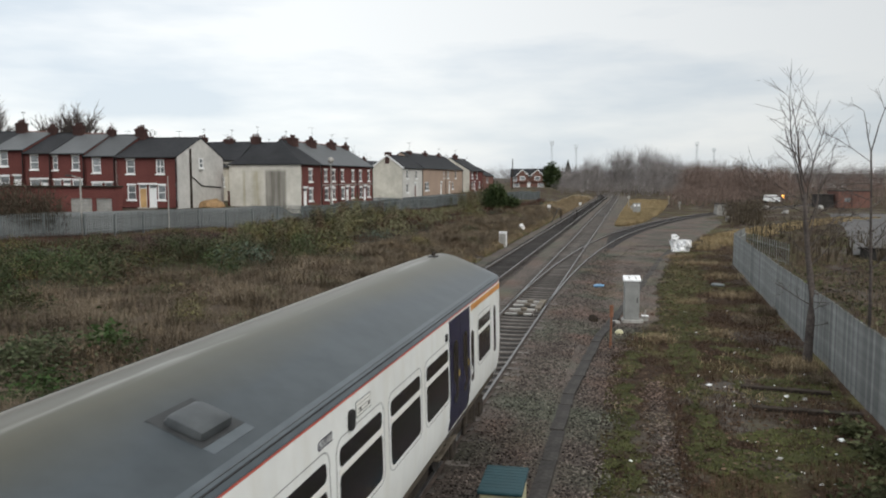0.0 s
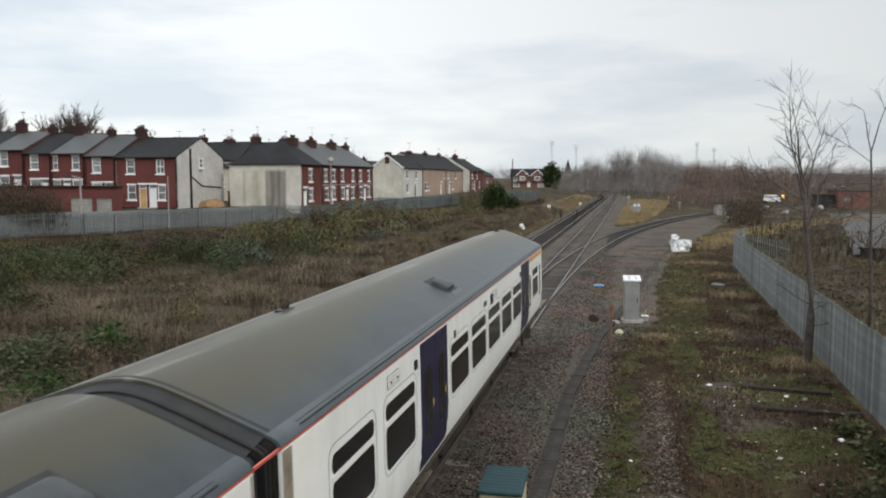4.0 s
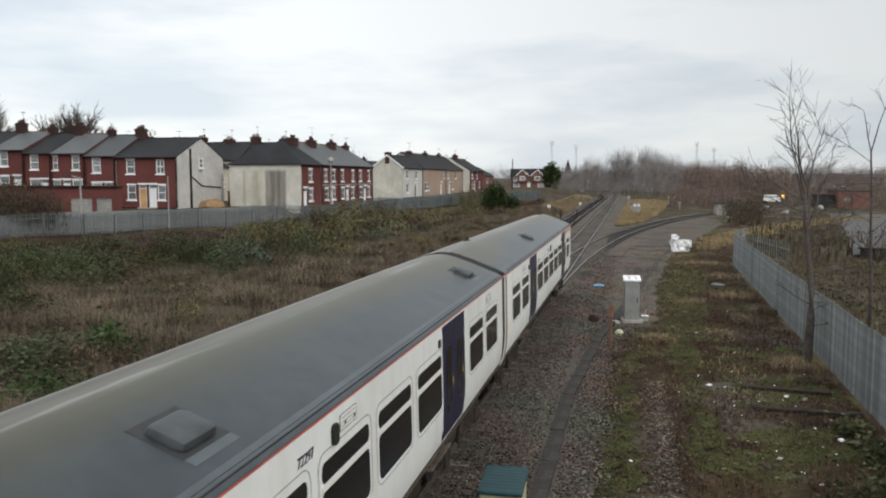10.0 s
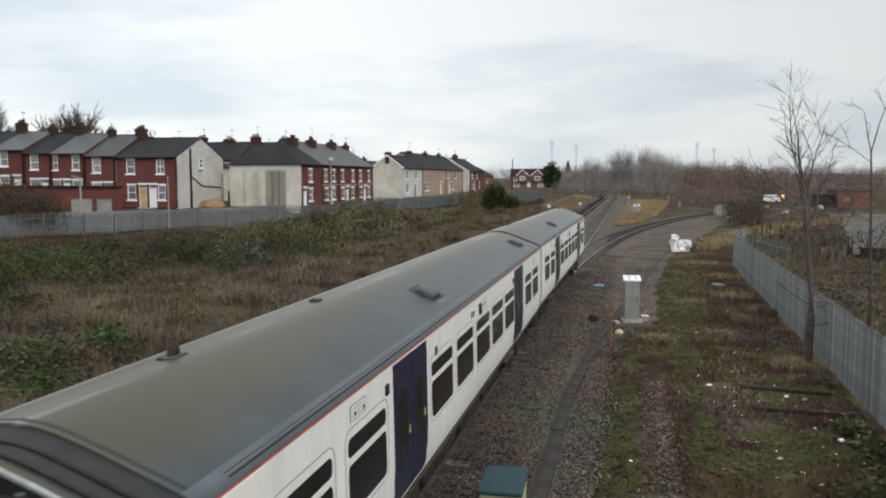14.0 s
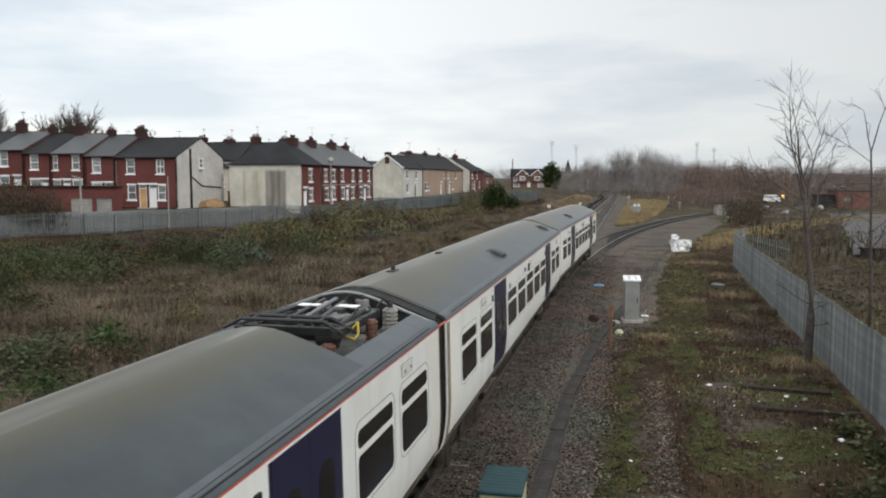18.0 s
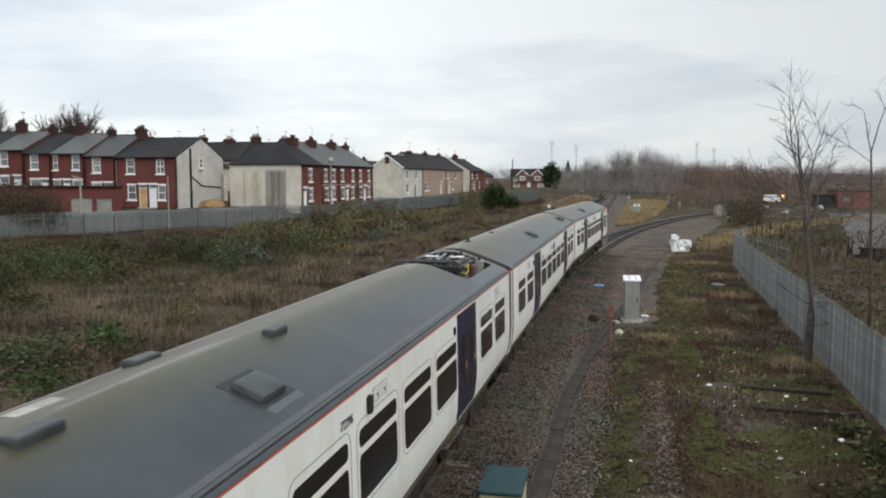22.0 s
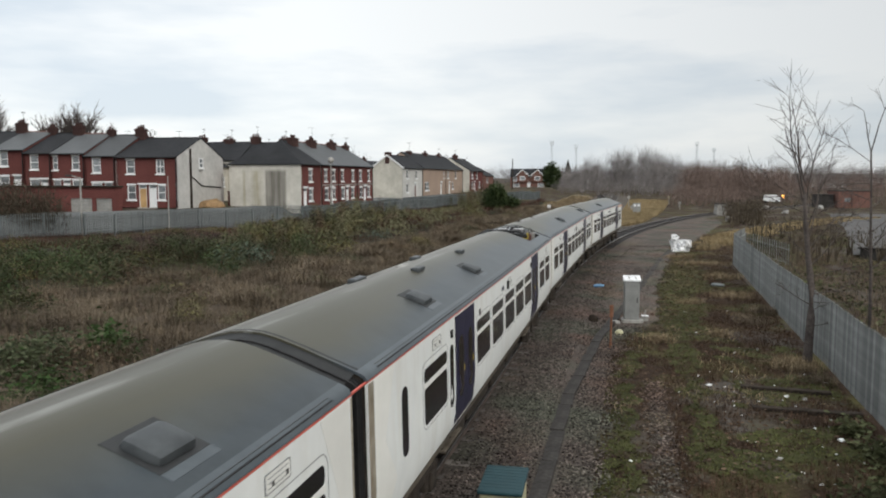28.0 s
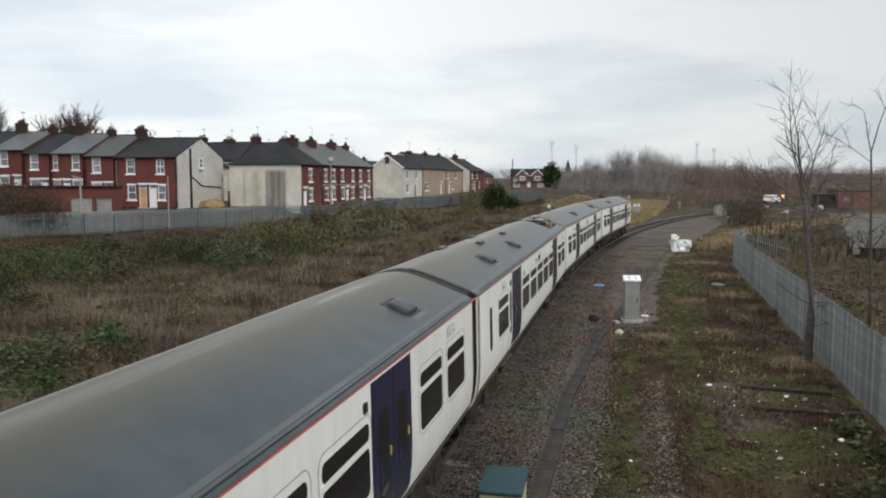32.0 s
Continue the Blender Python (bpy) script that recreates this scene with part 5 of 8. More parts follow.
def house(label, m, width, depth, eaves, rise, wall, roof, windows=(), doors=(), stacks=(), end_wall=None, hip0=0.0, hip1=0.0, lintels=True, name="terraced_house", group="terraced houses", side_windows=()):
    """Local x along the front, local y into the house; the front faces -y."""
    root = thing(name, label, "house", m, group)
    holes = [w[:4] for w in windows] + [(d[0], d[0] + d[1], 0.0, d[2]) for d in doors]
    bm = bmesh.new()
    wall_with_holes(bm, width, 0.0, eaves, holes)
    bmesh.ops.remove_doubles(bm, verts=bm.verts, dist=0.001)
    part("front_wall", bm, wall, root)
    part("back_wall", boxed(0, width, depth - 0.25, depth, -0.5, eaves), wall, root)
    ym = depth / 2
    for x, hip, em in ((0.0, hip0, end_wall), (width - 0.22, hip1, end_wall)):
        bm = bmesh.new()
        o = [(0.0, -0.5), (depth, -0.5), (depth, eaves)] + ([] if hip else [(ym, eaves + rise)]) + [(0.0, eaves)]
        y_in = 0.0 if True else 0.1
        prism(bm, [(x, y, z) for y, z in o], [(x + 0.22, y, z) for y, z in o])
        bmesh.ops.recalc_face_normals(bm, faces=bm.faces)
        bmesh.ops.translate(bm, verts=bm.verts, vec=(-0.003 if x == 0.0 else 0.003, 0.0, 0.0))
        part("end_wall", bm, em or wall, root)
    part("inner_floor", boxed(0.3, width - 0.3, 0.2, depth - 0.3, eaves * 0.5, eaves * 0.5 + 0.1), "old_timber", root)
    # added near-black sheet behind the windows paints the darkness of the room
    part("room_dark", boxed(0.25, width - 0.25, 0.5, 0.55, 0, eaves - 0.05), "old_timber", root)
    roof_slabs(root, 0, width, depth, eaves, rise, roof, hip0=hip0, hip1=hip1)
    for w in windows:
        sash_window(root, *w[:4], lintel=lintels and len(w) < 5, bars=w[5] if len(w) > 5 else 1)
    for x, dw, dh, mt in doors:
        fr = bmesh.new()
        for q in ((x, x + 0.07, 0, dh), (x + dw - 0.07, x + dw, 0, dh), (x + 0.07, x + dw - 0.07, dh - 0.4, dh - 0.34), (x + 0.07, x + dw - 0.07, dh - 0.07, dh)):
            box(fr, q[0], q[1], 0.04, 0.12, q[2], q[3])
        d = part("door", fr, "upvc", root)
        leaf = bmesh.new()
        box(leaf, x + 0.07, x + dw - 0.07, 0.06, 0.11, 0.02, dh - 0.4, 0.01)
        for zz in (0.25, 0.95):
            box(leaf, x + 0.2, x + dw - 0.2, 0.045, 0.08, zz, zz + 0.5, 0.01)
        part("door_leaf", leaf, mt, d)
        part("fanlight", boxed(x + 0.07, x + dw - 0.07, 0.07, 0.1, dh - 0.34, dh - 0.07), "house_glass", d)
        part("canopy", boxed(x - 0.1, x + dw + 0.1, -0.12, 0.06, dh, dh + 0.16, 0.01), "upvc", d)
        part("doorstep", boxed(x - 0.05, x + dw + 0.05, -0.3, 0.04, -0.12, 0.02, 0.01), "concrete", d)
    for i, s in enumerate(stacks):
        chimney(root, *s)
        if (len(label) + int(width * 10) + i) % 3 != 1 and name != "distant_house":
            tv_aerial(root, s[0] + 0.25, s[1], s[2] + s[5], random.uniform(0.9, 1.6), random.uniform(0, 3))
    part("downpipe", rodded((width - 0.12, -0.06, 0), (width - 0.12, -0.06, eaves - 0.1), 0.045, 0.045, 8), "rubber_black", root)
    return root


def row_a():
    """The red terrace whose fronts look back along the line."""
    u, zg = 69.9, 2.12
    v1 = -38.8
    specs = [  # width, roof, eaves, windows above, windows and doors below
        (6.8, "slate", 4.80), (3.5, "slate_grey", 4.86), (3.9, "slate_pale", 4.98), (3.2, "slate", 5.02), (3.9, "slate_pale", 5.18), (5.0, "slate", 5.3), (5.0, "slate_pale", 5.4)]
    v = v1
    base = zg
    steps = ((0.12, 1.95), (0.24, 2.2), (0.52, 2.1), (0.58, 2.1), (0.92, 2.0), (0.95, 2.0), (0.95, 2.0))
    for i, (w, roof, ev) in enumerate(specs):
        v -= w
        zg, rise = base + steps[i][0], steps[i][1]
        ev = 4.95
        if i == 0:
            wins = [(1.2, 2.15, 3.3, 4.7), (4.5, 5.4, 3.3, 4.7, 0, 2), (1.25, 2.2, 0.75, 2.2), (4.6, 5.5, 0.75, 2.2)]
            doors = [(2.55, 0.85, 2.25, "tan_door"), (3.65, 0.85, 2.25, "upvc")]
        elif i == 2:
            wins = [(0.15, 0.8, 3.3, 4.75), (2.4, 3.3, 3.3, 4.75), (0.15, 1.1, 0.9, 2.3), (2.4, 3.6, 0.9, 2.3)]
            doors = [(1.35, 0.85, 2.3, "upvc")]
        else:
            c = w * 0.38
            wins = [(c - 0.5, c + 0.5, 3.3, 4.75), (c - 0.6, c + 0.6, 0.9, 2.3)]
            doors = [(w - 1.3, 0.9, 2.3, "upvc")]
        stacks = [(0.1, 4.3, ev + 1.9, 1.1, 0.6, 1.15, 3)] if i in (0, 2, 4) else [(0.1, 4.3, ev + 1.9, 0.8, 0.55, 0.95, 2)]
        house("red brick terraced house with a %s roof and white windows" % ("pale slate" if roof != "slate" else "dark slate"), placed(u, v, zg), w, 8.9, ev, rise, "red_brick", roof, wins, doors, stacks, end_wall="grey_render" if i == 0 else None)
        if i == 0:
            r = thing("gable_pipe", "black waste pipe running down a rendered gable", "pipe", placed(u, v1 + 0.02, zg))
            part("pipe_run", rodded((0.05, 2.2, 3.2), (0.05, 4.4, 2.1), 0.05), "rubber_black", r)
            part("pipe_run", rodded((0.05, 4.4, 2.1), (0.05, 8.2, 1.9), 0.05), "rubber_black", r)
            wr = thing("gable_window", "small white window in the rendered gable", "window", placed(u, v1 + 0.15, zg) @ pose(0, 3.9, 0, 0, 0, 90))
            sash_window(wr, 0.0, 0.75, 3.9, 4.9, lintel=False)
    # low extension with two garage doors in front of the terrace
    g = thing("garage_block", "flat-roofed red brick garages with grey doors", "garage", placed(62.0, -54.0, 1.6))
    bm = bmesh.new()
    wall_with_holes(bm, 14.0, 0, 2.72, [(9.4, 11.6, 0, 1.75), (12.0, 13.6, 0, 1.75)])
    part("front_wall", bm, "red_brick", g)
    part("side_wall", boxed(13.75, 14.0, 0.01, 0.9, 0, 2.72), "red_brick", g)
    part("side_wall", boxed(0, 0.25, 0.01, 0.9, 0, 2.72), "red_brick", g)
    part("flat_roof", boxed(-0.15, 14.15, -0.2, 1.0, 2.72, 2.86, 0.02), "old_timber", g)
    for x, w in ((9.4, 2.2), (12.0, 1.6)):
        d = part("garage_door", boxed(x, x + w, 0.08, 0.14, 0, 1.75), "concrete", g)
        for k in range(5):
            part("door_rib", boxed(x + 0.05, x + w - 0.05, 0.065, 0.085, 0.15 + 0.33 * k, 0.2 + 0.33 * k), "cabinet_grey", d)


def row_b():
    zg, v = 2.0, -29.2
    u = 77.4
    specs = [(5.6, "slate", "red_brick"), (5.2, "slate_pale", "red_brick"), (6.4, "slate_pale", "red_brick"), (6.0, "slate_pale", "red_brick")]
    for i, (w, roof, wall) in enumerate(specs):
        if i == 0:
            wins = [(2.0, 3.1, 2.75, 4.05), (2.0, 3.2, 0.7, 2.0)]
            doors = [(0.6, 0.9, 2.1, "upvc")]
        else:
            wins = [(0.8, 1.8, 2.75, 4.05), (w - 2.0, w - 1.0, 2.75, 4.05), (0.9, 2.1, 0.7, 2.0), (w - 2.2, w - 1.0, 0.7, 2.0)]
            doors = [(2.5, 0.9, 2.1, "upvc")]
        h = house("red brick terraced house with a cream rendered end" if i == 0 else "red brick terraced house with white lintels and a worn slate roof", placed(u, v, zg, 90), w, 8.1, 4.62, 2.55, wall, roof, wins, doors,
                  [(w - 0.1, 3.3, 4.32 + 2.3, 1.5, 0.7, 0.95, 3)] if i != 3 else [(w - 0.5, 3.5, 6.6, 1.2, 0.6, 0.8, 3)], end_wall="stained_render" if i == 0 else None, hip0=4.0 if i == 0 else 0.0)
        if i > 0:
            part("string_course", boxed(0.02, w - 0.02, -0.03, 0.02, 2.3, 2.42), "concrete", h)
        u += w
    # shared low brick lean-to behind the gable
    h = thing("garden_wall", "red brick yard wall with straw-coloured rubble behind", "wall", placed(79.5, -38.6, 1.9))
    part("wall_run", boxed(-0.1, 5.2, 0, 0.25, 0, 1.75), "red_brick", h)
    part("coping", boxed(-0.15, 5.25, -0.05, 0.3, 1.75, 1.83), "brown_brick", h)
    bm = bmesh.new()
    bmesh.ops.create_icosphere(bm, subdivisions=3, radius=1.0, matrix=Matrix.Diagonal((1.5, 1.0, 0.75, 1)))
    for v in bm.verts:
        v.co += Vector((1, 1, 1)) * 0.25 * noise.noise(v.co * 2.2)
    ob = part("rubble_heap", bm, "straw_rubble")
    ob.matrix_world = placed(74.5, -37.9, 2.2)
    tagged(ob, "heap of orange-brown straw and rubble", "rubble heap")


def row_c():
    zg, v = 2.25, -28.8
    h = house("white rendered house with a gable end and dark slate roof", placed(113.2, v, zg, 90), 11.5, 4.6, 4.45, 1.75, "grey_render", "slate", [(2.2, 3.3, 2.8, 4.1), (7.4, 8.5, 2.8, 4.1), (2.2, 3.4, 0.7, 2.0)], [(6.8, 1.0, 2.1, "brown_brick")], [(0.5, 2.3, 6.0, 1.1, 0.7, 0.7, 0)], end_wall="cream_render", lintels=False, name="end_house")
    for sg in (-1, 1):
        bm = bmesh.new()
        prism(bm, [(-0.14, 2.3, 6.12), (-0.14, 2.3, 6.36), (-0.14, 2.3 + sg * 2.55, 4.42), (-0.14, 2.3 + sg * 2.55, 4.18)], [(-0.07, 2.3, 6.12), (-0.07, 2.3, 6.36), (-0.07, 2.3 + sg * 2.55, 4.42), (-0.07, 2.3 + sg * 2.55, 4.18)])
        bmesh.ops.recalc_face_normals(bm, faces=bm.faces)
        part("bargeboard", bm, "upvc", h)
    house("tan brick house with a dark slate roof", placed(125.2, v, zg, 90), 16.0, 7.5, 4.5, 2.5, "tan_brick", "slate", [(1.2, 3.8, 0.8, 2.2, 0, 2), (14.2, 15.0, 2.8, 4.2)], [(12.0, 1.0, 2.1, "upvc")], [(4.0, 3.5, 6.7, 1.2, 0.7, 0.7, 0), (14.5, 3.5, 6.7, 1.2, 0.7, 0.7, 3)], lintels=False, name="brick_house")
    house("tan brick house with white windows", placed(141.3, v, zg, 90), 14.5, 7.5, 4.5, 2.5, "tan_brick", "slate", [(1.2, 2.6, 2.8, 4.2), (7.5, 9.0, 2.8, 4.2), (5.0, 6.4, 0.8, 2.1)], [(2.5, 1.0, 2.1, "upvc")], [(9, 3.5, 6.7, 1.2, 0.7, 0.7, 3)], lintels=False, name="brick_house")
    house("red brick house with a cream end wall and a slate roof", placed(163.0, v, zg, 90), 15, 8.5, 4.4, 2.6, "red_brick", "slate", [(2.0, 4.0, 2.7, 4.1), (7.0, 9.0, 2.7, 4.1), (2.0, 4.0, 0.7, 2.1), (10, 12, 0.7, 2.1)], [(5.2, 1.0, 2.1, "upvc")], [(4.0, 4.0, 6.7, 2.2, 0.8, 1.0, 3)], end_wall="cream_render", lintels=False, name="brick_house")
    house("red brick house with a brown tiled roof", placed(192.0, v - 2, zg, 90), 12, 7.5, 3.4, 2.0, "brown_brick", "slate", [(2.0, 4.0, 1.7, 2.9)], [], [], lintels=False, name="brick_house")
    # the newer pair with twin front gables
    h = house("newer red brick pair with twin white-trimmed front gables", pose(22.2, 262.0, 1.6, 0, 0, -6), 12.6, 8, 3.9, 2.5, "brown_brick", "slate", [(0.8, 2.2, 2.4, 3.6), (10.6, 12.0, 2.4, 3.6), (1.0, 3.0, 0.6, 1.8), (9, 11.0, 0.6, 1.8)], [(5.6, 1.0, 2.1, "upvc")], [], lintels=False, name="paired_house")
    for x in (4.0, 8.8):
        bm = bmesh.new()
        prism(bm, [(x - 1.8, -0.5, 2.2), (x + 1.8, -0.5, 2.2), (x + 1.8, -0.5, 4.3), (x, -0.5, 6.0), (x - 1.8, -0.5, 4.3)], [(x - 1.8, 2.5, 2.2), (x + 1.8, 2.5, 2.2), (x + 1.8, 2.5, 4.3), (x, 2.5, 6.0), (x - 1.8, 2.5, 4.3)])
        bmesh.ops.recalc_face_normals(bm, faces=bm.faces)
        g = part("front_gable", bm, "brown_brick", h)
        for s in (-1, 1):
            bm = bmesh.new()
            prism(bm, [(x, -0.75, 6.05), (x, -0.75, 6.35), (x + s * 2.15, -0.75, 4.35), (x + s * 2.15, -0.75, 4.05)], [(x, -0.5, 6.05), (x, -0.5, 6.35), (x + s * 2.15, -0.5, 4.35), (x + s * 2.15, -0.5, 4.05)])
            bmesh.ops.recalc_face_normals(bm, faces=bm.faces)
            part("bargeboard", bm, "upvc", g)
        part("gable_window", boxed(x - 0.9, x + 0.9, -0.56, -0.48, 2.7, 4.1), "upvc", g)
        part("pane", boxed(x - 0.75, x + 0.75, -0.58, -0.55, 2.85, 3.95), "house_glass", g)


def row_back():
    """Roofs of the streets behind."""
    for k, (u, v, w, dep, ev, rise, roof, wall, st) in enumerate((
            (88.0, -47.5, 16.0, 8.5, 5.6, 2.5, "slate", "cream_render", [(15.0, 4.2, 7.9, 1.5, 0.7, 1.3, 3)]),
            (104.5, -46.0, 12.0, 8.5, 5.4, 2.5, "slate", "grey_render", [(5.0, 4.2, 7.6, 1.2, 0.7, 1.3, 2)]),
            (120.0, -52.0, 30.0, 8.5, 6.2, 2.4, "slate", "red_brick", [(6.0, 4.2, 8.2, 1.4, 0.7, 1.0, 3), (16.0, 4.2, 8.2, 1.4, 0.7, 1.0, 3), (26.0, 4.2, 8.2, 1.4, 0.7, 1.0, 3)]),
            (152.0, -46.0, 30.0, 8.5, 5.2, 2.4, "slate", "brown_brick", [(6.0, 4.2, 7.2, 1.4, 0.7, 1.0, 3), (20.0, 4.2, 7.2, 1.4, 0.7, 1.0, 3)]))):
        house("terrace end seen over the nearer roofs, dark slate", placed(u, v, 1.0, 90), w, dep, ev, rise, wall, roof, [(2.0, 3.0, 3.0, 4.3), (6.0, 7.0, 3.0, 4.3)], [], st, lintels=False, name="rear_terrace", group="rear terraces")
    # a second terrace behind the red one, ridge and chimneys above it
    v = -38.0
    for i in range(5):
        v -= 8.0
        house("red brick terrace behind, only its roof and chimneys showing", placed(96.0, v, 1.2), 8.0, 8.5, 6.2 + 0.1 * i, 2.4, "red_brick" if i > 1 else "cream_render", "slate", [(1.5, 2.5, 3.6, 5.0)], [], [(0.4, 4.2, 8.6, 1.3, 0.7, 0.9, 3), (4.6, 4.2, 8.4, 1.2, 0.7, 0.8, 3)], lintels=False, name="rear_terrace", group="rear terraces")


def build_street():
    """The worn grey street between the fence and the houses."""
    v, f, cols = [], [], 8
    us = [26 + 1.25 * i for i in range(90)]
    for u in us:
        for k in range(cols):
            w = fence_v(u) - 0.7 - 0.95 * k
            v.append(at(u, w, max(ground_z(u, w), ground_z(u + 1, w), ground_z(u - 1, w)) + 0.10))
    for i in range(len(us) - 1):
        for k in range(cols - 1):
            c = i * cols + k
            f.append((c + cols, c + cols + 1, c + 1, c))
    tagged(from_arrays("street", v, f, "street_grey", smooth=True), "worn grey street surface behind the fence", "street", kind="structure")


build_street()
row_a()
row_b()
row_c()
row_back()

# ---- palisade fences ----


def pale_mesh(h, w, mat):
    bm = bmesh.new()
    # W-section pale with a three-pointed head
    half = [(-w / 2, 0.0), (-w * 0.28, 0.034), (0, 0.008), (w * 0.28, 0.034), (w / 2, 0.0)]
    tops = [h - 0.09, h - 0.03, h, h - 0.03, h - 0.09]
    lo = [bm.verts.new((x, y, 0.05)) for x, y in half]
    hi = [bm.verts.new((x, y, t)) for (x, y), t in zip(half, tops)]
    lo2 = [bm.verts.new((x, y - 0.004, 0.05)) for x, y in half]
    hi2 = [bm.verts.new((x, y - 0.004, t)) for (x, y), t in zip(half, tops)]
    for a, b, s in ((lo, hi, 1), (lo2, hi2, -1)):
        for i in range(4):
            q = (a[i], a[i + 1], b[i + 1], b[i])
            bm.faces.new(q if s < 0 else q[::-1])
    bm.faces.new((lo[0], lo2[0], hi2[0], hi[0]))
    bm.faces.new((lo[4], hi[4], hi2[4], lo2[4]))
    return mesh_of("pale", bm, mat)


def palisade(label, pts, h, mat, spacing, width, single_from=None, single_to=None, flip=False, base=None):
    """Posts every 2.75 m, two rails and pales, along the points (u, v)."""
    root = thing("palisade_fence", label, "fence", Matrix.Identity(4))
    pale = pale_mesh(h, width, mat)
    post = mesh_of("post", boxed(-0.05, 0.05, -0.12, -0.03, -0.4, h - 0.1), mat)
    far_v, far_f, count = [], [], 0
    proto_v = [tuple(p.co) for p in pale.vertices]
    proto_f = [tuple(p.vertices) for p in pale.polygons]
    travelled = 0.0
    for (u0, v0), (u1, v1) in zip(pts, pts[1:]):
        L = math.hypot(u1 - u0, v1 - v0)
        turn = math.degrees(math.atan2(-(u1 - u0) * -1, v1 - v0))
        n = max(1, round(L / 2.75))
        for i in range(n):
            a, b = i / n, (i + 1) / n
            pa = (u0 + (u1 - u0) * a, v0 + (v1 - v0) * a)
            pb = (u0 + (u1 - u0) * b, v0 + (v1 - v0) * b)
            za = (ground_z(*pa) if base is None else base) + 0.02
            zb = (ground_z(*pb) if base is None else base) + 0.02
            ob = part("post", post, None, root)
            ob.matrix_local = placed(pa[0], pa[1], za, turn + (180 if flip else 0))
            ln = L / n
            A, B = at(*pa, za), at(*pb, zb)
            side = (B - A).cross(Vector((0, 0, 1))).normalized() * (0.03 if not flip else -0.03)
            for hz in (0.35, h - 0.45):
                bm = bmesh.new()
                up = Vector((0, 0, 0.05))
                p, q = A + Vector((0, 0, hz)) + side, B + Vector((0, 0, hz)) + side
                o = side.normalized() * 0.04
                prism(bm, [p, p + up, p + up + o, p + o], [q, q + up, q + up + o, q + o])
                bmesh.ops.recalc_face_normals(bm, faces=bm.faces)
                part("fence_rail", bm, mat, root)
            k = int(ln / spacing)
            for j in range(k):
                f = (j + 0.5) / k
                P = A.lerp(B, f)
                m = Matrix.Translation(P + Vector((0, 0, random.uniform(-0.015, 0.015)))) @ pose(0, 0, 0, 0, random.uniform(-0.5, 0.5), TURN + turn + (180 if flip else 0))
                d = travelled + ln * (i + f)
                if single_from is not None and single_from <= d <= single_to and count < 300:
                    ob = new("pale", pale)
                    ob.parent = root
                    ob.matrix_local = m
                    count += 1
                else:
                    s = len(far_v)
                    far_v += [m @ Vector(p) for p in proto_v]
                    far_f += [tuple(s + x for x in fc) for fc in proto_f]
        travelled += L
    if far_v:
        tagged(from_arrays("far_pale", far_v, far_f, mat, root), kind="stuff")
    return root


palisade("weathered grey steel palisade fence along the street", FENCE_LEFT, 1.85, "galvanised_dull", 0.155, 0.075, 30, 78, flip=False)
FENCE_RIGHT = [(-6, 9.0), (19, 9.35), (35, 9.75), (52, 10.2), (58, 11.6)]
palisade("galvanised steel palisade fence beside the tracks", FENCE_RIGHT, 1.95, "galvanised", 0.150, 0.105, 18, 64, flip=False)
palisade("short return of the steel palisade fence", [(58, 11.6), (58.6, 14.6)], 1.7, "galvanised", 0.16, 0.07, 0, 20, flip=False)

# ---- trees and scrub ----
RNG = np.random.default_rng(7)


def tri_mesh(name, verts, tris, material, parent=None):
    """A mesh from arrays of points and triangles."""
    me = bpy.data.meshes.new(name)
    verts, tris = np.asarray(verts, dtype=np.float32), np.asarray(tris, dtype=np.int32)
    me.vertices.add(len(verts))
    me.vertices.foreach_set("co", verts.ravel())
    me.loops.add(tris.size)
    me.loops.foreach_set("vertex_index", tris.ravel())
    me.polygons.add(len(tris))
    me.polygons.foreach_set("loop_start", np.arange(0, tris.size, 3, dtype=np.int32))
    me.update(calc_edges=True)
    me.materials.append(MATS[material])
    ob = new(name, me)
    if parent:
        ob.parent = parent
    return ob


def to_world(uvz):
    """Rows of (u, v, z) in the plan as world points."""
    uvz = np.asarray(uvz)
    out = np.empty_like(uvz)
    out[:, 0] = ORG.x + DU.x * uvz[:, 0] + DV.x * uvz[:, 1]
    out[:, 1] = ORG.y + DU.y * uvz[:, 0] + DV.y * uvz[:, 1]
    out[:, 2] = uvz[:, 2]
    return out


def leaf_cloud(name, centres, size, material, label, category, flat=0.35, facing=None):
    """Folded leaves, two triangles each, at the given points, turned at random or roughly along the normals facing."""
    n = len(centres)
    c = to_world(centres)
    a = RNG.normal(size=(n, 3)) * (1, 1, flat)
    a /= np.linalg.norm(a, axis=1, keepdims=True)
    b = RNG.normal(size=(n, 3))
    b -= a * np.sum(a * b, axis=1, keepdims=True)
    b /= np.linalg.norm(b, axis=1, keepdims=True)
    if facing is not None:
        out = to_world(facing) - to_world(np.zeros((1, 3)))
        out = out + RNG.normal(size=(n, 3)) * 0.42
        out /= np.linalg.norm(out, axis=1, keepdims=True)
        a = np.cross(out, RNG.normal(size=(n, 3)))
        a /= np.linalg.norm(a, axis=1, keepdims=True)
        b = np.cross(out, a)
    s = (np.asarray(size) * np.ones(n))[:, None] * RNG.uniform(0.55, 1.35, (n, 1))
    k = np.cross(a, b) * s * 0.22
    v = np.stack([c - a * s, c + b * s * 0.45 + k, c + a * s, c - b * s * 0.45 + k], axis=1).reshape(-1, 3)
    i = np.arange(n)[:, None] * 4
    t = np.concatenate([i + (0, 1, 2), i + (0, 2, 3)], axis=1).reshape(-1, 3)
    return tagged(tri_mesh(name, v, t, material), label, category, kind="stuff")


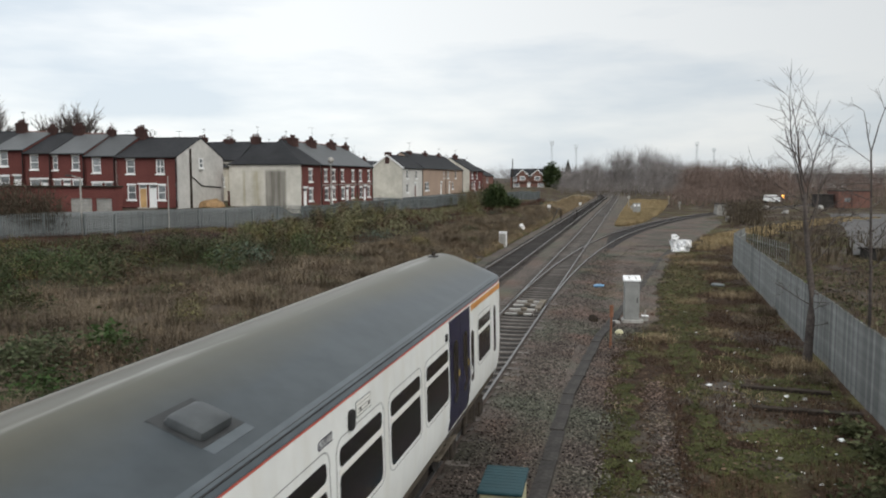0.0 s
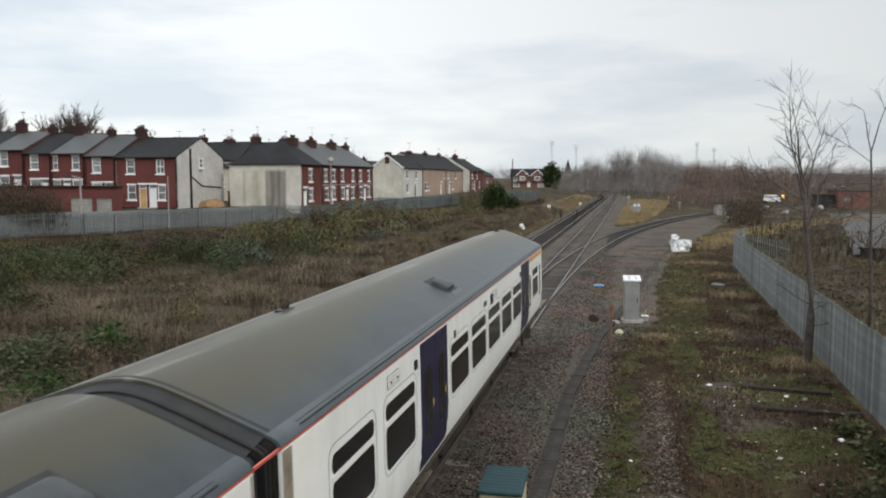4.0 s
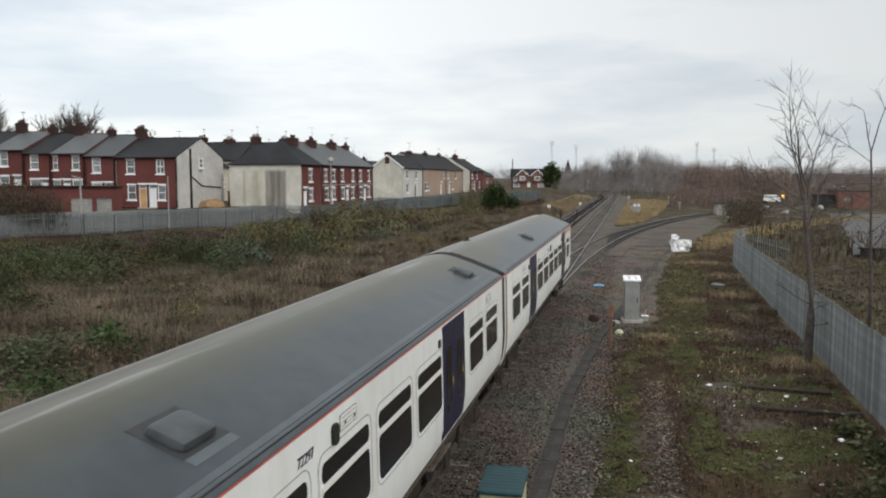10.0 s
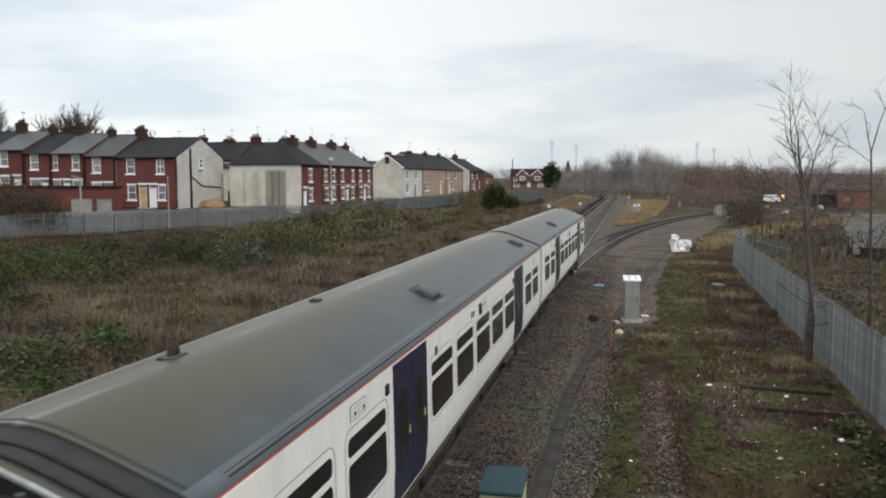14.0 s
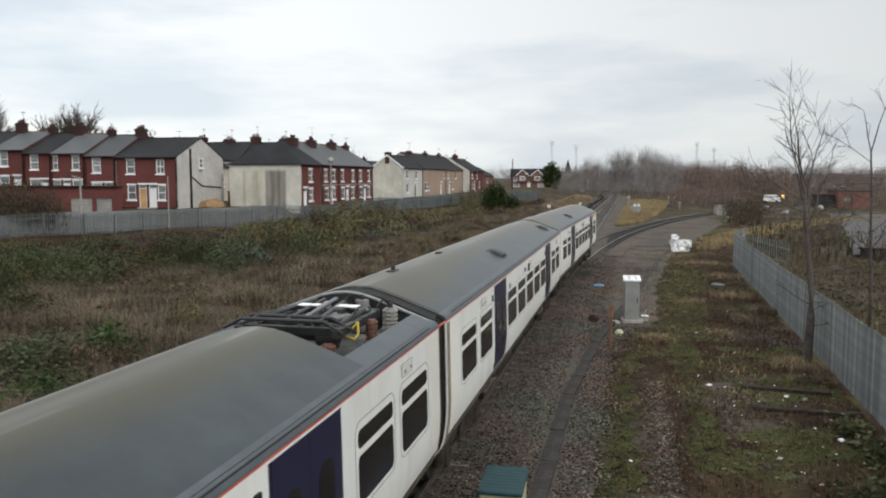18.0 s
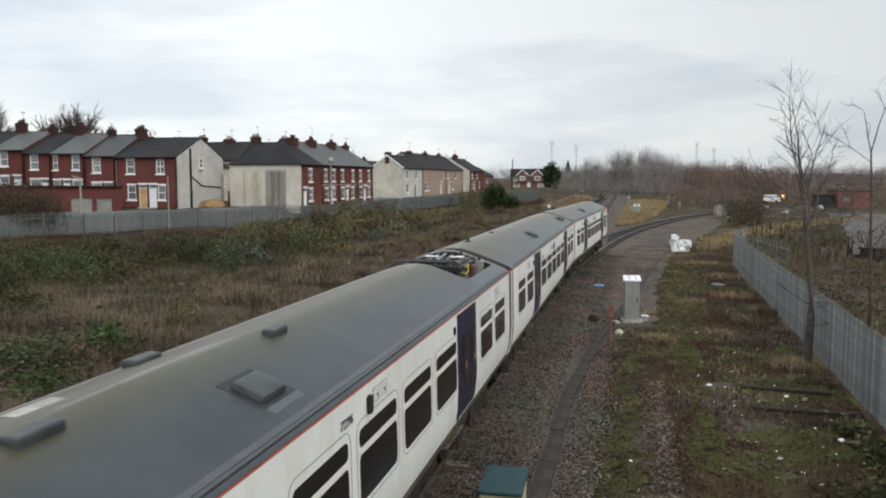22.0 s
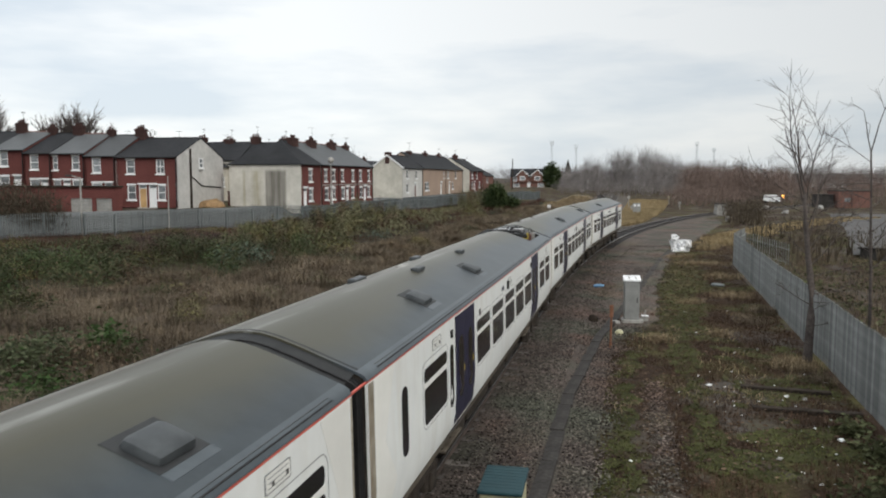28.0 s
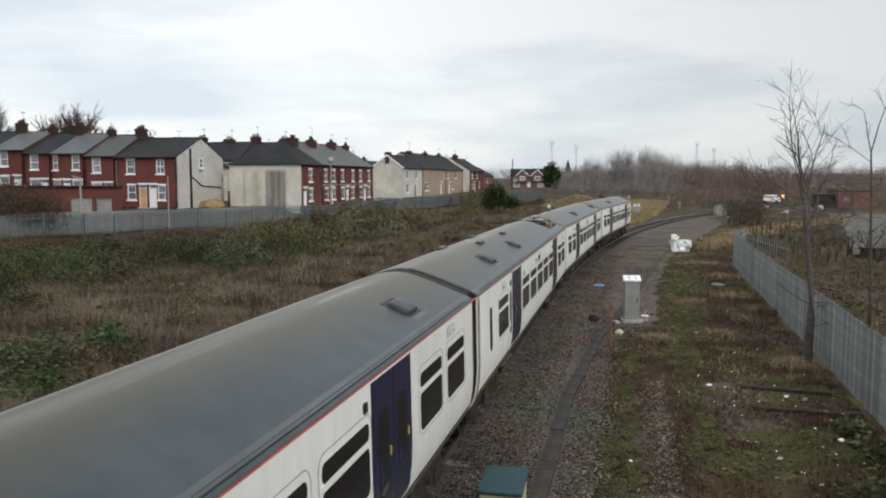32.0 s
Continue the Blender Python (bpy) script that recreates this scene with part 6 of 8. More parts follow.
def blade_cloud(name, roots, length, width, material, label, category, lean=0.45, drift=(0.0, 0.0), way=None):
    """Bent blades of grass: three triangles each."""
    n = len(roots)
    c = to_world(roots)
    ang = RNG.uniform(0, math.tau, n) if way is None else way + RNG.normal(0, 0.6, n)
    d = np.stack([np.cos(ang), np.sin(ang), np.zeros(n)], axis=1)
    L = (length * RNG.uniform(0.5, 1.3, n))[:, None]
    tilt = np.abs(RNG.normal(0, lean, n))[:, None]
    side = np.stack([-d[:, 1], d[:, 0], np.zeros(n)], axis=1) * (np.asarray(width) * np.ones(n) * RNG.uniform(0.6, 1.4, n))[:, None]
    up = np.array([0, 0, 1.0])
    mid = c + up * L * 0.55 + d * L * tilt * 0.35
    tip = c + up * L * (0.95 - 0.35 * np.minimum(tilt, 1.2)) + d * L * tilt + np.array([drift[0], drift[1], 0]) * L
    v = np.stack([c - side, c + side, mid + side * 0.7, mid - side * 0.7, tip], axis=1).reshape(-1, 3)
    i = np.arange(n)[:, None] * 5
    t = np.concatenate([i + (0, 1, 2), i + (0, 2, 3), i + (3, 2, 4)], axis=1).reshape(-1, 3)
    return tagged(tri_mesh(name, v, t, material), label, category, kind="stuff")


def gz(us, vs):
    return np.array([ground_z(u, v) for u, v in zip(us, vs)])


def scatter(n, u0, u1, v_lo, v_hi, keep=None, dense=None):
    """Random (u, v) between two edges v_lo(u), v_hi(u), denser towards u0 if asked."""
    u = RNG.uniform(u0, u1, n)
    if dense:
        u = (u0 + dense) * ((u1 + dense) / (u0 + dense)) ** RNG.uniform(0, 1, n) - dense
    lo, hi = np.array([v_lo(x) for x in u]), np.array([v_hi(x) for x in u])
    v = lo + (hi - lo) * RNG.uniform(0, 1, n)
    if keep is not None:
        m = np.array([keep(a, b) for a, b in zip(u, v)])
        u, v = u[m], v[m]
    return u, v


def patch(u, v, s, seed):
    return noise.noise(Vector((u * s, v * s, seed)))


def bramble_edge(u):
    """Where the dry grass gives way to brambles."""
    return float(np.interp(u, [-10, 15, 25, 30, 36, 45, 60, 90, 140], [-24, -20, -18, -16.2, -14.5, -12.4, -11.4, -10.5, -9.5]))


def bramble_h(u, v):
    near_fence = 0.03 + 0.72 * smooth01((v - fence_v(u) - 4.0) / 9.0)
    d = noise.voronoi(Vector((u / 3.4, v / 2.8, 0.3)))[0][0]
    d2 = noise.voronoi(Vector((u / 1.1, v / 1.1, 5.3)))[0][0]
    lumps = math.sqrt(max(0.0, 1 - (d / 0.8) ** 2)) * 1.0 + math.sqrt(max(0.0, 1 - (d2 / 0.8) ** 2)) * 0.36
    return (0.12 + lumps * (0.35 + 1.1 * max(0.0, 0.45 + patch(u, v, 0.12, 11)))) * near_fence


def build_scrub():
    # uneven mound under the leaves, near-black to paint the thicket's inner shade
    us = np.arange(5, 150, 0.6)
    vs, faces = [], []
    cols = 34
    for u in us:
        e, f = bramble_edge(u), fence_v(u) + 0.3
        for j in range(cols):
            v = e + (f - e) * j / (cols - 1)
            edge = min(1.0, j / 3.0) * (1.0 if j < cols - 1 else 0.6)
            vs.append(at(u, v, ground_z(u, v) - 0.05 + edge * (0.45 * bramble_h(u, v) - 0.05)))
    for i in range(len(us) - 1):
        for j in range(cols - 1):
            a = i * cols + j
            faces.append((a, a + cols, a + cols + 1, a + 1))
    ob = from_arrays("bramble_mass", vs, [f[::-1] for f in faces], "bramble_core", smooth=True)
    tagged(ob, "near-black mound under the bramble leaves, the thicket's inner shade painted in", "brambles", kind="stuff")
    lo = lambda u: fence_v(u) + 0.4

    # bushes: rounded heaps of leaves, each with its own tint
    rnd = random.Random(12)
    heaps = {k: [] for k in ("leaf_bramble", "leaf_deep", "leaf_yellow", "leaf_dead", "ivy_blue", "leaf_pale", "leaf_green_dull")}

    def tall(u, v):
        """How high a bush may grow before it hides the foot of the fence."""
        p = at(u, v)
        k = float(np.interp(p.x / p.y, [-0.4, -0.24, -0.1, 0.0], [0.0765, 0.0575, 0.045, 0.038]))
        return max(0.36, 5.16 - k * p.y - ground_z(u, v))

    def heap(kind, u, v, r, h, size, count, lumps=0.16):
        q = RNG.normal(size=(count, 3))
        q[:, 2] = np.abs(q[:, 2]) * 0.9
        q /= np.linalg.norm(q, axis=1, keepdims=True)
        face = q * (1.0, 1.0, r / max(h, 0.2)) + (0, 0, 0.35)
        face /= np.linalg.norm(face, axis=1, keepdims=True)
        q = q * (0.74 + 0.34 * RNG.uniform(0, 1, (count, 1)) ** 1.3 + lumps * np.sin(q[:, :1] * 9 + u) * np.cos(q[:, 1:2] * 8 + v))
        c = q * (r, r, h) + (u, v, ground_z(u, v) + 0.05)
        stray = RNG.uniform(0, 1, count)
        for k2, m2 in ((kind, stray > 0.16), ("leaf_dead", stray < 0.10), ("leaf_bramble", (stray >= 0.10) & (stray <= 0.16))):
            heaps[k2].append((c[m2], face[m2], np.full(int(m2.sum()), size)))

    mu, mv = scatter(300, 9, 150, lambda u: lo(u) + 0.2, lambda u: bramble_edge(u) + 0.3 + 3.2 * patch(u, 0, 0.3, 61), None, 22)
    for u, v in zip(mu, mv):
        r = rnd.uniform(0.7, 1.7)
        h = min(2.0, r * rnd.uniform(0.6, 1.1), tall(u, v) * rnd.uniform(0.35, 1.15))
        n = patch(u, v, 0.11, 2) + rnd.gauss(0, 0.18)
        kind = "leaf_dead" if n < -0.34 else "leaf_deep" if n < -0.02 else "leaf_bramble" if n < 0.34 else "leaf_yellow"
        # further off, more heaps take the khaki with aerial haze painted in
        if rnd.random() < (u - 34) / 42:
            kind = "leaf_pale" if rnd.random() < 0.62 else "leaf_yellow"
        if patch(u, v, 0.22, 21) > 0.48 or math.hypot(u - 38.4, v + 16.0) < 1.8:
            kind = "ivy_blue"
        if math.hypot((u - 45.5) / 5.0, (v + 24.0) / 4.0) < 1:
            kind = "leaf_dead"
        size = 0.040 + 0.00062 * u
        heap(kind, u, v, r, h, size, int(min(1500, 1.6 * r * (r + 2 * h) / size ** 2 * 0.55)))
    # taller lobed bushes standing out of the thicket, thickest where it is greenest
    tu, tv = scatter(54, 24, 125, lambda u: fence_v(u) + 4.0, lambda u: bramble_edge(u) - 0.6, None, 10)
    gu, gv = scatter(42, 22, 44, lambda u: max(fence_v(u) + 5.5, -33.0), lambda u: bramble_edge(u) - 0.4)
    for i, (u, v) in enumerate(zip(np.concatenate([tu, gu]), np.concatenate([tv, gv]))):
        size = 0.036 + 0.00055 * u
        green_part = i >= len(tu)
        for lobe in range(rnd.randint(4, 7)):
            lu, lv = u + rnd.gauss(0, 0.6), v + rnd.gauss(0, 0.6)
            r, h = rnd.uniform(0.45, 0.95), min(rnd.uniform(0.8, 1.9), tall(lu, lv) * rnd.uniform(0.7, 1.3))
            kind = rnd.choice(("leaf_deep", "leaf_deep", "leaf_bramble", "leaf_green_dull", "leaf_green_dull") if green_part else ("leaf_deep", "leaf_bramble", "leaf_bramble", "leaf_yellow", "leaf_dead") if u < 46 else ("leaf_pale", "leaf_bramble", "leaf_pale", "leaf_yellow", "leaf_dead"))
            heap(kind, lu, lv, r, h, size, int(min(620, 2.0 * r * (r + 2 * h) / size ** 2 * 0.6)))
    # tall loose bushes against the far fence, singly and in runs
    for u, v, r, h in ((55, -22.6, 1.3, 1.5), (60, -23.4, 1.0, 1.7), (63, -23.0, 1.5, 1.6), (67, -22.4, 1.6, 2.2), (70, -22.2, 1.8, 2.7), (73, -21.6, 1.8, 2.9), (76.5, -21.4, 1.7, 2.5), (80, -21.2, 1.7, 1.9), (86, -20.6, 1.7, 1.4), (104, -17.6, 1.6, 2.3), (110, -17.8, 1.9, 2.9), (116, -18.6, 2.0, 3.1), (122, -18.4, 2.0, 2.8), (130, -18.0, 2.2, 2.4)):
        size = 0.036 + 0.00055 * u
        for lobe in range(11):
            lu, lv = u + rnd.gauss(0, 0.6 * r), v + rnd.gauss(0, 0.5 * r)
            lh = h * rnd.uniform(0.45, 1.05)
            kind = rnd.choice(("leaf_pale", "leaf_pale", "leaf_pale", "leaf_yellow", "leaf_dead", "leaf_bramble"))
            heap(kind, lu, lv, r * rnd.uniform(0.25, 0.5), lh, size, int(min(520, 1.4 * r * (r + 2 * lh) / size ** 2 * 0.2)), 0.3)
    # dark growth coming down the nearest part of the bank
    nu, nv = scatter(46, 15, 25, lambda u: -20.5, lambda u: -13.0 - 0.25 * (u - 15))
    for u, v in zip(nu, nv):
        r = rnd.uniform(0.5, 1.1)
        heap(rnd.choice(("leaf_deep", "leaf_deep", "leaf_green_dull", "leaf_bramble", "leaf_dead")), u, v, r, r * rnd.uniform(0.5, 0.9), 0.048, int(700 * r), 0.3)
    # small green and withered clumps strewn through the grass
    su, sv = scatter(95, 17, 80, lambda u: bramble_edge(u) + 0.5, lambda u: -6.9, lambda a, b: patch(a, b, 0.3, 66) > -0.1, 8)
    for u, v in zip(su, sv):
        size = 0.036 + 0.0005 * u
        r, kind = rnd.uniform(0.3, 0.75), rnd.choice(("leaf_deep", "leaf_bramble", "leaf_yellow", "leaf_dead", "leaf_dead", "leaf_pale"))
        for lobe in range(3):
            heap(kind, u + rnd.gauss(0, 0.4), v + rnd.gauss(0, 0.4), r, r * rnd.uniform(0.5, 1.0), size, int(min(420, 1.2 * r * r / size ** 2)), 0.3)
    words = {"leaf_green_dull": ("green_bramble_leaves", "dull green bramble leaves on the thickest bushes"), "leaf_bramble": ("bramble_leaves", "olive green bramble leaves over the bank"), "leaf_deep": ("dark_bramble_leaves", "dark green bramble leaves over the bank"), "leaf_yellow": ("pale_bramble_leaves", "yellow-green bramble leaves over the bank"), "leaf_dead": ("dead_bramble_leaves", "withered brown bramble leaves and stems"), "leaf_pale": ("faded_bramble_leaves", "khaki bramble leaves over the far bank, paled for distance haze"), "ivy_blue": ("ivy_leaves", "blue-green ivy patches among the brambles")}
    for mat, cs in heaps.items():
        leaf_cloud(words[mat][0], np.concatenate([c[0] for c in cs]), np.concatenate([c[2] for c in cs]), mat, words[mat][1], "brambles", facing=np.concatenate([c[1] for c in cs]))
    # bare stems arching out of the thicket
    u, v = scatter(36000, 6, 140, lo, lambda u: bramble_edge(u), None, 12)
    z = gz(u, v) + np.array([bramble_h(a, b) for a, b in zip(u, v)]) * 0.45
    blade_cloud("bramble_stems", np.stack([u, v, z], 1), 0.62, 0.005 + 0.00008 * u, "stem_brown", "thin brown bramble stems", "brambles", lean=0.7)
    # a reddish tangle of bare stems in the middle of the thicket
    a, r = RNG.uniform(0, math.tau, 15000), np.sqrt(RNG.uniform(0, 1, 15000))
    u, v = 45.5 + 5.5 * r * np.cos(a), -24.0 + 4.2 * r * np.sin(a)
    z = gz(u, v) + RNG.uniform(0.0, 0.55, len(u))
    blade_cloud("stem_tangle", np.stack([u, v, z], 1), 0.6, 0.007, "stem_red", "reddish tangle of bare bramble stems", "brambles", lean=0.8)
    # dry grass on the near slope
    edge_hi = lambda u: -5.9 - 0.5 * patch(u, 0, 0.4, 6)
    u, v = scatter(110000, -4, 120, lambda u: bramble_edge(u) - 1.2, edge_hi, lambda a, b: patch(a, b, 0.22, 5) + 0.6 * patch(a, b, 0.8, 1) > -0.38, 22)
    z = gz(u, v) - 0.03
    blade_cloud("dry_grass", np.stack([u, v, z], 1), 0.34 + 0.16 * np.array([patch(a, b, 0.5, 77) for a, b in zip(u, v)]), 0.006, "dry_grass", "dry pinkish-brown grass on the bank", "grass", lean=1.6)
    # arching tussocks
    tu, tv = scatter(4600, -2, 120, lambda u: bramble_edge(u) - 0.8, lambda u: edge_hi(u) - 0.5, lambda a, b: patch(a, b, 0.3, 91) > -0.25, 16)
    k = 58
    a = RNG.uniform(0, math.tau, len(tu) * k)
    r = 0.46 * np.sqrt(RNG.uniform(0, 1, len(tu) * k))
    u, v = np.repeat(tu, k) + r * np.cos(a), np.repeat(tv, k) + r * np.sin(a)
    zt = np.repeat(gz(tu, tv), k) - 0.03
    blade_cloud("grass_tussocks", np.stack([u, v, zt], 1), np.repeat(RNG.uniform(0.38, 0.85, len(tu)) * np.array([0.95 + 0.7 * patch(a, b, 0.45, 19) for a, b in zip(tu, tv)]), k), 0.006 + 0.00006 * u, "dry_grass", "arching pale brown grass tussocks on the bank", "grass", lean=1.35, way=math.pi / 2 - HEAD - a)
    u, v = scatter(9000, -4, 120, lambda u: bramble_edge(u) - 1.0, edge_hi)
    z = gz(u, v) + RNG.uniform(0.02, 0.3, len(u))
    leaf_cloud("dead_leaves", np.stack([u, v, z], 1), 0.075, "leaf_dead", "dead leaves and stalks caught in the grass", "leaf litter")
    u, v = scatter(7000, -4, 130, lambda u: bramble_edge(u), edge_hi, lambda a, b: patch(a, b, 0.25, 15) > 0.22)
    z = gz(u, v) + RNG.uniform(0.02, 0.35, len(u))
    leaf_cloud("weed_leaves", np.stack([u, v, z], 1), 0.08, "leaf_bramble", "olive weeds in the dry grass", "weeds")
    # paler sheaves and darker stalks in drifts through the grass
    u, v = scatter(30000, 12, 90, lambda u: bramble_edge(u) - 0.5, lambda u: -6.6, lambda a, b: patch(a, b, 0.42, 101) + 0.5 * patch(a, b, 1.1, 102) > 0.2, 14)
    blade_cloud("pale_grass", np.stack([u, v, gz(u, v) - 0.02], 1), 0.62, 0.006 + 0.00005 * u, "tan_grass", "pale sheaves of dry grass on the bank", "grass", lean=1.1)
    u, v = scatter(30000, 12, 90, lambda u: bramble_edge(u) - 0.5, lambda u: -6.2, lambda a, b: patch(a, b, 0.42, 101) + 0.5 * patch(a, b, 1.1, 102) < -0.16, 14)
    blade_cloud("dark_stalks", np.stack([u, v, gz(u, v) + 0.1], 1), 0.62, 0.006 + 0.00005 * u, "scrub_dark", "dark withered stalks on the bank", "weeds", lean=1.0)
    # brown thatch under the near grass
    vs, faces, cols = [], [], 26
    us = np.arange(-8, 62, 0.6)
    for u in us:
        a, b = bramble_edge(u) - 1.0, -5.8 + 0.35 * patch(u, 0, 0.5, 16)
        for j in range(cols):
            v = a + (b - a) * j / (cols - 1)
            vs.append(at(u, v, ground_z(u, v) + 0.03 + 0.10 * abs(patch(u, v, 1.4, 4)) - (0.1 if j in (0, cols - 1) else 0)))
    for i in range(len(us) - 1):
        for j in range(cols - 1):
            c = i * cols + j
            faces.append((c, c + 1, c + cols + 1, c + cols))
    tagged(from_arrays("grass_thatch", vs, faces, "thatch", smooth=True), "flattened brown thatch of dead grass", "grass", kind="stuff")
    # a sheet of bleached grass roots under the far bank
    vs, faces, cols = [], [], 14
    us = np.arange(52, 215, 1.5)
    for u in us:
        a, b = bramble_edge(u) - 0.5, -5.75 + 0.3 * patch(u, 0, 0.4, 6)
        for j in range(cols):
            v = a + (b - a) * j / (cols - 1)
            vs.append(at(u, v, ground_z(u, v) + 0.05 - 0.35 * (1 - smooth01((u - 52) / 18))))
    for i in range(len(us) - 1):
        for j in range(cols - 1):
            c = i * cols + j
            faces.append((c, c + 1, c + cols + 1, c + cols))
    tagged(from_arrays("bleached_bank", vs, faces, "bleached_ground", smooth=True), "bleached grass roots on the far bank", "grass", kind="stuff")
    u, v = scatter(56000, 44, 200, lambda u: bramble_edge(u) + 0.3, lambda u: -5.6, lambda a, b: patch(a, b, 0.3, 33) > -0.25, 10)
    blade_cloud("straw_grass", np.stack([u, v, gz(u, v) - 0.02], 1), 0.45, 0.009 + 0.00016 * u, "tan_grass", "tan dry grass along the far bank", "grass", lean=0.9)
    u, v = scatter(16000, 40, 110, lambda u: -7.6, lambda u: -5.3, lambda a, b: patch(a, b, 0.35, 35) > -0.1, 10)
    blade_cloud("verge_grass", np.stack([u, v, gz(u, v) - 0.02], 1), 0.20, 0.010 + 0.0001 * u, "verge_green", "yellow-green grass on the edge of the ballast", "grass", lean=0.8)
    # bright green weeds at the foot of the bank
    for cu, cv, r, n, mat, lab in ((18.4, -8.8, 0.62, 900, "leaf_green", "bright green weed clump on the bank"), (16.6, -9.8, 1.2, 1900, "leaf_deep", "dark green weed clump on the bank"), (15.3, -8.6, 0.9, 1500, "leaf_green", "green weed clump on the bank"), (15.6, -11.0, 1.0, 1100, "leaf_green_dull", "dull green weed clump on the bank"), (18.6, -10.8, 0.7, 700, "leaf_deep", "dark green weed clump on the bank"), (22.5, -15.4, 1.4, 1500, "leaf_bramble", "olive bramble clump on the bank")):
        k = RNG.normal(size=(n, 3)) * (r * 0.5, r * 0.5, 0.22)
        z = gz(cu + k[:, 0], cv + k[:, 1]) + 0.25 + k[:, 2]
        ob = leaf_cloud("weed_clump", np.stack([cu + k[:, 0], cv + k[:, 1], z], 1), 0.075, mat, lab, "weeds")
    # the straw-coloured island between the lines and tufts near the branch
    u, v = scatter(26000, 90, 190, lambda u: float(np.interp(u, [90, 120, 190], [2.4, 2.6, 3.6])), lambda u: float(np.interp(u, [90, 98, 120, 138, 180, 190], [2.8, 5.2, 8.0, 9.4, 12.0, 12.0])), lambda a, b: patch(a, b, 0.3, 2) > -0.42)
    blade_cloud("straw_grass", np.stack([u, v, gz(u, v)], 1), 0.60, 0.028, "straw_grass", "straw-coloured dry grass between the lines", "grass", lean=0.6)
    u, v = scatter(15000, 62, 116, lambda u: 0.004 * (u - 31) ** 2 + 3.0, lambda u: 0.004 * (u - 31) ** 2 + 7.5, lambda a, b: patch(a, b, 0.4, 12) > -0.05)
    blade_cloud("straw_grass", np.stack([u, v, gz(u, v)], 1), 0.38, 0.024, "straw_grass", "straw-coloured grass beside the branch line", "grass", lean=0.6)
    # the waste ground beside the fence
    right = lambda u: float(np.interp(u, [-6, 19, 35, 52, 70, 100], [8.9, 9.2, 9.6, 10.0, 15, 22]))
    left = waste_edge

    def green(a, b):
        # two long mossy strips, then loose patches further along
        n = 0.5 * patch(a, b, 0.33, 30) + 0.35 * patch(a, b, 1.3, 3)
        s1 = (0.55 - abs(b - 3.95 - 0.02 * (a - 18))) * (1 if a < 25.5 else 0)
        s2 = (0.55 - abs(b - 5.6)) * (1 if 16 < a < 28 else 0)
        s3 = (1.5 - abs(b - 6.2 - 0.06 * (a - 36))) * (0.5 if a > 28 else 0)
        return max(s1, s2, s3, -0.42) + n > 0.13

    # a thin carpet of moss where the grass is green
    mv, mf = [], []
    cell = 0.10
    for i in range(int(40 / cell)):
        for k in range(int(6.2 / cell)):
            a, b = 9 + i * cell, 3.1 + k * cell
            if b > left(a) and green(a, b) and patch(a, b, 1.7, 8) + 0.6 * patch(a, b, 6.0, 2) > -0.12:
                n = len(mv)
                mv += [at(a + x * cell * 1.2, b + y * cell * 1.2, ground_z(a + x * cell, b + y * cell) + 0.012 + 0.018 * noise.noise(Vector((a + x * cell, b + y * cell, 0)) * 3)) for x, y in ((0, 0), (1, 0), (1, 1), (0, 1))]
                mf.append((n + 3, n + 2, n + 1, n))
    tagged(from_arrays("moss_carpet", mv, mf, "moss_carpet"), "yellow-green moss over the gravel and earth", "moss", kind="stuff")
    u, v = scatter(90000, 8, 75, left, right, green, 4)
    blade_cloud("moss_grass", np.stack([u, v, gz(u, v) - 0.02], 1), 0.085, 0.011, "moss_grass", "low yellow-green grass and moss", "grass", lean=0.9)
    u, v = scatter(70000, 8, 80, left, right, lambda a, b: not green(a, b) and (b > 5.0 or a > 24) and patch(a, b, 0.8, 71) > -0.3, 4)
    blade_cloud("dead_stalks", np.stack([u, v, gz(u, v) - 0.02], 1), 0.17, 0.006, "dead_stalk", "red-brown dead stalks on the waste ground", "weeds", lean=0.8)
    u, v = scatter(26000, 8, 80, left, right, lambda a, b: patch(a, b, 0.5, 81) + 0.5 * patch(a, b, 1.5, 82) > 0.22 and a > 19, 4)
    blade_cloud("bleached_grass", np.stack([u, v, gz(u, v) - 0.02], 1), 0.18, 0.006, "tan_grass", "thin bleached grass on the waste ground", "grass", lean=1.0)
    u, v = scatter(19000, 8, 80, lambda u: left(u) - 0.35, right)
    leaf_cloud("leaf_litter", np.stack([u, v, gz(u, v) + RNG.uniform(0.005, 0.05, len(u))], 1), 0.045, "leaf_dead", "dead leaves scattered on the waste ground", "leaf litter", flat=0.15)
    for cu, cv, r, n, ln, mat in ((24.4, 8.6, 0.55, 700, 0.5, "straw_grass"), (27.5, 5.0, 0.5, 360, 0.42, "straw_grass"), (28.8, 7.0, 0.35, 220, 0.4, "straw_grass"), (34, 9.2, 0.7, 500, 0.5, "dry_grass"), (38, 8.6, 0.9, 500, 0.45, "straw_grass"), (31.5, 8.4, 0.6, 400, 0.45, "dry_grass"), (45, 8.8, 1.0, 600, 0.45, "straw_grass"), (52, 8.5, 1.4, 700, 0.4, "straw_grass"), (29.3, 4.9, 0.4, 260, 0.35, "dry_grass"), (36, 6.6, 0.6, 320, 0.35, "straw_grass"), (23.0, 8.9, 0.4, 300, 0.4, "dry_grass"), (56, 7.0, 1.2, 600, 0.4, "straw_grass"), (65, 9.5, 1.6, 700, 0.45, "dry_grass")):
        k = RNG.normal(size=(n, 2)) * r * 0.5
        pu, pv = cu + k[:, 0], cv + k[:, 1]
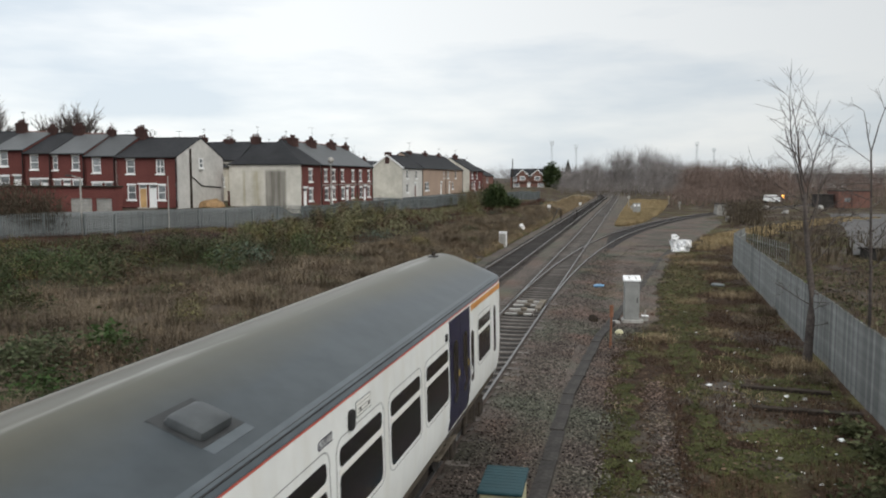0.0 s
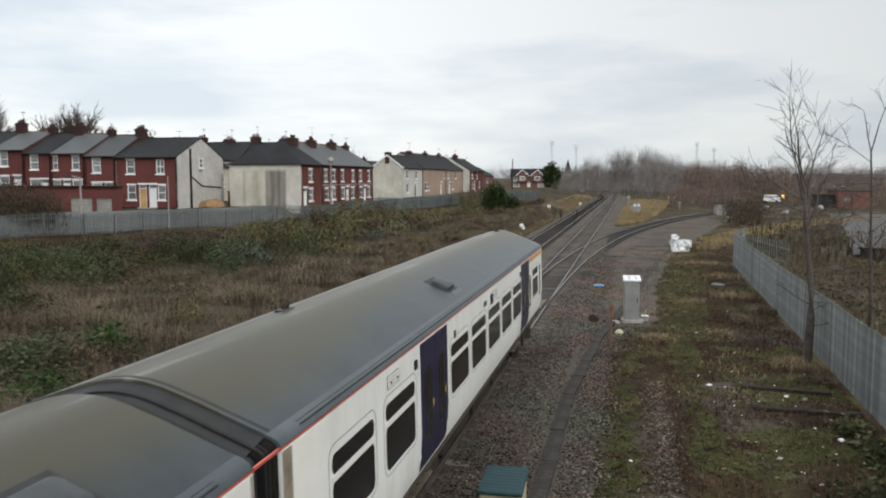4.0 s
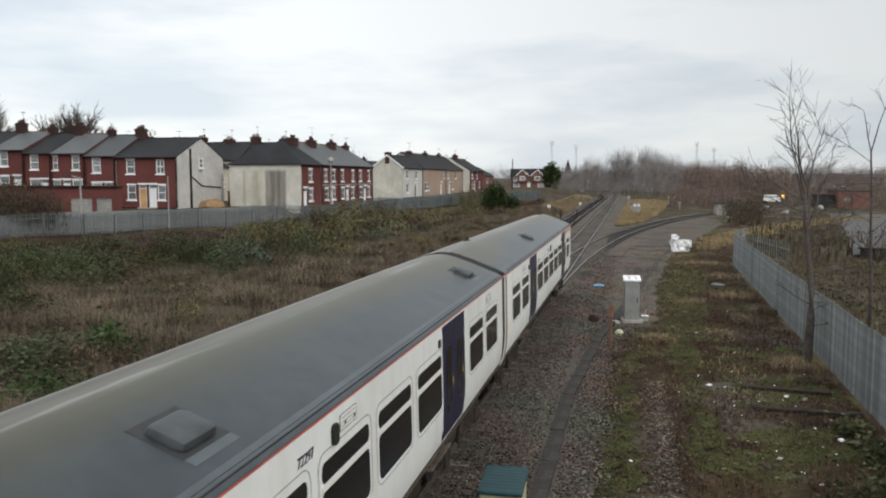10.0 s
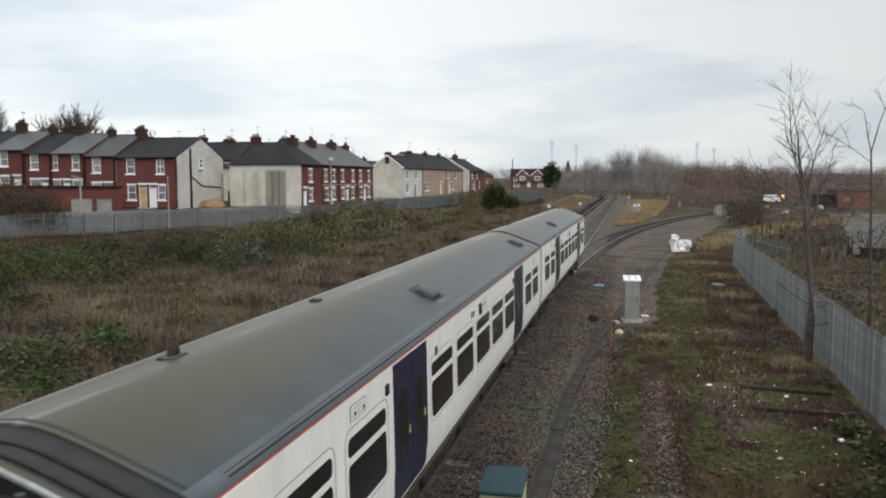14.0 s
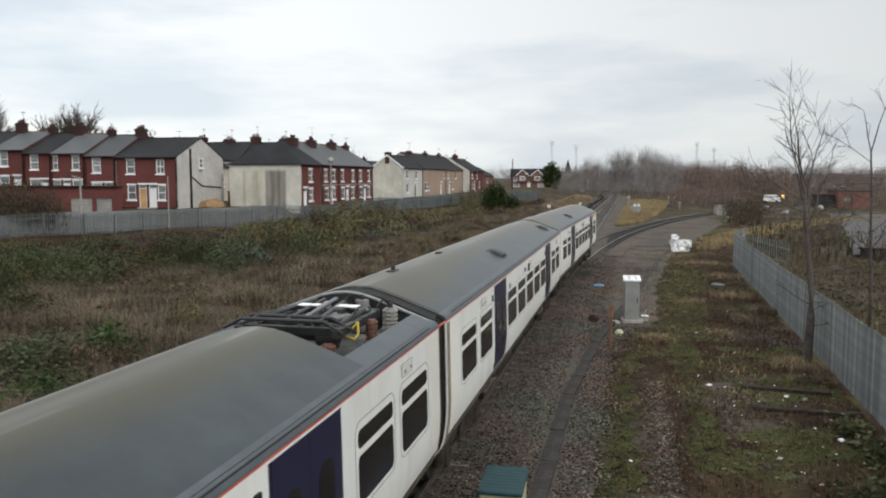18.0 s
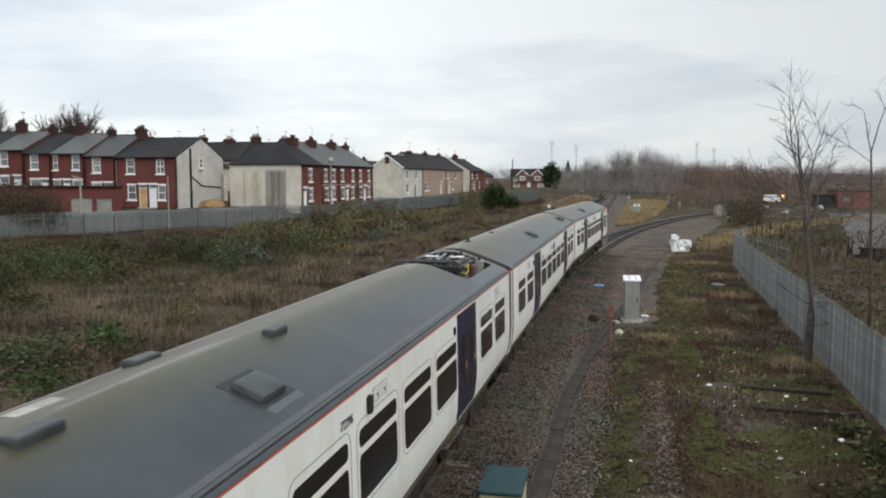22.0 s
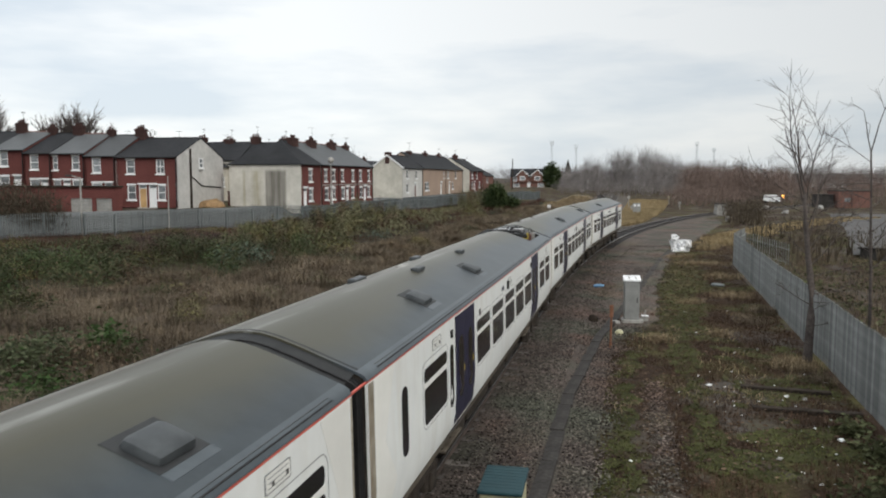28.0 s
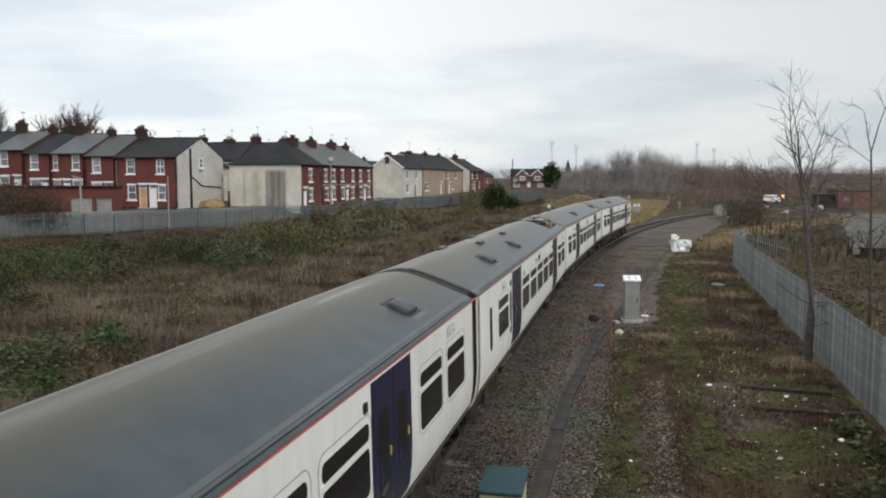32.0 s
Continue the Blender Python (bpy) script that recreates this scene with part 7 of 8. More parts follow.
        blade_cloud("grass_tuft", np.stack([pu, pv, gz(pu, pv) - 0.02], 1), ln * 0.85, 0.007, "tan_grass" if mat == "straw_grass" else mat, "tuft of dry straw-coloured grass" if mat == "straw_grass" else "tuft of dry brown grass", "grass", lean=1.0)
    u, v = scatter(14000, 14, 76, lambda u: float(np.interp(u, [14, 52, 58, 76], [9.9, 10.7, 12.2, 14])), lambda u: 22.0, lambda a, b: patch(a, b, 0.25, 44) > -0.25)
    blade_cloud("dead_undergrowth", np.stack([u, v, gz(u, v) - 0.02], 1), 0.55, 0.012, "dry_grass", "brown dead undergrowth behind the fence", "undergrowth", lean=0.7)
    u, v = scatter(9000, 14, 76, lambda u: float(np.interp(u, [14, 52, 58, 76], [9.9, 10.7, 12.2, 14])), lambda u: 22.0, lambda a, b: patch(a, b, 0.3, 47) > 0.0)
    leaf_cloud("undergrowth_leaves", np.stack([u, v, gz(u, v) + RNG.uniform(0.0, 0.45, len(u))], 1), 0.11, "leaf_bramble", "olive undergrowth behind the fence", "undergrowth")
    for cu, cv, r, n in ((17.0, 9.0, 0.8, 900), (14.5, 8.3, 1.0, 900), (18.5, 8.6, 0.4, 300)):
        k = RNG.normal(size=(n, 3)) * (r * 0.5, r * 0.45, 0.12)
        leaf_cloud("weed_clump", np.stack([cu + k[:, 0], cv + k[:, 1], gz(cu + k[:, 0], cv + k[:, 1]) + 0.14 + k[:, 2]], 1), 0.07, "leaf_bramble", "dark green bramble clump by the fence", "weeds")


def limb(verts, faces, start, way, length, r, depth, rnd, up=0.25, spread=0.7, gnarl=0.075, seg=5, kids=(3, 5), least=0.25, shrink=(0.45, 0.72), thin=0.004):
    steps = max(3, int(length / 0.35))
    steps = min(steps, 14 if shrink[1] < 0.6 else 9)
    pts, radii, p, d = [start], [r], start.copy(), way.normalized()
    for i in range(steps):
        d = (d + Vector((rnd.gauss(0, gnarl), rnd.gauss(0, gnarl), rnd.gauss(0, gnarl) + up * 0.15))).normalized()
        p = p + d * (length / steps)
        pts.append(p.copy())
        radii.append(r * (1 - 0.75 * (i + 1) / steps) + 0.002)
    tube_path(verts, faces, pts, radii, seg if r > 0.012 else 3)
    if depth <= 0 or length < least:
        return
    for _ in range(rnd.randint(*kids)):
        i = rnd.randint(max(1, steps // 3), steps)
        t = pts[i]
        axis = Vector((rnd.gauss(0, 1), rnd.gauss(0, 1), rnd.gauss(0, 0.5))).normalized()
        w = ((pts[i] - pts[i - 1]).normalized() + axis * spread).normalized()
        limb(verts, faces, t, w, length * rnd.uniform(*shrink), max(radii[i] * 0.7, thin), depth - 1, rnd, up, spread, gnarl, seg, kids, least, (0.4, 0.75), thin)


def bare_tree(label, m, seed, trunk, r, limbs, depth, spread=0.7, group="", kids=(3, 5), up=0.25, mat="bark", least=0.25, shrink=(0.45, 0.72), gnarl=0.075, thin=0.004, bends=None):
    """limbs: (height on the trunk, direction, length, radius)."""
    rnd = random.Random(seed)
    root = thing("bare_tree", label, "tree", m, group)
    v, f = [], []
    pts = [Vector((0.012 * rnd.gauss(0, 1) * i, 0.012 * rnd.gauss(0, 1) * i, -0.3 + (trunk + 0.3) * i / 6)) for i in range(7)]
    if bends:
        pts = [Vector((x, 0.02 * rnd.gauss(0, 1), -0.3 + (trunk + 0.3) * i / 6)) for i, x in enumerate(bends)]
    tube_path(v, f, pts, [r * ((1.25, 1.0, 0.92, 0.72, 0.6, 0.5, 0.4)[i] if bends else 1.35 if i == 0 else 1.05 - 0.07 * i) for i in range(7)], 10)
    from_arrays("trunk", v, f, mat, root, smooth=True)
    for h, d, L, rr in limbs:
        v, f = [], []
        k = min(6, max(0, (h + 0.3) / (trunk + 0.3) * 6))
        a = pts[int(k)].lerp(pts[min(6, int(k) + 1)], k - int(k))
        limb(v, f, a, Vector(d), L, rr, depth, rnd, up, spread, gnarl, kids=kids, least=least, shrink=shrink, thin=thin)
        from_arrays("limb", v, f, mat, root, smooth=True)
    return root


def spread_limbs(rnd, n, h0, h1, L, rr, rise=0.8):
    return [(h0 + (h1 - h0) * i / max(1, n - 1), (math.cos(i * 2.4 + rnd.random()), math.sin(i * 2.4 + rnd.random()), rise + rnd.random() * 0.5), L * rnd.uniform(0.75, 1.15), rr * rnd.uniform(0.8, 1.1)) for i in range(n)]


def build_trees():
    # the young tree by the fence: low forks, then slender upright stems
    bare_tree("leafless young tree with forked slender stems by the fence", placed(24.7, 8.95, -0.2, -TURN), 3, 4.9, 0.125,
              [(4.85, (-0.20, 0.0, 1), 2.9, 0.026), (4.9, (0.02, 0.1, 1), 2.7, 0.024), (4.5, (-0.42, 0.05, 1), 2.5, 0.020), (4.3, (0.26, -0.04, 1), 2.6, 0.024), (3.9, (0.42, 0.1, 1), 2.6, 0.022), (3.5, (0.30, 0.3, 1), 2.6, 0.020),
               (4.8, (-1, 0.1, 0.08), 2.2, 0.015), (4.4, (-1, -0.1, 0.3), 1.9, 0.014), (4.7, (-0.9, 0.2, 0.6), 1.7, 0.014), (5.0, (0.9, 0.1, 0.3), 1.4, 0.012), (4.2, (0.9, 0.1, 0.5), 1.6, 0.014), (3.4, (0.85, 0.2, 0.6), 1.8, 0.016), (2.9, (0.75, -0.2, 0.8), 2.2, 0.020),
               (3.2, (-0.8, 0.1, 0.7), 1.5, 0.013), (2.4, (-0.9, 0.1, 0.5), 1.1, 0.011), (2.1, (1, 0.1, 0.12), 1.5, 0.015), (1.8, (-0.8, 0.0, 0.6), 1.2, 0.016), (1.6, (0.7, 0.3, 0.5), 1.0, 0.012), (1.2, (0.8, -0.2, 0.2), 0.9, 0.012), (2.6, (0.9, 0, 0.35), 1.6, 0.014), (1.9, (1, -0.3, 0.02), 1.7, 0.013)],
              2, spread=0.85, kids=(4, 6), up=0.22, least=0.2, shrink=(0.26, 0.46), gnarl=0.085, thin=0.0028, bends=(0.0, 0.02, 0.05, 0.03, -0.10, -0.18, -0.26))
    bare_tree("leafless tree behind the steel fence", placed(25.9, 10.75, -1.0, -TURN), 12, 6.9, 0.060,
              [(6.9, (-0.35, 0, 1), 1.2, 0.018), (6.9, (0.28, 0.1, 1), 1.7, 0.020), (6.6, (-0.8, 0.1, 0.6), 1.4, 0.013), (6.0, (-1, 0.0, 0.02), 1.3, 0.010), (5.9, (1, 0.1, 0.05), 1.3, 0.011), (5.5, (-0.95, 0.1, 0.4), 1.6, 0.015), (5.3, (0.9, 0.2, 0.6), 1.7, 0.018), (4.9, (-0.9, -0.2, 0.3), 1.3, 0.012), (4.6, (0.8, 0, 0.5), 1.5, 0.015), (4.1, (0.75, 0.2, 0.9), 1.8, 0.02), (4.0, (-0.8, 0.2, 0.6), 1.4, 0.012), (3.5, (0.8, 0.2, 0.6), 1.5, 0.014)],
              2, spread=0.8, kids=(3, 5), up=0.2, least=0.22, shrink=(0.28, 0.46), gnarl=0.075, thin=0.003, bends=(0.12, 0.1, 0.12, 0.08, 0.02, -0.02, -0.1))
    rnd = random.Random(5)
    for u, v, h, w, sd in ((97.0, -88.6, 12.4, 20, 21), (97.8, -85.4, 11.6, 16, 27), (100.1, -75.4, 12.2, 22, 22), (100.6, -73.4, 12.0, 20, 25), (103.0, -66.0, 9.6, 7, 24)):
        bare_tree("tall leafless tree behind the terraces", placed(u, v, 2.0), sd, h * 0.34, 0.30, spread_limbs(rnd, w, h * 0.14, h * 0.34, h * 0.46, 0.11, 1.5), 3, 0.45, "trees behind the terraces", (5, 7), up=0.12, least=0.5, shrink=(0.32, 0.55), gnarl=0.06, thin=0.032)
    for u, v, h, sd in ((190.0, -66.0, 10.5, 31), (215.0, -45.0, 9.5, 32)):
        bare_tree("leafless tree beyond the houses", placed(u, v, 2.0), sd, h * 0.45, 0.3, spread_limbs(rnd, 8, h * 0.25, h * 0.45, h * 0.42, 0.12), 2, 0.6, "trees behind the terraces", (5, 7), least=0.5, thin=0.03)

    # far woods: one tangle of bare crowns
    def wood(name, mat, label, spots, seed):
        rg = np.random.default_rng(seed)
        vs, ts, base = [], [], 0
        for x, y, h, wd in spots:
            n = int(520 * wd / 4 * h / 9)
            q = rg.normal(size=(n, 3))
            q /= np.linalg.norm(q, axis=1, keepdims=True)
            q *= rg.uniform(0.25, 1.0, (n, 1)) ** 0.6 * (1 + 0.25 * rg.normal(size=(n, 1)))
            c = q * (wd * 0.55, wd * 0.55, h * 0.42) + (x, y, h * 0.54)
            c[:, 2] = np.clip(c[:, 2], 0.5, h * 1.02)
            tipd = rg.normal(size=(n, 3)) * (0.5, 0.5, 0.35) + (0, 0, 0.75)
            tipd += (c - (x, y, h * 0.3)) * 0.10
            tipd /= np.linalg.norm(tipd, axis=1, keepdims=True)
            L = rg.uniform(0.7, 2.0, (n, 1)) * h / 11
            side = np.cross(tipd, rg.normal(size=(n, 3)))
            side /= np.linalg.norm(side, axis=1, keepdims=True)
            side *= rg.uniform(0.012, 0.045, (n, 1))
            tri = np.stack([c - side, c + side, c + tipd * L], 1)
            for k in range(4):
                a = rg.uniform(0, math.tau)
                o = np.array([math.cos(a), math.sin(a), 0]) * wd * 0.3 * (k > 0)
                foot, top = np.array([x, y, -0.5]), np.array([x, y, h * (0.72 if k == 0 else 0.6)]) + o
                w = np.array([0.10, 0.02, 0]) * (1 if k == 0 else 0.6)
                tri = np.concatenate([tri, np.array([[foot - w, foot + w, top]])])
            vs.append(tri.reshape(-1, 3))
            m = len(tri)
            ts.append(np.arange(m * 3).reshape(-1, 3) + base)
            base += m * 3
        tagged(tri_mesh(name, np.concatenate(vs), np.concatenate(ts), mat), label, "woods", kind="stuff")

    def belt(n, x0, x1, d0, d1, h0, h1, seed, wd=(4, 7)):
        rg = random.Random(seed)
        out = []
        for i in range(n):
            d = rg.uniform(d0, d1)
            px = x0 + (x1 - x0) * (i + rg.random()) / n
            out.append(((px - 784) / 1400 * d, d, rg.uniform(h0, h1), rg.uniform(*wd)))
        return out

    # twig colour is lightened to paint the haze of distance
    wood("far_woods", "twig_far", "leafless woods along the horizon, grey-brown with haze in the colour",
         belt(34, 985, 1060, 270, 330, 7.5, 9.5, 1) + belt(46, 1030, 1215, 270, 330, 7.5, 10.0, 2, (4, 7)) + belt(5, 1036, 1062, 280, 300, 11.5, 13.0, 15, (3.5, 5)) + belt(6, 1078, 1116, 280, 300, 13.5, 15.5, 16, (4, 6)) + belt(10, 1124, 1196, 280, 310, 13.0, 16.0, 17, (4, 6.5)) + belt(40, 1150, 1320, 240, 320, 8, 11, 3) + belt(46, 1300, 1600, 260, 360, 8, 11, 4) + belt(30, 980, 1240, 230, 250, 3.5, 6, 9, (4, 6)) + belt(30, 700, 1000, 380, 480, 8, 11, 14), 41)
    wood("near_woods", "twig_red", "red-brown leafless birch scrub beside the branch",
         belt(30, 1212, 1310, 165, 205, 7.2, 8.8, 5, (3.5, 5.5)) + belt(26, 1300, 1400, 165, 205, 6.4, 7.8, 18, (3.5, 5.5)) + belt(30, 1180, 1330, 150, 165, 2.5, 4.5, 6, (3, 5)) + belt(26, 1380, 1600, 150, 200, 4.5, 7.5, 7, (3.5, 5.5)), 42)
    wood("trackside_scrub", "scrub_dark", "dark leafless scrub beyond the waste ground",
         belt(44, 1285, 1350, 84, 110, 1.8, 2.8, 10, (2.0, 3.0)) + belt(22, 1330, 1480, 62, 80, 1.2, 2.2, 11, (1.5, 2.4)) + belt(20, 1400, 1600, 52, 66, 1.0, 2.0, 12, (1.2, 2.2)) + belt(26, -30, 100, 60, 64, 4.3, 5.4, 13, (1.8, 2.8)), 43)
    # evergreen bushes
    for u, v, z0, h, r, n in ((109, -14.2, 0.4, 3.9, 1.55, 5200), (111.5, -12.4, 0.4, 2.2, 1.2, 1800), (118, -16.5, 0.5, 1.9, 1.8, 1800), (252, -20.5, 1.5, 8.0, 2.6, 2600)):
        rg = RNG.normal(size=(n, 3))
        rg /= np.linalg.norm(rg, axis=1, keepdims=True)
        rad = RNG.uniform(0.55, 1.06, (n, 1)) * (1 + 0.18 * np.sin(rg[:, :1] * 7 + rg[:, 1:2] * 5))
        c = rg * rad * (r, r, h * 0.5) + (u, v, z0 + h * 0.5)
        leaf_cloud("evergreen_bush", c, 0.16 * (1 if h < 6 else 3.0), "hedge", "dark evergreen bush by the fence" if h < 6 else "tall dark evergreen by the houses", "bush")


build_scrub()
build_trees()

# ---- loose things by the line ----


def lump(name, label, category, u, v, size, mat, seed, z=None, squash=0.5, group=""):
    """A crumpled piece."""
    rnd = random.Random(seed)
    bm = bmesh.new()
    bmesh.ops.create_icosphere(bm, subdivisions=2, radius=0.5, matrix=Matrix.Diagonal((size[0], size[1], size[2], 1)))
    off = Vector((rnd.random() * 50, rnd.random() * 50, rnd.random() * 50))
    for p in bm.verts:
        k = noise.noise(p.co * (2.6 / max(size)) + off)
        p.co *= 1 + squash * k
    ob = part(name, bm, mat)
    ob.matrix_world = placed(u, v, (ground_z(u, v) if z is None else z) + size[2] * 0.3, rnd.uniform(0, 360))
    return tagged(ob, label, category, group)


def build_clutter():
    # concrete cable trough, lid by lid
    root = thing("cable_trough", "line of grey concrete cable trough lids", "cable trough", Matrix.Identity(4))
    pts = [(3, 2.70), (13.5, 2.62), (20.1, 2.66), (27.5, 3.08), (33, 3.7), (42, 4.7), (55.6, 6.05), (70, 8.2)]
    lid = mesh_of("trough_lid", boxed(-0.145, 0.145, -0.45, 0.45, -0.10, 0.015, 0.012), "concrete_dark")
    for (u0, v0), (u1, v1) in zip(pts, pts[1:]):
        L = math.hypot(u1 - u0, v1 - v0)
        n = int(L / 0.92)
        for i in range(n):
            f = (i + 0.5) / n
            u, v = u0 + (u1 - u0) * f, v0 + (v1 - v0) * f
            ob = part("trough_lid", lid, None, root)
            ob.matrix_local = placed(u, v + random.uniform(-0.02, 0.02), -0.105 - 0.045 * min(1.0, max(0.0, (v - 2.6) / 2)) + random.uniform(-0.012, 0.015), -math.degrees(math.atan2(v1 - v0, u1 - u0)) + random.uniform(-2, 2)) @ pose(0, 0, 0, random.uniform(-1, 1), random.uniform(-1.5, 1.5), 0)
    # relay cabinet
    c = thing("relay_cabinet", "tall grey trackside relay cabinet with a pale lid", "cabinet", placed(31.0, 4.12, -0.2, 6))
    part("plinth", boxed(-0.34, 0.42, -0.30, 0.30, -0.15, 0.12, 0.02), "concrete", c)
    part("body", boxed(-0.27, 0.27, -0.22, 0.22, 0.12, 1.55, 0.012), "cabinet_grey", c)
    part("door", boxed(-0.25, 0.25, -0.235, -0.215, 0.16, 1.50, 0.006), "cabinet_grey", c)
    part("door_handle", boxed(0.17, 0.20, -0.26, -0.23, 0.75, 0.95, 0.005), "steel_dark", c)
    lidb = bmesh.new()
    prism(lidb, [(-0.31, -0.27, 1.55), (0.31, -0.27, 1.55), (0.31, -0.27, 1.60), (-0.31, -0.27, 1.60)], [(-0.31, 0.27, 1.55), (0.31, 0.27, 1.55), (0.31, 0.27, 1.72), (-0.31, 0.27, 1.72)])
    bmesh.ops.recalc_face_normals(lidb, faces=lidb.faces)
    part("lid", lidb, "litter_white", c, "pale sloping lid")
    for k in range(2):
        part("lid_batten", boxed(-0.13 + 0.24 * k, -0.09 + 0.24 * k, -0.25, 0.25, 1.66, 1.69), "concrete", c)
    j = thing("junction_box", "small white junction box on the ground", "junction box", placed(31.2, 4.62, -0.2, 10))
    part("box_body", boxed(-0.11, 0.11, -0.10, 0.10, 0.0, 0.20, 0.02), "concrete", j)
    part("box_lid", boxed(-0.13, 0.13, -0.12, 0.12, 0.20, 0.23, 0.01), "litter_white", j)
    part("conduit", rodded((0.0, 0.0, 0.23), (0.03, 0.05, 0.42), 0.02, 0.015), "concrete", j)
    lump("concrete_block", "grey concrete block beside the cabinet", "block", 30.6, 3.55, (0.45, 0.35, 0.28), "concrete", 3, squash=0.2)
    lump("cream_marker", "cream coloured round marker on the gravel", "marker", 28.7, 3.72, (0.30, 0.30, 0.28), "cream_plastic", 4, squash=0.1)
    lump("dark_box", "dark cable box on the ballast", "cable box", 30.6, 2.75, (0.42, 0.32, 0.5), "old_timber", 5, squash=0.15)
    p = thing("marker_post", "rusty marker post with a flaking orange top", "post", placed(26.4, 3.48, -0.25))
    part("post_shaft", rodded((0, 0, -0.2), (0.02, 0.02, 1.05), 0.035, 0.03, 8), "rust_post", p)
    part("post_top", boxed(-0.04, 0.08, -0.03, 0.06, 1.0, 1.38, 0.01), "rust_post", p)
    # grit bin with a teal lid
    b = thing("equipment_box", "cream equipment box with a ribbed teal lid", "equipment box", placed(12.55, 2.24, -0.2, 2))
    part("box_body", boxed(-0.30, 0.30, -0.50, 0.50, 0.0, 0.74, 0.03), "cream_plastic", b)
    bl = part("box_lid", boxed(-0.335, 0.335, -0.55, 0.55, 0.74, 0.80, 0.02), "teal_lid", b, "ribbed teal lid")
    for k in range(9):
        part("lid_rib", boxed(-0.32, 0.32, -0.50 + 0.12 * k, -0.44 + 0.12 * k, 0.80, 0.804, 0.001), "teal_lid", bl)
    # blue sheet, white junk, crates
    lump("blue_sheet", "crumpled blue plastic sheet on the ballast", "plastic sheet", 40.2, 2.55, (0.9, 0.55, 0.12), "blue_sheet", 6, z=-0.14)
    for k in range(7):
        rnd = random.Random(60 + k)
        bm = bmesh.new()
        bmesh.ops.create_cube(bm, size=1.0, matrix=Matrix.Diagonal((rnd.uniform(0.35, 0.65), rnd.uniform(0.28, 0.5), rnd.uniform(0.32, 0.5), 1)))
        bmesh.ops.subdivide_edges(bm, edges=bm.edges, cuts=2, use_grid_fill=True)
        for p in bm.verts:
            p.co += Vector((rnd.gauss(0, 0.05), rnd.gauss(0, 0.05), rnd.gauss(0, 0.05)))
        ob = part("white_bag", bm, "litter_white")
        uu, ww = 60.6 + rnd.uniform(-0.4, 0.5), 7.6 + (-0.45, 0.0, 0.42)[k % 3]
        ob.matrix_world = placed(uu, ww, ground_z(uu, ww) + 0.2 + 0.42 * (k // 3), rnd.uniform(0, 90)) @ pose(0, 0, 0, rnd.uniform(-25, 25), rnd.uniform(-25, 25), 0)
        tagged(ob, "torn white plastic bag in the junk heap", "plastic bag", "white junk heap")
    lump("flat_board", "flat pale board on the ballast", "board", 55.5, 4.1, (0.9, 0.5, 0.06), "concrete", 8, squash=0.15)
    lump("green_crate", "flat grey-green crate in the grass", "crate", 42.0, 8.3, (0.8, 0.5, 0.2), "galvanised_dark", 9, squash=0.1)
    for k, (x, y) in enumerate(((1402, 656), (1255, 685), (1284, 688), (1392, 704), (1424, 708), (1460, 680), (1287, 552), (1213, 552), (1310, 678), (1236, 667), (1342, 714), (1377, 726), (1283, 732), (1442, 762), (1470, 746), (1490, 783), (1380, 815), (1480, 806), (1300, 628), (1232, 590), (1202, 697), (1455, 860), (1116, 820), (1030, 803), (1265, 715), (1340, 620), (1500, 745), (1545, 795), (1520, 770))):
        # on the plain of the waste ground
        dx, dy = (x - 784) / 1400.6, (y - 441) / 1400.6
        ca, sa = math.cos(radians(5.142)), math.sin(radians(5.142))
        way = Vector((dx, ca - dy * sa, -sa - dy * ca))
        g = way * ((5.16 + 0.18) / -way.z)
        q = Vector((g.x, g.y)) - ORG
        u, v = q.dot(DU), q.dot(DV)
        big = k in (0, 1, 3, 4, 15, 16)
        s = 0.105 if big else 0.05
        lump("litter_piece", "scrap of white plastic litter on the earth" if k % 3 else "crumpled pale paper litter on the earth", "litter", u, v, (s * 1.3, s, s * 0.6), "litter_white" if k % 4 else "concrete", 100 + k, z=ground_z(u, v) + 0.02, squash=0.9, group="litter on the waste ground")
    rnd = random.Random(404)
    for k in range(46):
        u, v = rnd.uniform(15.5, 27), rnd.uniform(6.2, 9.0)
        s = rnd.uniform(0.018, 0.038)
        lump("litter_piece", "small scrap of pale litter on the earth", "litter", u, v, (s * 1.4, s, s * 0.6), "litter_white" if k % 3 else "concrete", 300 + k, z=ground_z(u, v) + 0.025, squash=0.9, group="litter on the waste ground")
    for u, v, L, turn in ((21.9, 7.9, 2.1, 84), (19.9, 8.0, 2.3, 88)):
        t = thing("timber_baulk", "dark rotting timber baulk lying on the earth", "timber", placed(u, v, ground_z(u, v), turn))
        bm = boxed(-0.11, 0.11, -L / 2, L / 2, -0.04, 0.10, 0.02)
        part("baulk", bm, "old_timber", t)
    # point rodding and stretchers at the switch
    r = thing("point_machine", "pale point stretchers and rodding across the rails", "point machine", placed(32.6, 0.0, -0.12))
    for k, y in enumerate((-1.6, -0.6, 0.5, 1.5)):
        st = part("stretcher", boxed(-0.62, 0.5, y - 0.09, y + 0.09, 0.0, 0.09, 0.02), "concrete", r)
        part("stretcher_clamp", boxed(-0.15, 0.1, y - 0.13, y + 0.13, 0.03, 0.14, 0.02), "skirt_brown", st)
    part("rod", rodded((0.45, -1.9, 0.08), (0.45, 2.0, 0.08), 0.03), "rail_rust", r)
    part("drive_box", boxed(0.38, 0.62, -0.5, 1.8, 0.0, 0.14, 0.02), "skirt_brown", r)
    # left of the line
    w = thing("white_cabinet", "small white trackside cabinet on the bank", "cabinet", placed(62.3, -5.7, 0.0))
    zz = ground_z(62.3, -5.7)
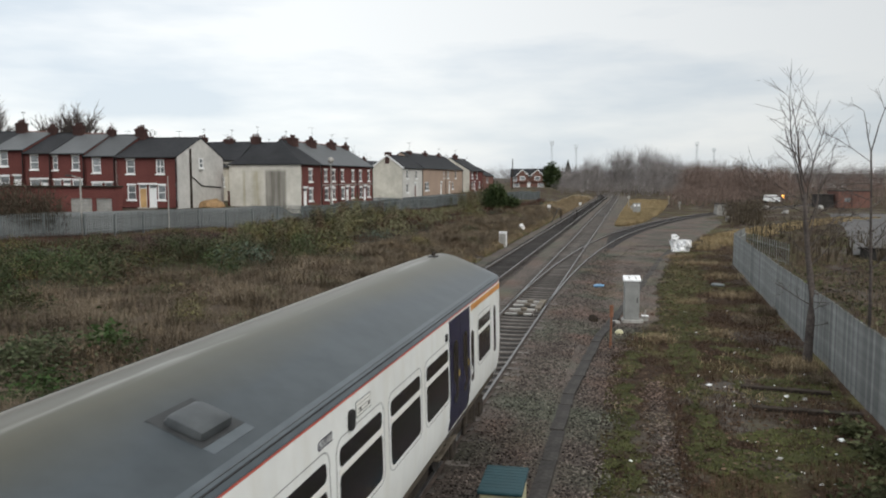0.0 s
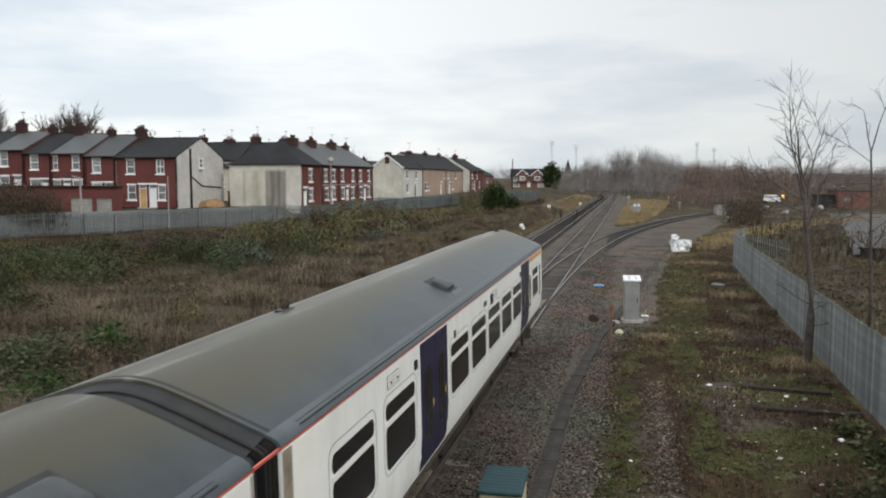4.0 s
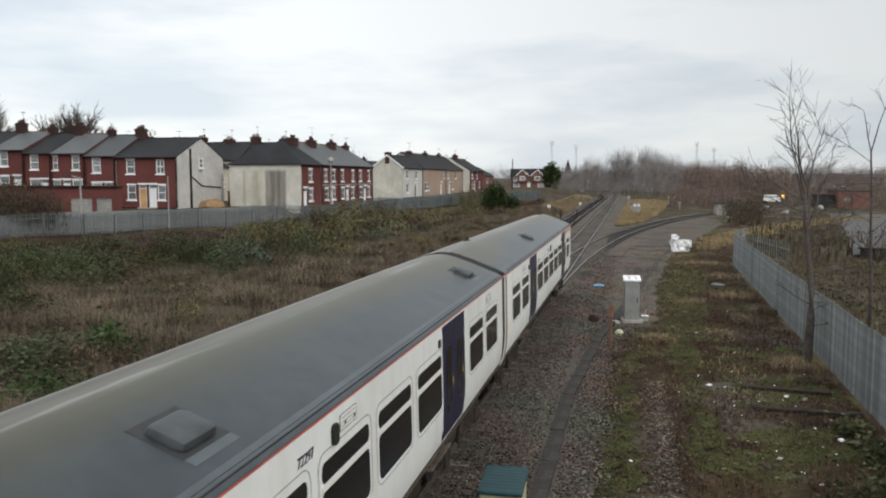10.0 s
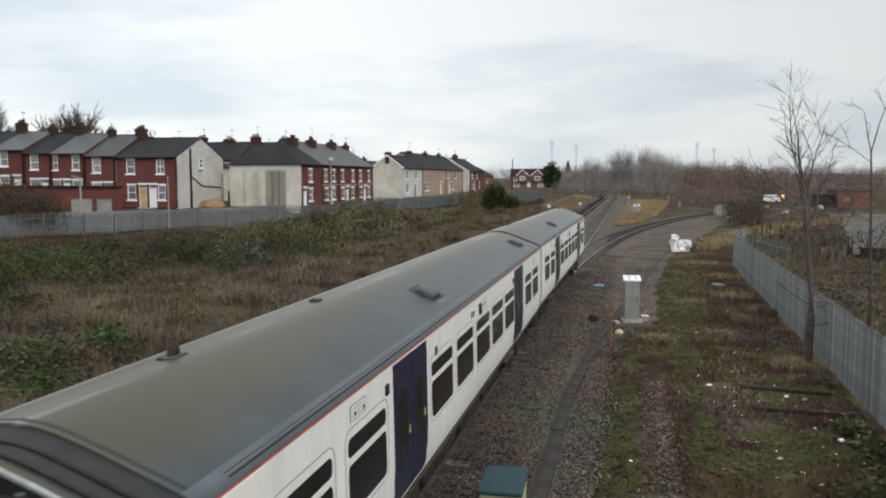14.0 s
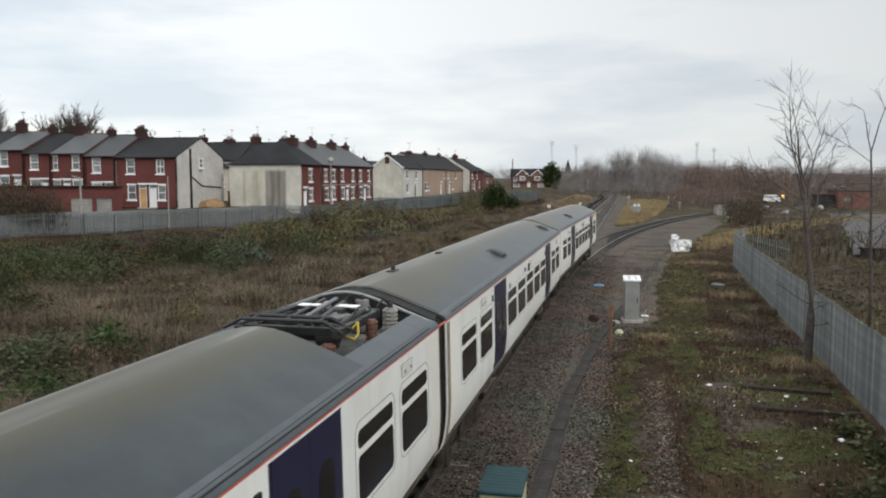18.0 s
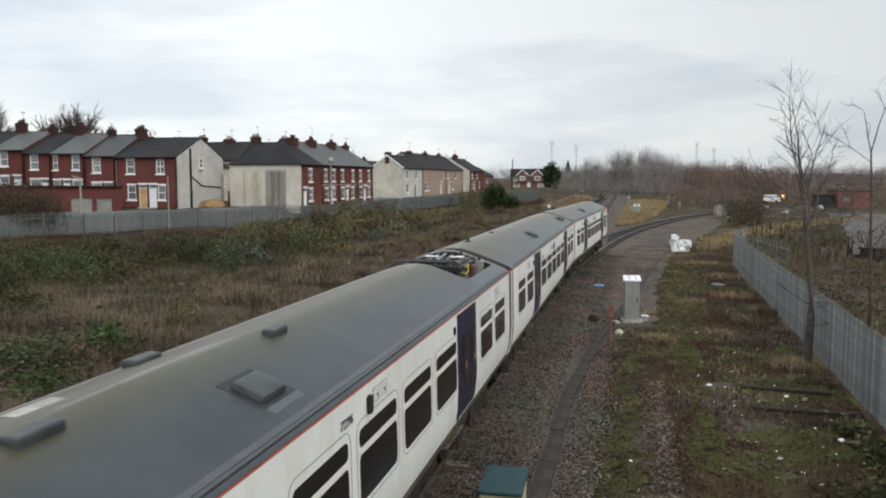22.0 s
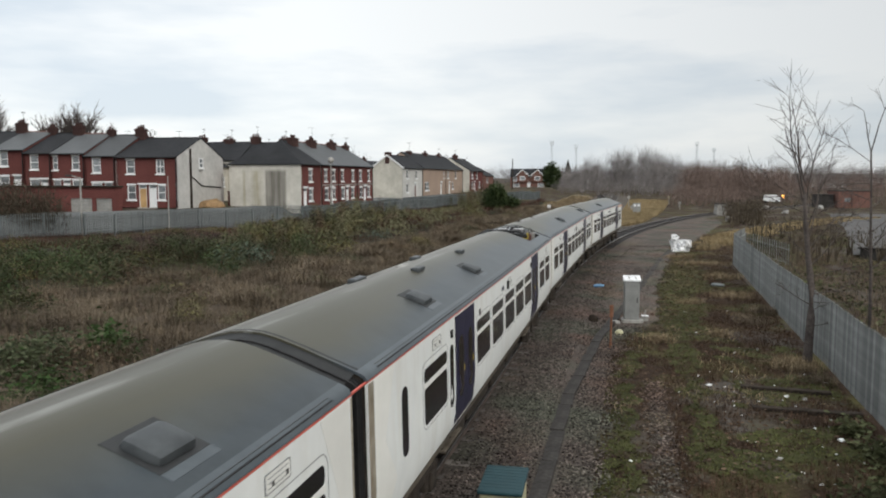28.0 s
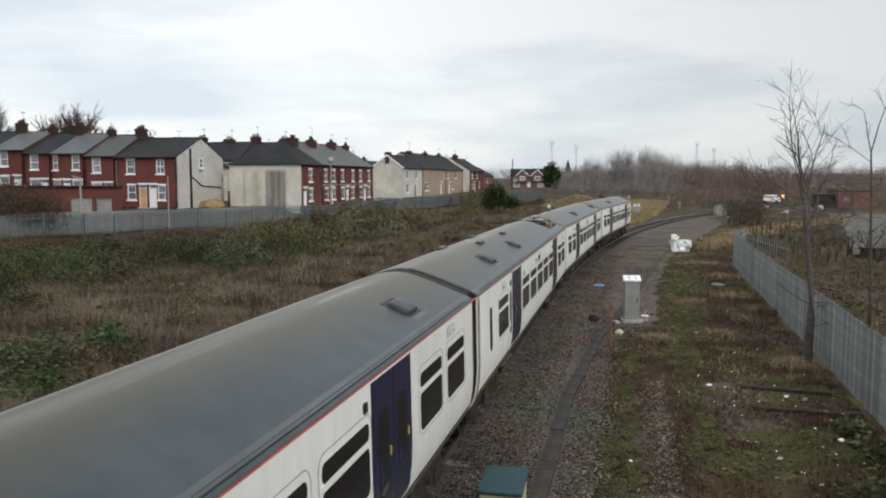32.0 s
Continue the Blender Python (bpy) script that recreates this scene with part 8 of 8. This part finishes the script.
    w.location.z = zz
    part("cabinet_body", boxed(-0.28, 0.28, -0.22, 0.22, -0.1, 1.10, 0.015), "litter_white", w)
    part("cabinet_door", boxed(-0.25, 0.25, -0.235, -0.215, 0.05, 1.0, 0.005), "concrete", w)
    part("cabinet_cap", boxed(-0.31, 0.31, -0.26, 0.26, 1.10, 1.16, 0.01), "litter_white", w)
    lump("white_box", "broken white box in the dry grass", "box", 77.7, -6.4, (0.9, 0.7, 0.7), "litter_white", 15, squash=0.4)
    lump("yellow_sack", "small yellow sack in the grass", "sack", 91.8, -7.4, (0.4, 0.35, 0.7), "cream_plastic", 16, squash=0.3)
    for u, v, h, mt, lab in ((109.7, -6.9, 1.3, "litter_white", "short white lineside marker post"), (150.0, -5.2, 0.9, "litter_white", "small white disc sign by the main line"), (127.0, 1.9 + 2.2, 1.2, "concrete", "grey lineside marker post"), (168.8, 11.4, 1.6, "cream_plastic", "pale lineside post by the siding"), (141.0, 12.0, 1.3, "concrete", "thin pale post by the branch"), (140.0, 2.4 + 1.2, 2.4, "concrete", "grey lineside cabinet post")):
        t = thing("lineside_post", lab, "post", placed(u, v, ground_z(u, v)))
        part("post_shaft", boxed(-0.06, 0.06, -0.06, 0.06, -0.2, h, 0.01), "concrete", t)
        part("post_board", boxed(-0.22, 0.22, -0.09, -0.06, h - 0.45, h, 0.01), mt, t)
    s = thing("twin_sign", "grey board with two white discs in the dry grass", "sign", placed(119.6, 4.8, ground_z(119.6, 4.8)))
    part("sign_leg", boxed(-0.5, -0.42, -0.04, 0.04, -0.2, 1.6), "concrete", s)
    part("sign_leg", boxed(0.42, 0.5, -0.04, 0.04, -0.2, 1.6), "concrete", s)
    part("sign_board", boxed(-0.55, 0.55, -0.07, -0.04, 0.1, 1.7, 0.01), "cabinet_grey", s)
    for x in (-0.25, 0.25):
        part("sign_disc", rodded((x, -0.07, 1.35), (x, -0.10, 1.35), 0.19, 0.19, 16), "litter_white", s)
    h = thing("bent_rails", "two bent dark check rails beside the second line", "rail", placed(97.0, -3.6, -0.1))
    for x in (-1.3, 0.6):
        v, f = [], []
        pts = [Vector((x + 0.55 * math.sin(i / 9 * 2.4), -4.0 + 8.0 * i / 9, 0.1 + 1.5 * math.sin(i / 9 * math.pi))) for i in range(10)]
        tube_path(v, f, pts, [0.06] * 10, 6)
        from_arrays("bent_rail", v, f, "rubber_black", h)
    # end box by the branch
    e = thing("grey_hut", "small grey lineside hut beside the branch", "hut", placed(121, 16.6, -0.3, 10) @ Matrix.Diagonal((0.55, 0.7, 0.8, 1)))
    part("hut_wall", boxed(-1.4, 1.4, -1.0, 1.0, 0, 2.1, 0.02), "concrete", e)
    part("hut_roof", boxed(-1.55, 1.55, -1.15, 1.15, 2.1, 2.25, 0.02), "concrete_dark", e)
    part("hut_door", boxed(-0.4, 0.4, -1.03, -0.99, 0.05, 1.95), "cabinet_grey", e)
    lump("white_rubble", "pale rubble beside the hut", "rubble", 104, 15.7, (0.9, 0.7, 0.8), "concrete", 31, squash=0.6)


def street_lamp(label, m, h, arm, mat="concrete"):
    t = thing("street_lamp", label, "street lamp", m, "street lamps")
    part("column", rodded((0, 0, -0.3), (0, 0, h), 0.10, 0.06, 10), mat, t)
    if arm:
        part("arm", rodded((0, 0, h - 0.05), (arm, 0, h + 0.12), 0.04, 0.035, 8), mat, t)
        part("lantern", boxed(arm - 0.45, arm + 0.1, -0.12, 0.12, h + 0.06, h + 0.2, 0.04), "steel_dark", t)
    else:
        bm = bmesh.new()
        bmesh.ops.create_uvsphere(bm, u_segments=12, v_segments=8, radius=0.35)
        ob = part("globe", bm, "concrete", t, smooth=True)
        ob.location = (0, 0, h + 0.3)


def build_far():
    street_lamp("grey street lamp with a short arm by the fence", placed(54.4, -37.6, 0.6), 4.6, -0.8)
    street_lamp("pale street lamp with a round head", placed(83.5, -28.3, 1.2), 5.6, 0)
    p = thing("telegraph_pole", "dark wooden pole in front of the gable", "pole", placed(68.5, -36.5, 1.9))
    part("pole_shaft", rodded((0, 0, -0.3), (0, 0, 6.0), 0.13, 0.10, 10), "old_timber", p)
    p = thing("telegraph_pole", "dark wooden pole by the far houses", "pole", placed(205, -26.0, 1.8))
    part("pole_shaft", rodded((0, 0, -0.3), (0, 0, 8.2), 0.16, 0.12, 8), "old_timber", p)
    p = thing("fence_pole", "thin grey pole rising from the fence", "pole", placed(60.4, -33.8, 0.7))
    part("pole_shaft", rodded((0, 0, -0.3), (0, 0, 4.6), 0.05, 0.04, 8), "concrete", p)
    for x, y, d in ((975, 252, 620), (1018, 258, 640), (1230, 253, 600), (1260, 264, 640)):
        top = 5.16 + d * (315 - y) / 1400
        t = thing("floodlight_mast", "distant stadium floodlight mast above the trees", "floodlight", pose((x - 784) / 1400 * d, d, 0, 0, 0, 10), "stadium floodlights")
        # mast steel is coloured near the sky's tone to paint distance haze
        for k in range(4):
            a, c = (-1, 1)[k % 2], (-1, 1)[k // 2]
            part("mast_leg", rodded((a * 0.75, c * 0.75, 0), (a * 0.4, c * 0.4, top - 2), 0.11, 0.10, 6), "galvanised_pale", t)
        for k in range(9):
            z = (top - 3) * (k + 0.5) / 9
            part("mast_brace", rodded((-0.6, 0, z), (0.6, 0, z + 1.2), 0.07, 0.07, 5), "galvanised_pale", t)
        for k in range(4):
            part("lamp_bank", boxed(-1.5, 1.5, -0.2, 0.2, top - 2.6 + 0.85 * k, top - 2.15 + 0.85 * k), "galvanised_pale", t)
    d = 760
    c = thing("church_spire", "distant grey church spire above the trees", "church", pose((1004 - 784) / 1400 * d, d, 0))
    part("tower", boxed(-3, 3, -3, 3, 0, 12), "concrete_dark", c)
    part("spire", rodded((0, 0, 12), (0, 0, 23), 3.0, 0.1, 8), "concrete_dark", c)
    # signal on the main line
    x, y, h = on_line(MAIN, 262, -5.5)
    s = thing("colour_light_signal", "small lineside signal post with a pale box", "signal", pose(x, y, -0.2, 0, 0, -math.degrees(h)))
    part("signal_post", rodded((0, 0, 0), (0, 0, 4.6), 0.10, 0.10, 8), "concrete", s)
    part("signal_head", boxed(-0.3, 0.3, -0.15, 0.15, 3.4, 4.8, 0.03), "concrete", s)
    part("signal_box", boxed(-2.2, -1.2, -0.3, 0.3, 0, 1.6, 0.03), "concrete", s)
    # yard to the right
    v, f = [], []
    for u in range(68, 130, 3):
        w0 = float(np.interp(u, [56, 70, 92, 126], [19.0, 21.2, 26.0, 32.0]))
        for k in range(12):
            w = w0 + 2.0 * k
            v.append(at(u, w, max(ground_z(u, w), ground_z(u + 1.5, w + 1), ground_z(u - 1.5, w - 1)) + 0.06))
    for i in range(len(v) // 12 - 1):
        for k in range(11):
            a = i * 12 + k
            f.append((a, a + 1, a + 13, a + 12)[::-1])
    tagged(from_arrays("yard", v, f, "tarmac"), "grey concrete yard beyond the fence", "yard", kind="structure")
    for u, w, z, sx, sy, sz, mt, lab in ((156, 42.0, 0.2, 5.8, 5, 2.6, "brown_brick", "low red-brown brick building in the yard"), (156, 37.6, 0.1, 2.2, 4, 2.0, "concrete_dark", "low dark store in the yard"), (66, 25.5, -1.2, 9, 0.6, 0.9, "concrete_dark", "dark low retaining wall in the yard")):
        t = thing("yard_building" if sz > 1.2 else "yard_wall", lab, "building" if sz > 1.2 else "wall", placed(u, w, z, -25 if sz < 1.2 else 10))
        part("wall", boxed(-sx / 2, sx / 2, -sy / 2, sy / 2, -0.5, sz, 0.02), mt, t)
        part("coping", boxed(-sx / 2 - 0.15, sx / 2 + 0.15, -sy / 2 - 0.15, sy / 2 + 0.15, sz, sz + 0.12, 0.01), "concrete_dark", t)
        if sz > 2.5:
            part("window", boxed(-sx / 2 + 1, -sx / 2 + 2, -sy / 2 - 0.03, -sy / 2 + 0.03, 0.7, 1.4), "house_glass", t)
    t = thing("white_van", "white box van parked beyond the yard", "van", placed(160, 29.4, 0.35, -12) @ Matrix.Diagonal((0.72, 0.72, 0.8, 1)))
    part("van_body", boxed(-1.6, 1.5, -1.0, 1.0, 0.5, 2.0, 0.08), "litter_white", t)
    part("cab", boxed(1.5, 2.4, -0.95, 0.95, 0.45, 1.6, 0.1), "litter_white", t)
    for x in (-1.0, 1.7):
        part("wheel", rodded((x, -1.02, 0.35), (x, -0.8, 0.35), 0.35, 0.35, 14), "rubber_black", t)
        part("wheel", rodded((x, 0.8, 0.35), (x, 1.02, 0.35), 0.35, 0.35, 14), "rubber_black", t)
    a = thing("amber_beacon", "lit amber beacon on a pole", "beacon", placed(160.5, 31.7, 0.1))
    part("beacon_pole", rodded((0, 0, 0), (0, 0, 1.3), 0.05, 0.05, 8), "steel_dark", a)
    bm = bmesh.new()
    bmesh.ops.create_icosphere(bm, subdivisions=2, radius=0.26, matrix=Matrix.Translation((0, 0, 1.6)))
    part("beacon_lamp", bm, "amber_lamp", a, "glowing amber lamp")
    for k, (u, w) in enumerate(((148, 26.6), (128, 26.5), (150, 36))):
        lump("rubble_pile", "pale rubble pile in the yard", "rubble", u, w, (1.5, 1.0, 0.7), "concrete", 200 + k, squash=0.6)
    # hillside roofs far to the right
    rnd = random.Random(9)
    for k in range(9):
        px = 1400 + 22 * k
        d = 420 + 40 * (k % 3)
        house("distant house on the far hillside", pose((px - 784) / 1400 * d, d, -0.3, 0, 0, rnd.uniform(-40, 10)), 9, 8, 5, 2.5, "grey_render" if k % 2 else "brown_brick", "slate", [(1.5, 3.0, 3, 4.3), (5.5, 7.0, 3, 4.3)], [], [], lintels=False, name="distant_house", group="distant houses")


build_clutter()
build_far()


def build_stones():
    """Loose ballast on the shoulder the camera looks down on."""
    proto = []
    for s in range(6):
        bm = bmesh.new()
        bmesh.ops.create_icosphere(bm, subdivisions=1, radius=1.0)
        rnd = random.Random(s)
        for p in bm.verts:
            p.co = Vector((p.co.x * rnd.uniform(0.7, 1.15), p.co.y * rnd.uniform(0.7, 1.15), p.co.z * rnd.uniform(0.45, 0.9)))
        bm.verts.ensure_lookup_table()
        proto.append((np.array([p.co for p in bm.verts]), np.array([[q.index for q in f.verts] for f in bm.faces])))
        bm.free()
    rg = np.random.default_rng(17)
    vs, ts, base = [], [], 0
    n = 36000
    u = 9 + 57 * rg.random(n) ** 1.35
    span = np.array([max(3.15, waste_edge(a)) for a in u])
    start = np.array([max(0.85, branch_v(a) + 0.85) for a in u])
    off = start + (span - start) * rg.random(n) + np.abs(rg.normal(0, 0.42, n))
    for i in range(n):
        pv, pf = proto[i % 6]
        v = off[i]
        if abs(v - 2.64) < 0.21 and u[i] < 26 and rg.random() < 0.93:
            continue
        z = -0.09 if v < 2.1 else max(-0.105 - 0.1 * min(1.0, (v - 2.1) / 1.5), -0.17 if u[i] > 33 else -0.3)
        s = rg.uniform(0.016, 0.033) * (1 + max(0.0, u[i] - 30) * 0.012)
        a = rg.uniform(0, math.tau)
        c, sn = math.cos(a), math.sin(a)
        q = pv * s
        q = np.stack([q[:, 0] * c - q[:, 1] * sn, q[:, 0] * sn + q[:, 1] * c, q[:, 2]], 1)
        p = at(u[i], v, z)
        vs.append(q + (p.x, p.y, p.z + 0.01))
        ts.append(pf + base)
        base += len(pv)
    for i in range(1700):
        pv, pf = proto[i % 6]
        uu, vv = rg.uniform(13, 22), rg.normal(4.75, 0.18)
        s = rg.uniform(0.016, 0.034)
        p = at(uu, vv, ground_z(uu, vv) + 0.01)
        vs.append(pv * s + (p.x, p.y, p.z))
        ts.append(pf + base)
        base += len(pv)
    tagged(tri_mesh("ballast_stones", np.concatenate(vs), np.concatenate(ts), "stone"), "loose grey and brown ballast stones", "ballast", kind="stuff")


build_stones()

motions()
